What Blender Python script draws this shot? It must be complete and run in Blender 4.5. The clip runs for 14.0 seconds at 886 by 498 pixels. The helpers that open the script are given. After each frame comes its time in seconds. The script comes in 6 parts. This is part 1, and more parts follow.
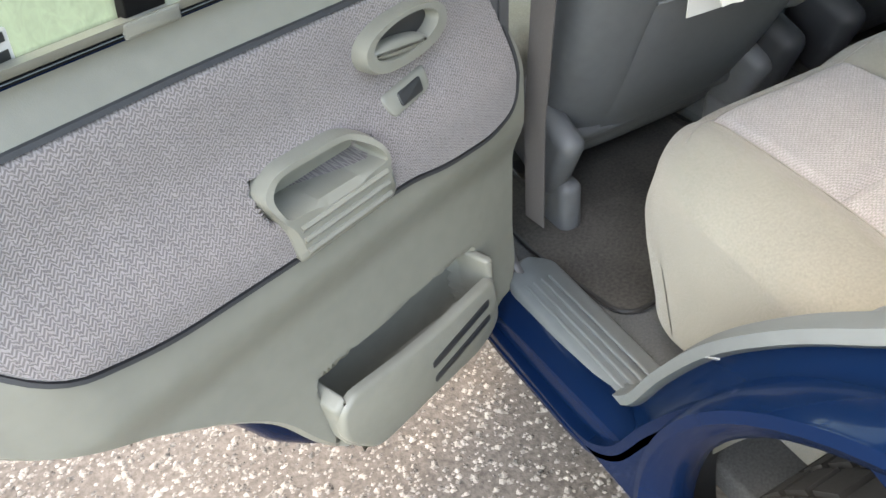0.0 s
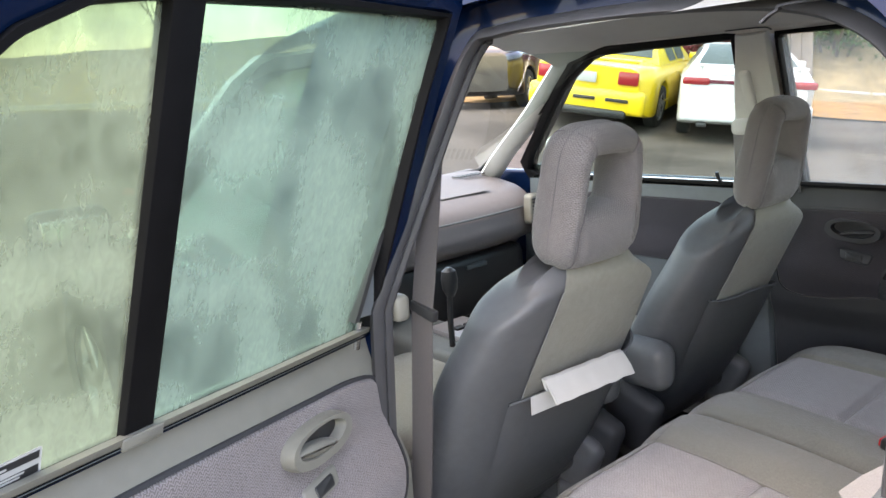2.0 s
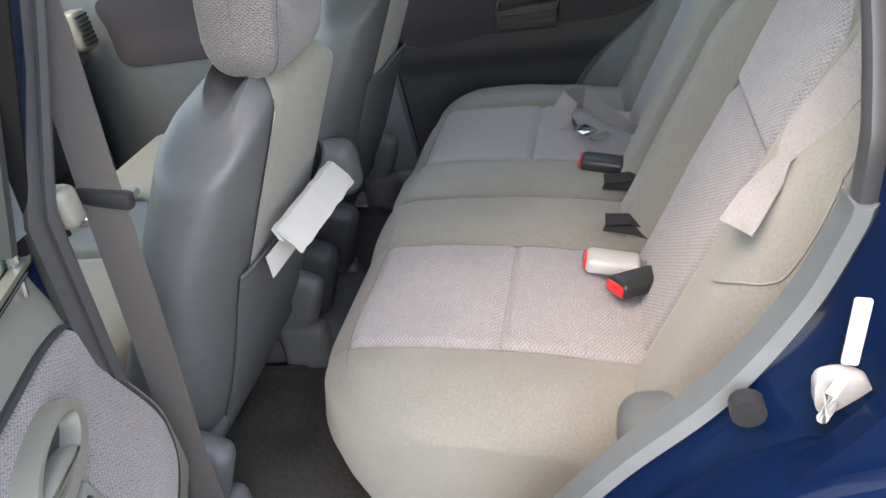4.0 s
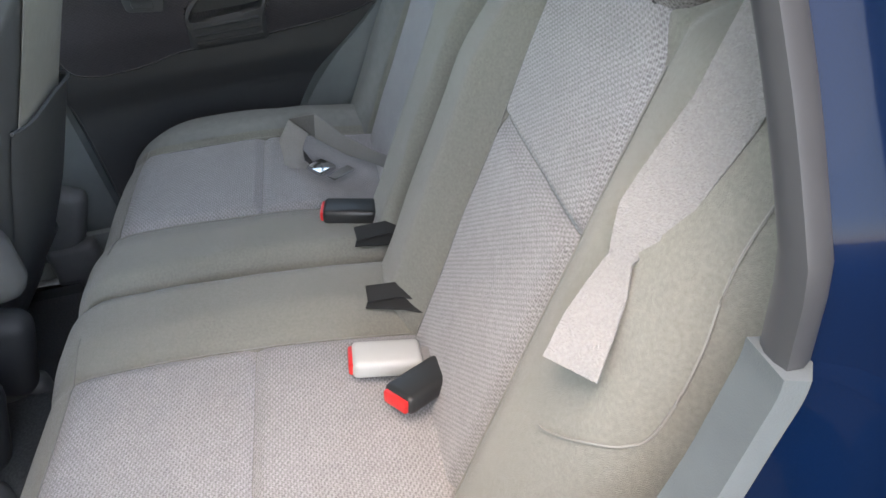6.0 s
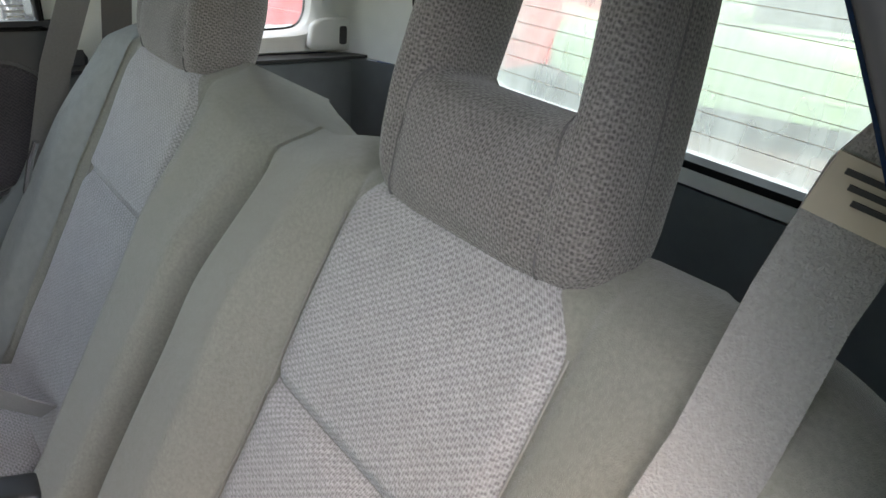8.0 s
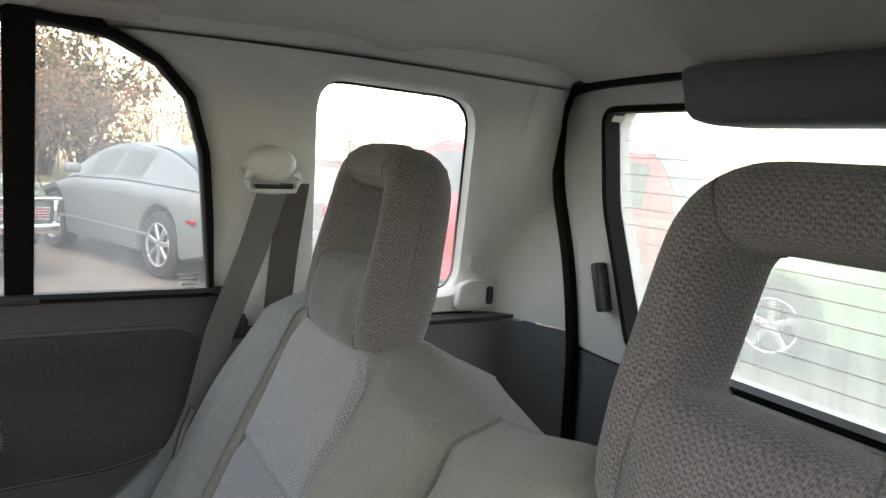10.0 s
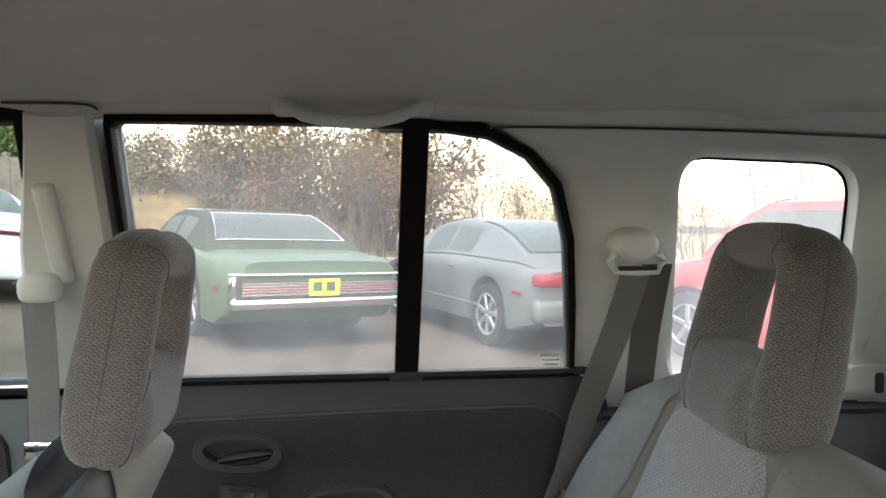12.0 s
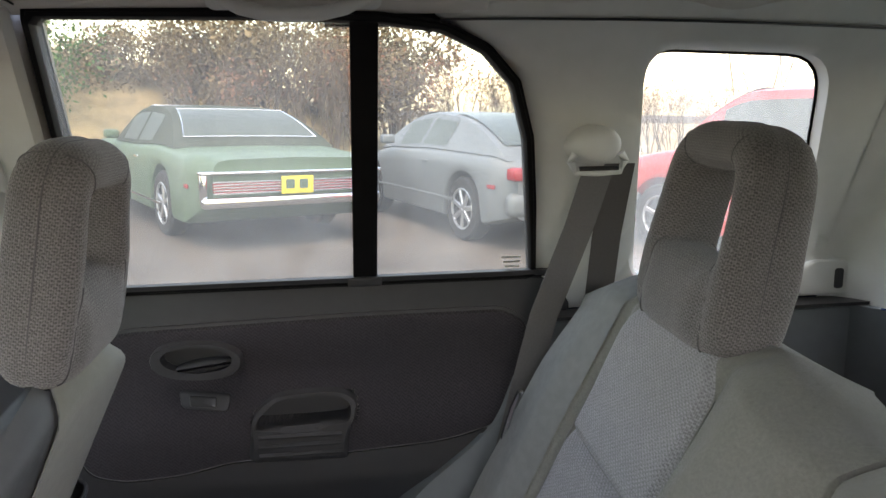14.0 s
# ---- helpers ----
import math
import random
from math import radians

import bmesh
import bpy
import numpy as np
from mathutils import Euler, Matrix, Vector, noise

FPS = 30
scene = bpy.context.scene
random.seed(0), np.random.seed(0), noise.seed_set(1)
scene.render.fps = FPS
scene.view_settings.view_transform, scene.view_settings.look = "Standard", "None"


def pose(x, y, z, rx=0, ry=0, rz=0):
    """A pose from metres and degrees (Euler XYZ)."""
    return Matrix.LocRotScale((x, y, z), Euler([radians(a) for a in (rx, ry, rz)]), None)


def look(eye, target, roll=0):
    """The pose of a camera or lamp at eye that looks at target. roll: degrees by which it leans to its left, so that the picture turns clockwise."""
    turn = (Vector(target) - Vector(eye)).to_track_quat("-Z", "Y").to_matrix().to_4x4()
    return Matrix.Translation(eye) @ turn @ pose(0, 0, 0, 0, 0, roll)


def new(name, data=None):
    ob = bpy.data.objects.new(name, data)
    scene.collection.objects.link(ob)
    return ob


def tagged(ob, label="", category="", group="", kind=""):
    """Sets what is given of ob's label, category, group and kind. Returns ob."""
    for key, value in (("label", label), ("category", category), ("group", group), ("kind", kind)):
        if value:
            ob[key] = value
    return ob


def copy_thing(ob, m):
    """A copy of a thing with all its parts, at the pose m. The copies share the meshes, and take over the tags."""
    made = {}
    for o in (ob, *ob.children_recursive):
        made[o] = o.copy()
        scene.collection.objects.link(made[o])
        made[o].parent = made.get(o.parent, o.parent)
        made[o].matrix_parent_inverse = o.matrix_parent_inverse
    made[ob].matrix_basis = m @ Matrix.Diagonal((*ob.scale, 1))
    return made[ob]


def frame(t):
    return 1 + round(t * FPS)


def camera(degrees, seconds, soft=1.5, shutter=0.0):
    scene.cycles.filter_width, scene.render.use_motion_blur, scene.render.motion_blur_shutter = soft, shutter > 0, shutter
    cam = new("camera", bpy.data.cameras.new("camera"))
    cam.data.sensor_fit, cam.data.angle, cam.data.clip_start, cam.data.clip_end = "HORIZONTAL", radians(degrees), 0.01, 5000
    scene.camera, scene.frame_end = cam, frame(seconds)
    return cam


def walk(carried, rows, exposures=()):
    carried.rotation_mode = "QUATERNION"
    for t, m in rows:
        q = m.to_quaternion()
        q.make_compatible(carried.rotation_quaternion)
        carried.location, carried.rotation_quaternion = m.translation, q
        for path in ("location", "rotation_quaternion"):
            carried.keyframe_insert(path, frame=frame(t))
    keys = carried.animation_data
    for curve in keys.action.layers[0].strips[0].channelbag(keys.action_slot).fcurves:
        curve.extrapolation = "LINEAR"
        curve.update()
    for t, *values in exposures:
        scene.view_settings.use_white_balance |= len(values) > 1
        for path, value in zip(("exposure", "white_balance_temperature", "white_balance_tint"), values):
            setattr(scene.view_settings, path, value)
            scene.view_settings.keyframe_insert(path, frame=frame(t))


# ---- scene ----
cam = camera(61.3, 14.0)
PATH = [
    (0, (-1.212, -0.799, 1.37), (-0.619, 0.567, 0.035), -7.9),
    (0.5, (-1.22, -0.841, 1.396), (-0.66, 0.739, 0.305), -7.5),
    (1, (-1.325, -0.947, 1.437), (-0.65, 0.755, 0.632), -6.1),
    (1.5, (-1.374, -0.989, 1.458), (-0.434, 0.682, 0.89), -4.5),
    (2, (-1.383, -0.951, 1.464), (-0.141, 0.559, 1.043), -4.4),
    (2.2, (-1.385, -0.93, 1.478), (-0.042, 0.482, 1.03), -4.4),
    (2.5, (-1.348, -0.844, 1.447), (0.123, 0.401, 0.914), -6.8),
    (3, (-1.279, -0.673, 1.418), (0.3, 0.291, 0.659), -9.3),
    (3.2, (-1.28, -0.636, 1.426), (0.327, 0.228, 0.606), -9.7),
    (5.3, (-1.073, -0.475, 1.358), (0.518, -0.386, 0.148), -11.9),
    (5.5, (-1.018, -0.498, 1.356), (0.584, -0.441, 0.161), -11.3),
    (6, (-0.926, -0.537, 1.351), (0.692, -0.681, 0.185), -9.0),
    (6.5, (-0.823, -0.493, 1.328), (0.723, -1.005, 0.168), -3.8),
    (7, (-0.727, -0.472, 1.315), (0.687, -1.329, 0.19), 1.2),
    (7.5, (-0.687, -0.422, 1.349), (0.641, -1.542, 0.359), 4.2),
    (7.7, (-0.679, -0.457, 1.349), (0.693, -1.584, 0.429), 4.5),
    (8, (-0.677, -0.466, 1.356), (0.738, -1.606, 0.52), 4.9),
    (8.2, (-0.674, -0.471, 1.363), (0.78, -1.588, 0.565), 4.7),
    (10.3, (-0.55, -0.436, 1.389), (1.231, -1.329, 1.21), 2.1),
    (10.5, (-0.54, -0.43, 1.391), (1.284, -1.237, 1.239), 1.7),
    (11, (-0.537, -0.411, 1.394), (1.382, -0.967, 1.302), 0.7),
    (11.5, (-0.542, -0.376, 1.404), (1.431, -0.695, 1.335), 0.1),
    (12, (-0.539, -0.375, 1.408), (1.45, -0.553, 1.302), -0.3),
    (12.5, (-0.515, -0.394, 1.405), (1.471, -0.546, 1.224), -0.4),
    (13, (-0.5, -0.409, 1.415), (1.48, -0.567, 1.178), -0.6),
    (13.5, (-0.499, -0.403, 1.42), (1.468, -0.594, 1.115), -0.7),
    (14, (-0.504, -0.412, 1.418), (1.444, -0.641, 1.03), -1.0),
]
EXPOSURES = [(0.0, 3.75, 9000, 10), (1.0, 3.65, 9200, 15), (2.0, 3.5, 8600, 19), (3.2, 3.55, 8700, 19), (5.3, 3.6, 8100, 13), (6.5, 3.6, 8200, 14), (8.2, 3.6, 8900, 17), (10.3, 3.6, 9200, 22), (12.0, 3.35, 9100, 22), (14.0, 3.3, 9000, 22)]
walk(cam, [(t, look(eye, target, roll)) for t, eye, target, roll in PATH], EXPOSURES)

# ---------------------------------------------------------------- world and light
SUN_AZ, SUN_EL = 285.0, 66.0
world = bpy.data.worlds.new("sky")
scene.world = world
world.use_nodes = True
wn = world.node_tree.nodes
sky = wn.new("ShaderNodeTexSky")
sky.sky_type, sky.sun_disc = "NISHITA", False
sky.sun_elevation, sky.sun_rotation = radians(SUN_EL), radians(SUN_AZ)
sky.air_density, sky.dust_density, sky.ozone_density = 1.0, 1.2, 0.3
wn["Background"].inputs[1].default_value = 0.15
tilt = wn.new("ShaderNodeVectorRotate")
tilt.rotation_type = "X_AXIS"
tilt.inputs["Angle"].default_value = radians(-1.9)
world.node_tree.links.new(wn.new("ShaderNodeTexCoord").outputs["Generated"], tilt.inputs["Vector"])
world.node_tree.links.new(tilt.outputs[0], sky.inputs["Vector"])
world.node_tree.links.new(sky.outputs[0], wn["Background"].inputs[0])
sun_data = bpy.data.lights.new("sun", "SUN")
sun_data.energy, sun_data.angle, sun_data.color = 0.20, radians(100), (1.0, 0.97, 0.93)
sun = new("sun", sun_data)
sun.rotation_euler = (radians(90 - SUN_EL), 0, radians(180 - SUN_AZ))


# ---------------------------------------------------------------- materials
def mat(name, col, rough=0.6, metal=0.0, var=0.12, scale=30.0, bump=0.0, bscale=400.0, coarse=3.0, coat=0.0, spec=0.5, sheen=0.0):
    """A surface with variation at two scales and fine relief."""
    m = bpy.data.materials.new(name)
    m.use_nodes = True
    nt = m.node_tree
    b = nt.nodes["Principled BSDF"]
    tc = nt.nodes.new("ShaderNodeTexCoord")
    n1 = nt.nodes.new("ShaderNodeTexNoise")
    n1.inputs["Scale"].default_value, n1.inputs["Detail"].default_value = scale, 6.0
    n2 = nt.nodes.new("ShaderNodeTexNoise")
    n2.inputs["Scale"].default_value, n2.inputs["Detail"].default_value = coarse, 3.0
    add = nt.nodes.new("ShaderNodeMath")
    add.operation = "ADD"
    ramp = nt.nodes.new("ShaderNodeMapRange")
    ramp.inputs["From Min"].default_value, ramp.inputs["From Max"].default_value = 0.7, 1.3
    ramp.inputs["To Min"].default_value, ramp.inputs["To Max"].default_value = 1.0 - var, 1.0 + var
    mul = nt.nodes.new("ShaderNodeVectorMath")
    mul.operation = "SCALE"
    mul.inputs[0].default_value = col
    for n in (n1, n2):
        nt.links.new(tc.outputs["Object"], n.inputs["Vector"])
    nt.links.new(n1.outputs["Fac"], add.inputs[0])
    nt.links.new(n2.outputs["Fac"], add.inputs[1])
    nt.links.new(add.outputs[0], ramp.inputs["Value"])
    nt.links.new(ramp.outputs[0], mul.inputs["Scale"])
    nt.links.new(mul.outputs[0], b.inputs["Base Color"])
    b.inputs["Roughness"].default_value, b.inputs["Metallic"].default_value = rough, metal
    b.inputs["Coat Weight"].default_value, b.inputs["Coat Roughness"].default_value = coat, 0.05
    b.inputs["Specular IOR Level"].default_value = spec
    b.inputs["Sheen Weight"].default_value = sheen
    if bump:
        n3 = nt.nodes.new("ShaderNodeTexNoise")
        n3.inputs["Scale"].default_value, n3.inputs["Detail"].default_value = bscale, 2.0
        nt.links.new(tc.outputs["Object"], n3.inputs["Vector"])
        bp = nt.nodes.new("ShaderNodeBump")
        bp.inputs["Strength"].default_value, bp.inputs["Distance"].default_value = bump, 0.002
        nt.links.new(n3.outputs["Fac"], bp.inputs["Height"])
        nt.links.new(bp.outputs[0], b.inputs["Normal"])
    return m


def weave(name, col, col2, kind, pitch, strength=0.6):
    """Upholstery cloth of two thread colours with relief. kind: herringbone, lozenge (both on the cloth's own UV in metres) or knit."""
    m = mat(name, col, 0.95, var=0.10, scale=60.0, coarse=5.0, sheen=0.25, spec=0.12)
    nt = m.node_tree
    L = nt.links.new
    b = nt.nodes["Principled BSDF"]
    tc = next(n for n in nt.nodes if n.type == "TEX_COORD")
    base = b.inputs["Base Color"].links[0].from_socket

    def math_node(op, x, y=None):
        n = nt.nodes.new("ShaderNodeMath")
        n.operation = op
        for k, v in enumerate((x, y)):
            if v is None:
                continue
            if isinstance(v, (int, float)):
                n.inputs[k].default_value = v
            else:
                L(v, n.inputs[k])
        return n.outputs[0]

    wob = nt.nodes.new("ShaderNodeTexNoise")
    wob.inputs["Scale"].default_value = 260.0
    L(tc.outputs["UV"], wob.inputs["Vector"])
    sep = nt.nodes.new("ShaderNodeSeparateXYZ")
    L(tc.outputs["UV"], sep.inputs[0])
    w = math_node("MULTIPLY", math_node("SUBTRACT", wob.outputs["Fac"], 0.5), min(pitch, 0.006) * 1.1)
    u, v = math_node("ADD", sep.outputs[0], w), math_node("ADD", sep.outputs[1], w)

    def stitch(p):
        # a net of loops with dark holes between them
        mp = nt.nodes.new("ShaderNodeMapping")
        mp.inputs["Scale"].default_value = (1 / p, 0.72 / p, 1)
        L(tc.outputs["UV"], mp.inputs["Vector"])
        vor = nt.nodes.new("ShaderNodeTexVoronoi")
        vor.voronoi_dimensions = "2D"
        vor.inputs["Scale"].default_value = 1.0
        vor.inputs["Randomness"].default_value = 0.35
        L(mp.outputs[0], vor.inputs["Vector"])
        return math_node("MULTIPLY", math_node("SUBTRACT", vor.outputs["Distance"], 0.36), 3.6)
    if kind == "herringbone":
        tri = math_node("PINGPONG", u, pitch * 0.95)
        val = math_node("SINE", math_node("MULTIPLY", math_node("ADD", v, math_node("MULTIPLY", tri, 1.1)), 6.2832 / pitch))
    elif kind == "knit":
        a = math_node("SINE", math_node("MULTIPLY", math_node("ADD", u, math_node("MULTIPLY", v, 0.62)), 6.2832 / pitch))
        b2 = math_node("SINE", math_node("MULTIPLY", math_node("SUBTRACT", u, math_node("MULTIPLY", v, 0.62)), 6.2832 / pitch))
        val = math_node("ADD", math_node("MULTIPLY", math_node("MULTIPLY", a, b2), 0.9), math_node("MULTIPLY", stitch(pitch * 0.9), 0.25))
    else:
        p = math_node("SINE", math_node("MULTIPLY", math_node("ADD", math_node("MULTIPLY", u, 0.8), math_node("MULTIPLY", v, 1.1)), 6.2832 / pitch))
        q = math_node("SINE", math_node("MULTIPLY", math_node("SUBTRACT", math_node("MULTIPLY", u, 0.8), math_node("MULTIPLY", v, 1.1)), 6.2832 / pitch))
        val = math_node("ADD", math_node("MULTIPLY", math_node("ADD", p, q), 0.27), math_node("MULTIPLY", stitch(0.0023), 0.55))
    fine = nt.nodes.new("ShaderNodeTexNoise")
    fine.inputs["Scale"].default_value = 900.0
    L(tc.outputs["UV"], fine.inputs["Vector"])
    val = math_node("ADD", math_node("MULTIPLY", val, 0.36), math_node("ADD", math_node("MULTIPLY", fine.outputs["Fac"], 0.4), 0.30))
    mr = nt.nodes.new("ShaderNodeMapRange")
    mr.inputs["From Min"].default_value, mr.inputs["From Max"].default_value = 0.20, 0.80
    L(val, mr.inputs["Value"])
    mix = nt.nodes.new("ShaderNodeMix")
    mix.data_type = "RGBA"
    L(mr.outputs[0], mix.inputs["Factor"])
    mix.inputs["A"].default_value = (*col2, 1)
    L(base, mix.inputs["B"])
    L(mix.outputs["Result"], b.inputs["Base Color"])
    bp = nt.nodes.new("ShaderNodeBump")
    bp.inputs["Strength"].default_value, bp.inputs["Distance"].default_value = strength, 0.0012
    L(val, bp.inputs["Height"])
    L(bp.outputs[0], b.inputs["Normal"])
    return m


def glass(name, tint=(0.85, 0.93, 0.88), rough=0.0, haze=0.0, mist=(0.78, 0.82, 0.79), streak=0.0, wiped=0.0):
    """Thin car glass: mostly see-through, with a mirror part, and a film of mist or dust."""
    m = bpy.data.materials.new(name)
    m.use_nodes = True
    nt = m.node_tree
    nt.nodes.remove(nt.nodes["Principled BSDF"])
    out = nt.nodes["Material Output"]
    tr = nt.nodes.new("ShaderNodeBsdfTransparent")
    tr.inputs["Color"].default_value = (*tint, 1)
    gl = nt.nodes.new("ShaderNodeBsdfGlossy")
    gl.inputs["Roughness"].default_value = 0.02
    lw = nt.nodes.new("ShaderNodeLayerWeight")
    pw = nt.nodes.new("ShaderNodeMath")
    pw.operation = "POWER"
    pw.inputs[1].default_value = 4.0
    fr = nt.nodes.new("ShaderNodeMapRange")
    fr.inputs["To Min"].default_value, fr.inputs["To Max"].default_value = 0.03, 0.7
    nt.links.new(lw.outputs["Facing"], pw.inputs[0])
    nt.links.new(pw.outputs[0], fr.inputs["Value"])
    mix = nt.nodes.new("ShaderNodeMixShader")
    nt.links.new(fr.outputs[0], mix.inputs[0])
    nt.links.new(tr.outputs[0], mix.inputs[1])
    nt.links.new(gl.outputs[0], mix.inputs[2])
    last = mix
    if haze:
        df = nt.nodes.new("ShaderNodeBsdfTranslucent")
        df.inputs["Color"].default_value = (*mist, 1)
        d2 = nt.nodes.new("ShaderNodeBsdfDiffuse")
        d2.inputs["Color"].default_value = (*mist, 1)
        dm = nt.nodes.new("ShaderNodeMixShader")
        dm.inputs[0].default_value = 0.5
        nt.links.new(df.outputs[0], dm.inputs[1])
        nt.links.new(d2.outputs[0], dm.inputs[2])
        tc = nt.nodes.new("ShaderNodeTexCoord")
        mp = nt.nodes.new("ShaderNodeMapping")
        mp.inputs["Scale"].default_value = (6, 6, 2.0)
        nz = nt.nodes.new("ShaderNodeTexNoise")
        nz.inputs["Scale"].default_value, nz.inputs["Detail"].default_value, nz.inputs["Distortion"].default_value = 1.6, 7.0, 0.8
        nt.links.new(tc.outputs["Object"], mp.inputs["Vector"])
        nt.links.new(mp.outputs[0], nz.inputs["Vector"])
        mr = nt.nodes.new("ShaderNodeMapRange")
        mr.inputs["From Min"].default_value, mr.inputs["From Max"].default_value = 0.25, 0.85
        mr.inputs["To Min"].default_value, mr.inputs["To Max"].default_value = haze * 0.36, min(1.0, haze * 1.65)
        nt.links.new(nz.outputs["Fac"], mr.inputs["Value"])
        if streak:
            # run-down droplets: fine upright streaks and blotches
            mp2 = nt.nodes.new("ShaderNodeMapping")
            mp2.inputs["Scale"].default_value = (105, 105, 38)
            nz2 = nt.nodes.new("ShaderNodeTexNoise")
            nz2.inputs["Scale"].default_value, nz2.inputs["Detail"].default_value, nz2.inputs["Distortion"].default_value = 1.0, 5.0, 1.2
            nt.links.new(tc.outputs["Object"], mp2.inputs["Vector"])
            nt.links.new(mp2.outputs[0], nz2.inputs["Vector"])
            av = nt.nodes.new("ShaderNodeMath")
            av.operation = "MULTIPLY_ADD"
            av.inputs[1].default_value = 0.45 * streak
            nt.links.new(nz2.outputs["Fac"], av.inputs[0])
            sc = nt.nodes.new("ShaderNodeMath")
            sc.operation = "MULTIPLY"
            sc.inputs[1].default_value = 1 - 0.45 * streak
            nt.links.new(nz.outputs["Fac"], sc.inputs[0])
            nt.links.new(sc.outputs[0], av.inputs[2])
            nt.links.new(av.outputs[0], mr.inputs["Value"])
        if wiped:
            # broad arcs left by a hand drawn over the mist
            wv = nt.nodes.new("ShaderNodeTexWave")
            wv.wave_type, wv.rings_direction = "RINGS", "SPHERICAL"
            for key, value in (("Scale", 1.7), ("Distortion", 7.0), ("Detail", 4.0), ("Detail Scale", 1.6), ("Detail Roughness", 0.65)):
                wv.inputs[key].default_value = value
            mp3 = nt.nodes.new("ShaderNodeMapping")
            mp3.inputs["Location"].default_value = (1.25, 0.15, -1.05)
            nt.links.new(tc.outputs["Object"], mp3.inputs["Vector"])
            nt.links.new(mp3.outputs[0], wv.inputs["Vector"])
            wa = nt.nodes.new("ShaderNodeMath")
            wa.operation = "MULTIPLY_ADD"
            wa.inputs[1].default_value = 0.26 * wiped
            nt.links.new(wv.outputs["Fac"], wa.inputs[0])
            nt.links.new(mr.inputs["Value"].links[0].from_socket, wa.inputs[2])
            lo = nt.nodes.new("ShaderNodeMath")
            lo.operation = "SUBTRACT"
            lo.inputs[1].default_value = 0.13 * wiped
            nt.links.new(wa.outputs[0], lo.inputs[0])
            nt.links.new(lo.outputs[0], mr.inputs["Value"])
        m2 = nt.nodes.new("ShaderNodeMixShader")
        nt.links.new(mr.outputs[0], m2.inputs[0])
        nt.links.new(mix.outputs[0], m2.inputs[1])
        nt.links.new(dm.outputs[0], m2.inputs[2])
        last = m2
    nt.links.new(last.outputs[0], out.inputs["Surface"])
    return m


M_ASPHALT = mat("asphalt", (0.098, 0.086, 0.075), 0.95, var=0.45, scale=90, bump=0.6, bscale=120, coarse=0.8, spec=0.03)
M_BLUE = mat("blue_paint", (0.0011, 0.0080, 0.030), 0.22, metal=0.0, var=0.08, scale=900, coat=0.16, spec=0.05)
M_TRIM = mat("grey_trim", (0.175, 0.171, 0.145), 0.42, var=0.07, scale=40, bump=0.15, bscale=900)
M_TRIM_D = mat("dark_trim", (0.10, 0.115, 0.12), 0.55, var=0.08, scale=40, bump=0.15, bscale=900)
# Charcoal for hinge covers and piping; on the right door, shade in the colour.
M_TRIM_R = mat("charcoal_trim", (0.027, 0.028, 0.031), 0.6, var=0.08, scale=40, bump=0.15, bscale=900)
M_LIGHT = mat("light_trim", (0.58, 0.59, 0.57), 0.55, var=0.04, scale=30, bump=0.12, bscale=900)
M_HEAD = mat("headliner_cloth", (0.56, 0.54, 0.51), 0.95, var=0.04, scale=20, bump=0.3, bscale=1200)
M_RUBBER = mat("black_rubber", (0.005, 0.005, 0.0055), 0.6, var=0.2, spec=0.12)
M_CLOTH = mat("plain_cloth", (0.198, 0.195, 0.172), 0.95, var=0.16, scale=300, bump=0.55, bscale=1150, sheen=0.3, spec=0.12)
M_VINYL = mat("seat_vinyl", (0.100, 0.104, 0.108), 0.5, var=0.08, scale=50, bump=0.2, bscale=900)
M_WEAVE = weave("woven_cloth", (0.385, 0.374, 0.382), (0.170, 0.164, 0.168), "lozenge", 0.0068, 0.8)
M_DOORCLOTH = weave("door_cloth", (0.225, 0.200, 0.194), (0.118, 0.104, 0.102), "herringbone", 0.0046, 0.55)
M_HRCLOTH = weave("headrest_cloth", (0.235, 0.218, 0.214), (0.075, 0.070, 0.070), "lozenge", 0.0052, 0.8)
M_MAT = mat("floor_mat", (0.044, 0.041, 0.037), 1.0, var=0.5, scale=160, bump=1.0, bscale=600, coarse=7.0)
M_CARPET = mat("carpet", (0.080, 0.086, 0.090), 1.0, var=0.35, scale=250, bump=1.0, bscale=900)
# Door cloth again, darkened: shade on the shut doors is in the colour.
M_DOORSHADE = weave("dark_door_cloth", (0.042, 0.039, 0.045), (0.026, 0.024, 0.028), "herringbone", 0.006, 0.5)
M_SIDECLOTH = mat("dark_side_cloth", (0.20, 0.205, 0.20), 0.75, var=0.10, scale=70, bump=0.4, bscale=900, spec=0.25)
M_BACKCLOTH = mat("seat_back_cloth", (0.25, 0.240, 0.200), 0.9, var=0.10, scale=70, bump=0.5, bscale=700, sheen=0.2, spec=0.15)
M_CHROME = mat("chrome", (0.75, 0.76, 0.78), 0.12, metal=1.0, var=0.03)
M_BLACK = mat("black_plastic", (0.02, 0.021, 0.022), 0.4, var=0.1)
M_GLASS = glass("clear_glass", (0.70, 0.78, 0.74))
M_GLASS_L = glass("misted_glass_green", (0.40, 0.53, 0.46), haze=0.42, mist=(0.190, 0.268, 0.232), streak=1.0, wiped=1.0)
M_GLASS_LQ = glass("misted_glass_olive", (0.42, 0.50, 0.40), haze=0.42, mist=(0.248, 0.298, 0.230), streak=1.0, wiped=1.0)
M_GLASS_R = glass("misted_glass", (0.80, 0.83, 0.795), haze=0.095, streak=0.7)
M_GLASS_Q = glass("misted_quarter_glass", (0.94, 0.94, 0.90), haze=0.22)
M_GLASS_B = glass("misted_rear_glass", (0.92, 0.95, 0.92), haze=0.50, mist=(0.52, 0.57, 0.52))
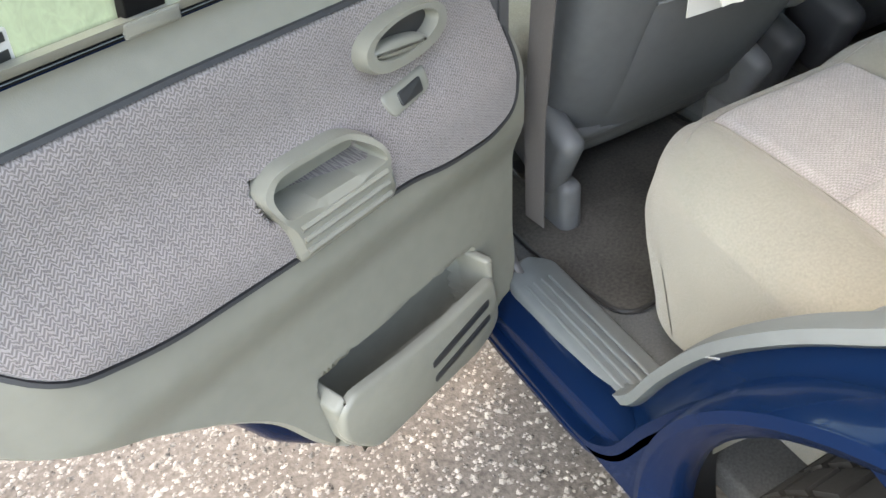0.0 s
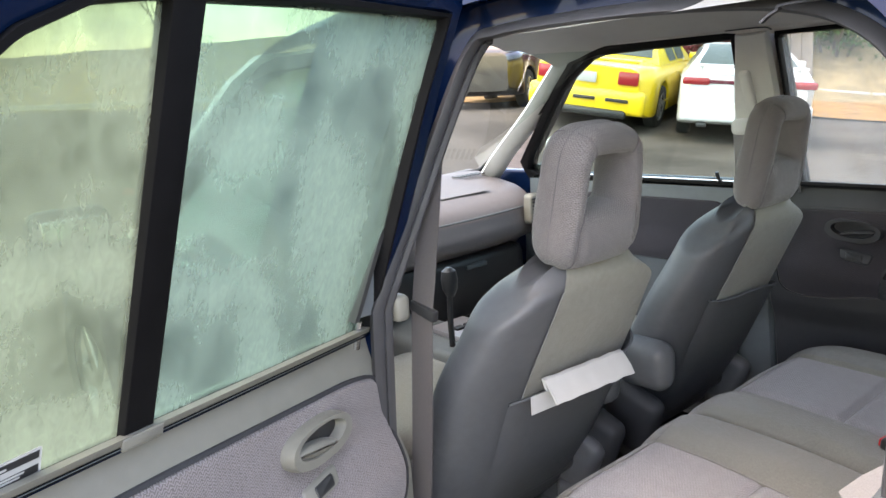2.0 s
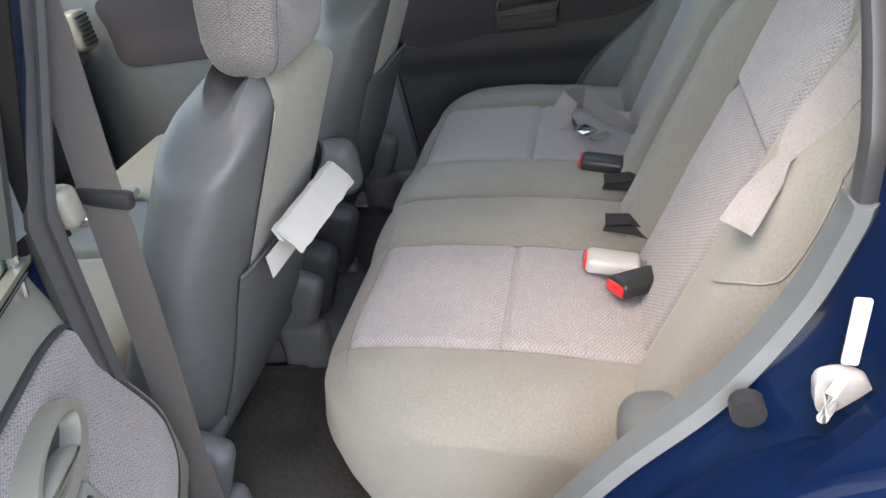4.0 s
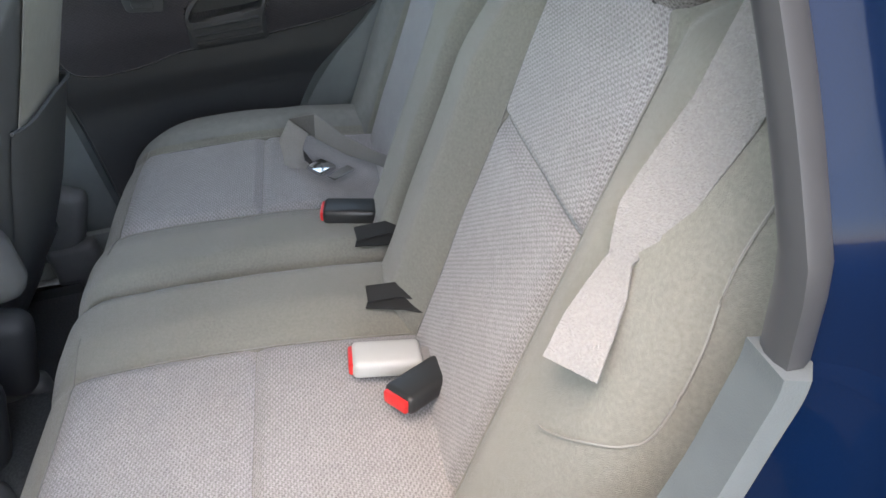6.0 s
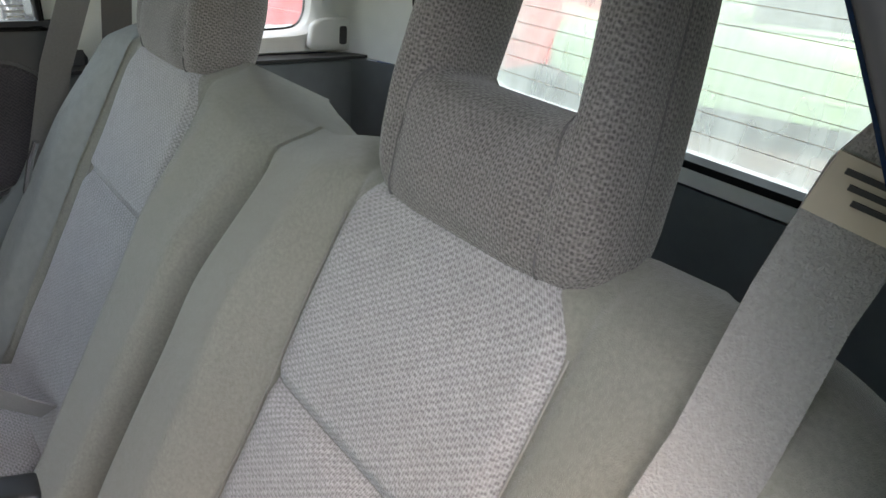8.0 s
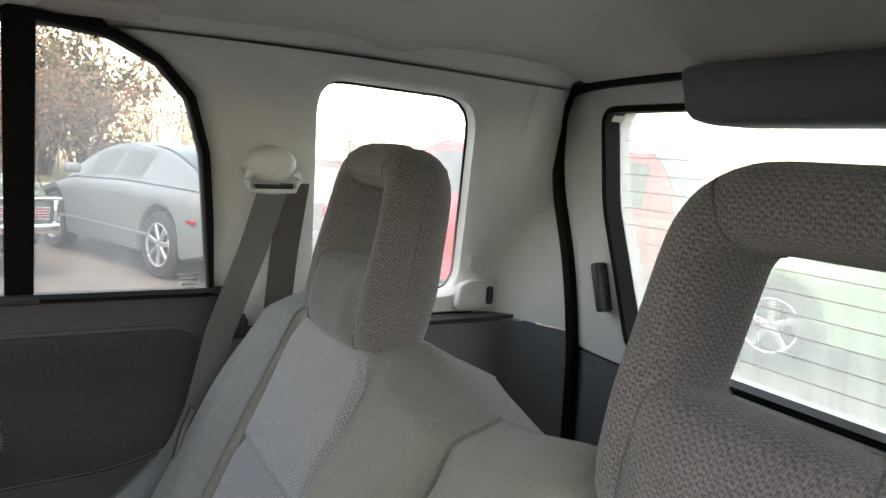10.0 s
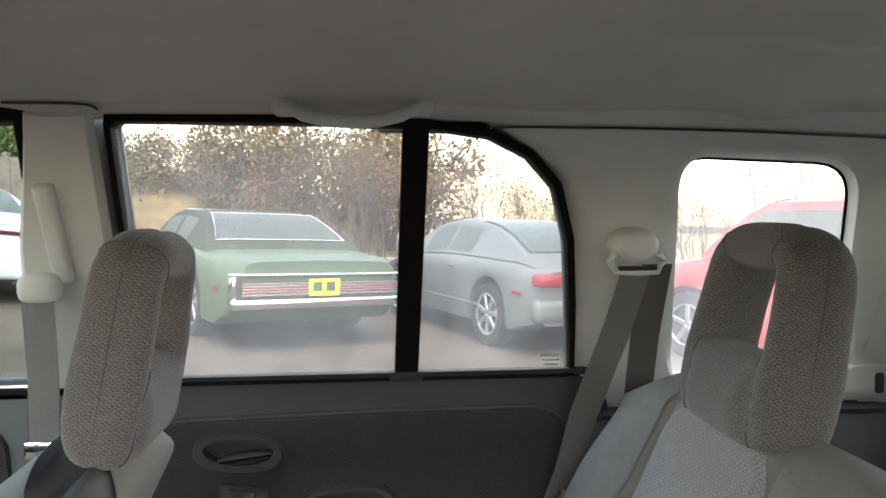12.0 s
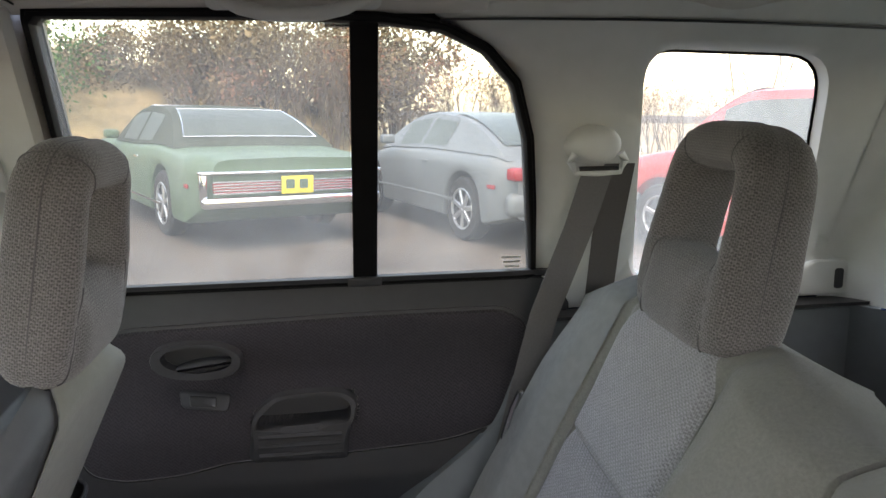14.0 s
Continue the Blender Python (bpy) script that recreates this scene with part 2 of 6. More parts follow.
M_HEATER = mat("heater_print", (0.45, 0.36, 0.30), 0.6, var=0.05)
M_SEAL = mat("seal_rubber", (0.045, 0.046, 0.049), 0.38, var=0.12)
M_RIM = mat("alloy", (0.55, 0.56, 0.58), 0.3, metal=0.8, var=0.05)
M_LENS = mat("milky_lens", (0.7, 0.7, 0.68), 0.3, var=0.02)
M_WHITE = mat("white_plastic", (0.43, 0.435, 0.425), 0.45, var=0.03)
M_RED = mat("red_plastic", (0.65, 0.03, 0.03), 0.35, var=0.05)
M_BELT = mat("belt_webbing", (0.235, 0.226, 0.224), 0.7, var=0.14, scale=420, bump=0.9, bscale=650)
# Far belt: the near belt's webbing again, shade put into its colour.
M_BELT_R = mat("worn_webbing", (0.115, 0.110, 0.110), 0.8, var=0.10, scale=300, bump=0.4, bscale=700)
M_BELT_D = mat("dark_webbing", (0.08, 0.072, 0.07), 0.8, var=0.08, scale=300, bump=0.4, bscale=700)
M_SEAM = mat("seam_thread", (0.24, 0.235, 0.22), 0.9, var=0.1)
M_SEAMD = mat("dark_seam_thread", (0.11, 0.104, 0.108), 0.9, var=0.1)
M_LABEL = mat("cream_label", (0.44, 0.38, 0.31), 0.8, var=0.08)
M_DASH = mat("dash_plastic", (0.155, 0.140, 0.140), 0.6, var=0.05, scale=50, bump=0.15, bscale=1200)
M_WHITEPAINT = mat("pale_paint", (0.6, 0.62, 0.63), 0.3, var=0.04, coat=0.5)
M_CHIP = mat("stone_chip", (0.150, 0.134, 0.116), 0.85, var=0.85, scale=70, coarse=45)
M_CARGLASS = mat("dark_car_glass", (0.075, 0.090, 0.082), 0.3, var=0.1, spec=0.15)
M_TAIL = mat("tail_lamp_red", (0.33, 0.02, 0.025), 0.2, var=0.05)
M_MAROON = mat("maroon_band", (0.12, 0.015, 0.03), 0.25, var=0.05)
M_PLATE_Y = mat("yellow_plate", (0.75, 0.60, 0.05), 0.5, var=0.05)
M_PLATE_B = mat("blue_plate", (0.25, 0.36, 0.52), 0.5, var=0.15, scale=25)
M_BARK = mat("bark", (0.11, 0.085, 0.065), 0.9, var=0.3)
M_DRYLEAF = mat("dry_leaf", (0.17, 0.125, 0.07), 0.9, var=0.4, scale=3)
M_REDDRY = mat("rusty_leaf", (0.22, 0.10, 0.06), 0.9, var=0.4, scale=3)
M_OLIVELEAF = mat("olive_leaf", (0.10, 0.11, 0.055), 0.85, var=0.4, scale=3)
M_REDLEAF = mat("red_leaf", (0.16, 0.025, 0.035), 0.7, var=0.4, scale=4)
M_GREENLEAF = mat("green_leaf", (0.05, 0.12, 0.03), 0.7, var=0.4, scale=4)
M_DRYGRASS = mat("dry_grass", (0.26, 0.20, 0.11), 0.95, var=0.3, scale=2.0, bump=1.0, bscale=20)
M_KERB = mat("kerb_concrete", (0.40, 0.39, 0.36), 0.9, var=0.15, scale=10)
M_LITTER = mat("fallen_leaf", (0.30, 0.155, 0.045), 0.95, var=0.4, scale=14, bump=1.0, bscale=30)
M_FENCE = mat("grey_board", (0.22, 0.20, 0.19), 0.9, var=0.2, scale=12)
M_PAPER = mat("paper", (0.47, 0.465, 0.44), 0.7, var=0.03)
M_TYRE = mat("tyre", (0.018, 0.018, 0.018), 0.85, var=0.2, bump=0.3, bscale=120)


# ---------------------------------------------------------------- mesh helpers
def link(name, bm, material, parent=None, label="", smooth=35):
    me = bpy.data.meshes.new(name)
    bmesh.ops.recalc_face_normals(bm, faces=bm.faces)
    bm.to_mesh(me)
    bm.free()
    for p in me.polygons:
        p.use_smooth = smooth > 0
    if smooth:
        me.set_sharp_from_angle(angle=radians(smooth))
    for mm in material if isinstance(material, (list, tuple)) else (material,):
        me.materials.append(mm)
    ob = new(name, me)
    if parent is not None:
        ob.parent = parent
    if label:
        ob["label"] = label
    return ob


def part(name, bm, material, parent, label="", smooth=35):
    return link(name, bm, material, parent, label, smooth)


def thing(name, label, category, group="", kind="", at=(0, 0, 0)):
    ob = new(name)
    ob.location = at
    ob.empty_display_size = 0.05
    return tagged(ob, label, category, group, kind)


def loft(rings, closed=True, cap=True, bm=None):
    """Skin a list of rings of equal length."""
    bm = bm or bmesh.new()
    vs = [[bm.verts.new(p) for p in r] for r in rings]
    n = len(rings[0])
    for a, b in zip(vs, vs[1:]):
        for i in range(n if closed else n - 1):
            j = (i + 1) % n
            bm.faces.new((a[i], a[j], b[j], b[i]))
    if cap and closed:
        bm.faces.new(vs[0])
        bm.faces.new(vs[-1])
    return bm


def surf(fn, us, vs, bm=None, closed_u=False):
    """A grid surface from fn(u, v)."""
    bm = bm or bmesh.new()
    g = [[bm.verts.new(fn(u, v)) for u in us] for v in vs]
    uv = bm.loops.layers.uv.verify()
    mid = g[len(g) // 2]
    across, along = [0.0], [0.0]
    for a, b in zip(mid, mid[1:]):
        across.append(across[-1] + (b.co - a.co).length)
    for a, b in zip(g, g[1:]):
        along.append(along[-1] + (b[len(us) // 2].co - a[len(us) // 2].co).length)
    for j, (r0, r1) in enumerate(zip(g, g[1:])):
        for i in range(len(us) - 1):
            f = bm.faces.new((r0[i], r0[i + 1], r1[i + 1], r1[i]))
            for l, (p, q) in zip(f.loops, ((i, j), (i + 1, j), (i + 1, j + 1), (i, j + 1))):
                l[uv].uv = (across[p], along[q])
        if closed_u:
            bm.faces.new((r0[-1], r0[0], r1[0], r1[-1]))
    return bm


def lin(a, b, n):
    return [a + (b - a) * i / n for i in range(n + 1)]


def rbox(sx, sy, sz, r=0.01, seg=3, at=(0, 0, 0), rot=None, bm=None):
    """A box with rounded edges, centred at a place."""
    t = bmesh.new()
    bmesh.ops.create_cube(t, size=1)
    for v in t.verts:
        v.co = Vector((v.co.x * sx, v.co.y * sy, v.co.z * sz))
    if r:
        bmesh.ops.bevel(t, geom=t.edges[:] + t.verts[:], offset=min(r, 0.49 * min(sx, sy, sz)), segments=seg, affect="EDGES", profile=0.5)
    m = Matrix.Translation(at) @ (rot.to_4x4() if rot else Matrix())
    bmesh.ops.transform(t, matrix=m, verts=t.verts)
    if bm is None:
        return t
    return join(bm, t)


def join(bm, other):
    me = bpy.data.meshes.new("tmp")
    other.to_mesh(me)
    other.free()
    bm.from_mesh(me)
    bpy.data.meshes.remove(me)
    return bm


def tube(points, r, seg=8, bm=None, flat=1.0, side=None):
    """A round (or flattened) rod along points."""
    pts = [Vector(p) for p in points]
    rings = []
    for i, p in enumerate(pts):
        d = (pts[min(i + 1, len(pts) - 1)] - pts[max(i - 1, 0)]).normalized()
        ref = Vector(side) if side else (Vector((0, 0, 1)) if abs(d.z) < 0.9 else Vector((1, 0, 0)))
        a = d.cross(ref).normalized()
        b = a.cross(d).normalized()
        rr = r[i] if isinstance(r, (list, tuple)) else r
        rings.append([p + rr * (math.cos(t) * a + flat * math.sin(t) * b) for t in lin(0, 2 * math.pi, seg)[:-1]])
    return loft(rings, bm=bm)


def ribbon(points, sides, width, thick, bm=None):
    """A flat band along points; sides gives its width direction at each point."""
    pts = [Vector(p) for p in points]
    sd = [Vector(s).normalized() for s in (sides if isinstance(sides, list) else [sides] * len(pts))]
    rings = []
    for i, p in enumerate(pts):
        d = (pts[min(i + 1, len(pts) - 1)] - pts[max(i - 1, 0)]).normalized()
        s = (sd[i] - d * sd[i].dot(d)).normalized()
        n = d.cross(s).normalized()
        w = width[i] if isinstance(width, (list, tuple)) else width
        rings.append([p + s * w / 2 - n * thick / 2, p + s * w / 2 + n * thick / 2, p - s * w / 2 + n * thick / 2, p - s * w / 2 - n * thick / 2])
    return loft(rings, bm=bm)


def radial(poly, c, n=96):
    """A polygon seen from c, sampled at even angles."""
    out = []
    for k in range(n):
        a = 2 * math.pi * (k + 0.5) / n
        d = (math.cos(a), math.sin(a))
        best = None
        for (x0, y0), (x1, y1) in zip(poly, poly[1:] + poly[:1]):
            ex, ey = x1 - x0, y1 - y0
            den = d[0] * ey - d[1] * ex
            if abs(den) < 1e-12:
                continue
            t = ((x0 - c[0]) * ey - (y0 - c[1]) * ex) / den
            s = ((x0 - c[0]) * d[1] - (y0 - c[1]) * d[0]) / den
            if t > 0 and -1e-9 <= s <= 1 + 1e-9 and (best is None or t > best):
                best = t
        out.append((c[0] + d[0] * best, c[1] + d[1] * best))
    return out


def rounded(poly, r, seg=5):
    """A polygon with its corners rounded off; r is one radius or one for each corner."""
    out = []
    n = len(poly)
    for i in range(n):
        p0, p, p1 = (Vector((*poly[k % n], 0)) for k in (i - 1, i, i + 1))
        rr = r[i] if isinstance(r, (list, tuple)) else r
        a, b = (p0 - p), (p1 - p)
        rr = min(rr, 0.45 * a.length, 0.45 * b.length)
        s, e = p + a.normalized() * rr, p + b.normalized() * rr
        for k in range(seg + 1):
            t = k / seg
            q = s * (1 - t) ** 2 + p * 2 * t * (1 - t) + e * t * t
            out.append((q.x, q.y))
    return out


def offset(poly, d):
    """A polygon grown (or shrunk) by d."""
    n = len(poly)
    area = sum(poly[i][0] * poly[(i + 1) % n][1] - poly[(i + 1) % n][0] * poly[i][1] for i in range(n))
    s = 1 if area > 0 else -1
    out = []
    for i in range(n):
        a, b, c = (Vector(poly[k % n]) for k in (i - 1, i, i + 1))
        n1, n2 = ((b - a).normalized() if (b - a).length > 1e-9 else Vector((1, 0))), ((c - b).normalized() if (c - b).length > 1e-9 else Vector((1, 0)))
        nn = Vector((n1.y + n2.y, -n1.x - n2.x))
        if nn.length < 1e-9:
            nn = Vector((n1.y, -n1.x))
        nn.normalize()
        out.append((b.x + nn.x * d * s, b.y + nn.y * d * s))
    return out


def plate(poly, fn, lo, hi, bev=0.0):
    """A slab with the outline poly (two coordinates), between the depths lo and hi; fn(a, b, depth) gives the place."""
    rings = [[fn(a, b, lo) for a, b in poly]]
    if bev:
        rings.append([fn(a, b, hi - bev) for a, b in poly])
        p2 = offset(poly, -bev * 0.4)
        rings.append([fn(a, b, hi - bev * 0.3) for a, b in p2])
        p3 = offset(poly, -bev)
        rings.append([fn(a, b, hi) for a, b in p3])
    else:
        rings.append([fn(a, b, hi) for a, b in poly])
    return loft(rings)


def ringplate(outer, inner, fn, lo, hi, c=None, n=120, bev=0.0):
    """A slab with an opening through it."""
    c = c or (sum(p[0] for p in inner) / len(inner), sum(p[1] for p in inner) / len(inner))
    o, i = radial(outer, c, n), radial(inner, c, n)
    rings = [[fn(a, b, lo) for a, b in o], [fn(a, b, hi - bev) for a, b in o]]
    if bev:
        m = [(a + (p - a) * 0.15, b + (q - b) * 0.15) for (a, b), (p, q) in zip(o, i)]
        rings.append([fn(a, b, hi) for a, b in m])
        m = [(a + (p - a) * 0.85, b + (q - b) * 0.85) for (a, b), (p, q) in zip(o, i)]
        rings.append([fn(a, b, hi) for a, b in m])
        rings.append([fn(a, b, hi - bev) for a, b in i])
    else:
        rings[1] = [fn(a, b, hi) for a, b in o]
        rings.append([fn(a, b, hi) for a, b in i])
    rings.append([fn(a, b, lo) for a, b in i])
    rings.append(rings[0])
    bm = bmesh.new()
    vs = [[bm.verts.new(p) for p in r] for r in rings[:-1]]
    vs.append(vs[0])
    for a, b in zip(vs, vs[1:]):
        for k in range(n):
            j = (k + 1) % n
            bm.faces.new((a[k], a[j], b[j], b[k]))
    return bm


def smoothstep(a, b, x):
    t = max(0.0, min(1.0, (x - a) / (b - a)))
    return t * t * (3 - 2 * t)


def dome(poly, c, fn, W, rings=14, base=None, edge=0.004, power=0.8):
    """A shaped panel: the outline poly filled towards c, with the height W(a, b) over it, its rim turned down to base."""
    bm = bmesh.new()
    loops = []
    n = len(poly)
    if base is not None:
        loops.append([fn(a, b, base) for a, b in poly])
    loops.append([fn(a, b, W(a, b) - edge) for a, b in poly])
    small = offset(poly, -edge * 0.8)
    loops.append([fn(a, b, W(a, b)) for a, b in small])
    for k in range(1, rings):
        r = (1 - k / rings) ** power
        loops.append([fn(c[0] + (a - c[0]) * r, c[1] + (b - c[1]) * r, W(c[0] + (a - c[0]) * r, c[1] + (b - c[1]) * r)) for a, b in small])
    flat = []
    if base is not None:
        flat.append(poly)
    flat += [poly, small] + [[(c[0] + (a - c[0]) * (1 - k / rings) ** power, c[1] + (b - c[1]) * (1 - k / rings) ** power) for a, b in small] for k in range(1, rings)]
    uv = bm.loops.layers.uv.verify()
    vs = [[bm.verts.new(p) for p in l] for l in loops]
    for a, b, fa, fb in zip(vs, vs[1:], flat, flat[1:]):
        for i in range(n):
            j = (i + 1) % n
            f = bm.faces.new((a[i], a[j], b[j], b[i]))
            for l, q in zip(f.loops, (fa[i], fa[j], fb[j], fb[i])):
                l[uv].uv = q
    m = bm.verts.new(fn(c[0], c[1], W(*c)))
    for i in range(n):
        bm.faces.new((vs[-1][i], vs[-1][(i + 1) % n], m))
    return bm


def densify(poly, step):
    out = []
    for (a, b), (c, d) in zip(poly, poly[1:] + poly[:1]):
        k = max(1, int(math.hypot(c - a, d - b) / step))
        out += [(a + (c - a) * i / k, b + (d - b) * i / k) for i in range(k)]
    return out


def sweep(path, sect, fn, closed=False, cap=True, widen=None):
    """A moulding along a path in (y, z); the section is a list of (depth, distance to the left of the path)."""
    rings = []
    n = len(path)
    for i, p in enumerate(path):
        a = path[(i - 1) % n] if closed or i else path[0]
        b = path[(i + 1) % n] if closed or i < n - 1 else path[-1]
        d = Vector((b[0] - a[0], b[1] - a[1]))
        d.normalize()
        nx, nz = -d.y, d.x
        f = widen(*p) if widen else 1.0
        rings.append([fn(p[0] + nx * k * f, p[1] + nz * k * f, w) for w, k in sect])
    if closed:
        rings.append(rings[0])
    return loft(rings, cap=cap and not closed)


def curve2(points, n=8):
    """A smooth line through points in the plane."""
    out = []
    P = [points[0]] + list(points) + [points[-1]]
    for i in range(1, len(P) - 2):
        p0, p1, p2, p3 = P[i - 1:i + 3]
        for k in range(n):
            t = k / n
            out.append(tuple(0.5 * ((2 * b) + (c - a) * t + (2 * a - 5 * b + 4 * c - d) * t * t + (3 * b - a - 3 * c + d) * t ** 3) for a, b, c, d in zip(p0, p1, p2, p3)))
    out.append(tuple(points[-1]))
    return out


def ellipse(cy, cz, ry, rz, turn=0.0, n=40, sq=1.0):
    out = []
    for k in range(n):
        t = 2 * math.pi * k / n
        c, s = math.cos(t), math.sin(t)
        c, s = math.copysign(abs(c) ** sq, c), math.copysign(abs(s) ** sq, s)
        a, b = ry * c, rz * s
        out.append((cy + a * math.cos(turn) - b * math.sin(turn), cz + a * math.sin(turn) + b * math.cos(turn)))
    return out


# ---------------------------------------------------------------- the car's own frame: x to its right, y ahead, z up
BELT = 1.12
DOOR_HINGE, DOOR_TURN = Vector((-0.777, 0.03, 0)), radians(67)
D_OUT = Vector((-math.sin(DOOR_TURN), -math.cos(DOOR_TURN), 0))
D_IN = Vector((math.cos(DOOR_TURN), -math.sin(DOOR_TURN), 0))


def lean(z, k=0.469):
    return k * max(0.0, z - BELT)


def side_r(y, z, w):
    return Vector((0.725 - lean(z) - w, y, z))


def side_l(y, z, w):
    return Vector((-0.725 + lean(z) + w, y, z))


def door_l(y, z, w):
    p = DOOR_HINGE - D_OUT * y + D_IN * (w + lean(z, 0.42))
    up = smoothstep(1.13, 1.46, z)
    return Vector((p.x, p.y, z + 0.016 * up - 0.07 * (y + 0.55) * (1 - up)))


car = thing("car", "dark blue small off-road car with one rear door open", "car")

WINDOW_R = [(0.005, 1.125), (-0.012, 1.532), (-0.30, 1.53), (-0.455, 1.524), (-0.54, 1.513), (-0.60, 1.485), (-0.645, 1.44), (-0.673, 1.36), (-0.69, 1.25), (-0.708, 1.122)]
WINDOW_L = [(0.034, 1.122), (0.052, 1.36), (0.060, 1.545), (-0.25, 1.546), (-0.455, 1.541), (-0.53, 1.532), (-0.59, 1.506), (-0.645, 1.458), (-0.689, 1.395), (-0.723, 1.28), (-0.748, 1.122)]
DOOR_LOW = [(0.082, 1.122), (0.077, 0.80), (0.055, 0.50), (0.01, 0.415), (-0.06, 0.405), (-0.37, 0.425), (-0.425, 0.50), (-0.466, 0.593), (-0.532, 0.662), (-0.634, 0.743), (-0.72, 0.81), (-0.775, 0.90), (-0.778, 1.122)]


def door_relief(y, z):
    """How far the door trim stands out: an arm shelf, hollowed for the grab cup and the map pocket."""
    shelf = 0.036 * smoothstep(0.985, 0.87, z) * smoothstep(-0.76, -0.62, y)
    cup = 0.056 * smoothstep(-0.400, -0.388, y) * smoothstep(-0.230, -0.244, y) * smoothstep(0.892, 0.902, z) * smoothstep(0.944, 0.932, z + 0.62 * max(0.0, y + 0.274))
    pocket = 0.050 * smoothstep(-0.400, -0.38, y) * smoothstep(-0.05, -0.07, y) * smoothstep(0.614, 0.592, z) * smoothstep(0.45, 0.48, z)
    return 0.008 + shelf - cup - pocket - 0.022 * smoothstep(0.80, 0.72, z) + 0.008 * smoothstep(0.60, 0.48, z) - 0.014 * smoothstep(1.04, 1.115, z)


def rear_door(fn, label, WINDOW, glass_mat, small_mat, frame_mat, rim, trim_mat, cloth_mat):
    door = part("rear_door", plate(rounded([(a, min(b, 1.100)) for a, b in offset(DOOR_LOW, 0.035)], 0.03), fn, -0.09, -0.03, 0.02), M_BLUE, car, label)
    part("window_frame", ringplate([(a, max(b, 1.1155)) for a, b in offset(WINDOW, rim)], offset(WINDOW, 0.006), fn, -0.05, 0.004, c=(-0.35, 1.33), n=200, bev=0.006), frame_mat, door, "window frame")
    part("window_seal", ringplate(offset(WINDOW, 0.0075), offset(WINDOW, -0.002), fn, -0.03, 0.006, c=(-0.35, 1.33), n=200, bev=0.003), M_RUBBER, door, "black rubber window seal")
    low = densify(rounded(DOOR_LOW, [0.02, 0.05, 0.05, 0.04, 0.05, 0.05, 0.04, 0.05, 0.05, 0.05, 0.05, 0.05, 0.02]), 0.014)
    part("trim_panel", dome(low, (-0.30, 0.86), fn, door_relief, 44, -0.05, 0.010, 1.0), trim_mat, door, "moulded plastic trim")
    # the belt moulding under the glass
    part("belt_seal", sweep([(0.03, 1.125), (-0.40, 1.125), (-0.745, 1.125)], [(-0.02, -0.006), (-0.007, -0.006), (-0.007, 0.002), (-0.02, 0.003)], fn), M_RUBBER, door, "black window wiper strip")
    part("belt_lip", sweep([(0.034, 1.125), (-0.40, 1.125), (-0.752, 1.125)], [(-0.007, -0.008), (0.007, -0.008), (0.0068, 0.000), (0.002, 0.004), (-0.004, 0.0045), (-0.007, 0.002)], fn), trim_mat, door)
    part("belt_bead", sweep([(0.02, 1.121), (-0.40, 1.121), (-0.745, 1.121)], [(0.004, -0.0008), (0.0082, 0.0), (0.004, 0.0008)], fn), M_CHROME if fn is side_r else M_TRIM_D, door, "thin strip under the glass")
    cloth = densify(rounded([(0.045, 1.045), (0.058, 0.92), (0.04, 0.83), (-0.02, 0.812), (-0.12, 0.818), (-0.19, 0.835), (-0.37, 0.838), (-0.55, 0.848), (-0.65, 0.875), (-0.70, 0.94), (-0.70, 1.04), (-0.66, 1.066), (-0.40, 1.066), (-0.03, 1.058)], 0.04), 0.012)
    part("cloth_insert", dome(cloth, (-0.30, 0.93), fn, lambda a, b: door_relief(a, b) + 0.006, 44, 0.0, 0.006, 1.0), cloth_mat, door, "herringbone woven cloth")
    part("cloth_piping", sweep(offset(cloth, 0.003), [(0.0, -0.003), (0.013, -0.003), (0.013, 0.002), (0.0, 0.003)], lambda a, b, w: fn(a, b, w + door_relief(a, b) - 0.008), closed=True), M_TRIM_R, door)
    i0 = next(k for k, p in enumerate(WINDOW) if p[0] < -0.44)
    front = [(WINDOW[0][0] - 0.004, 1.118), *WINDOW[1:i0], (-0.411, WINDOW[i0][1] - 0.002), (-0.404, 1.118)]
    back = [(-0.43, 1.118), (-0.446, WINDOW[i0][1]), *WINDOW[i0:]]
    part("main_window", plate(front, fn, -0.016, -0.012), glass_mat, door, "misted side window", smooth=0).visible_shadow = False
    small = part("quarter_light", plate(back, fn, -0.016, -0.012), small_mat, door, "misted fixed pane", smooth=0)
    small.visible_shadow = False
    part("divider_bar", plate([(-0.404, 1.118), (-0.414, WINDOW[i0][1] + 0.004), (-0.453, WINDOW[i0][1] + 0.004), (-0.444, 1.118)], fn, -0.02, 0.001, 0.003), M_RUBBER, door, "matt black divider bar")
    part("divider_foot", plate(rounded([(-0.395, 1.132), (-0.395, 1.116), (-0.452, 1.116), (-0.452, 1.132)], 0.004), fn, -0.004, 0.009, 0.003), trim_mat, door)
    # grab cup: a frame, a dark hollow and a ribbed lid
    cup_o = rounded([(-0.405, 0.930), (-0.374, 0.950), (-0.272, 0.948), (-0.232, 0.922), (-0.222, 0.846), (-0.230, 0.836), (-0.384, 0.834), (-0.388, 0.884)], [0.012, 0.02, 0.03, 0.02, 0.008, 0.008, 0.008, 0.02])
    cup_i = rounded([(-0.392, 0.925), (-0.372, 0.940), (-0.274, 0.938), (-0.242, 0.914), (-0.234, 0.894), (-0.388, 0.900)], 0.010)
    part("door_pull", ringplate(cup_o, cup_i, lambda a, b, w: fn(a, b, w - 0.018 * smoothstep(0.90, 0.945, b)), 0.0, 0.061, c=(-0.313, 0.915), n=160, bev=0.007), trim_mat, door, "plastic grab cup with a ribbed front")
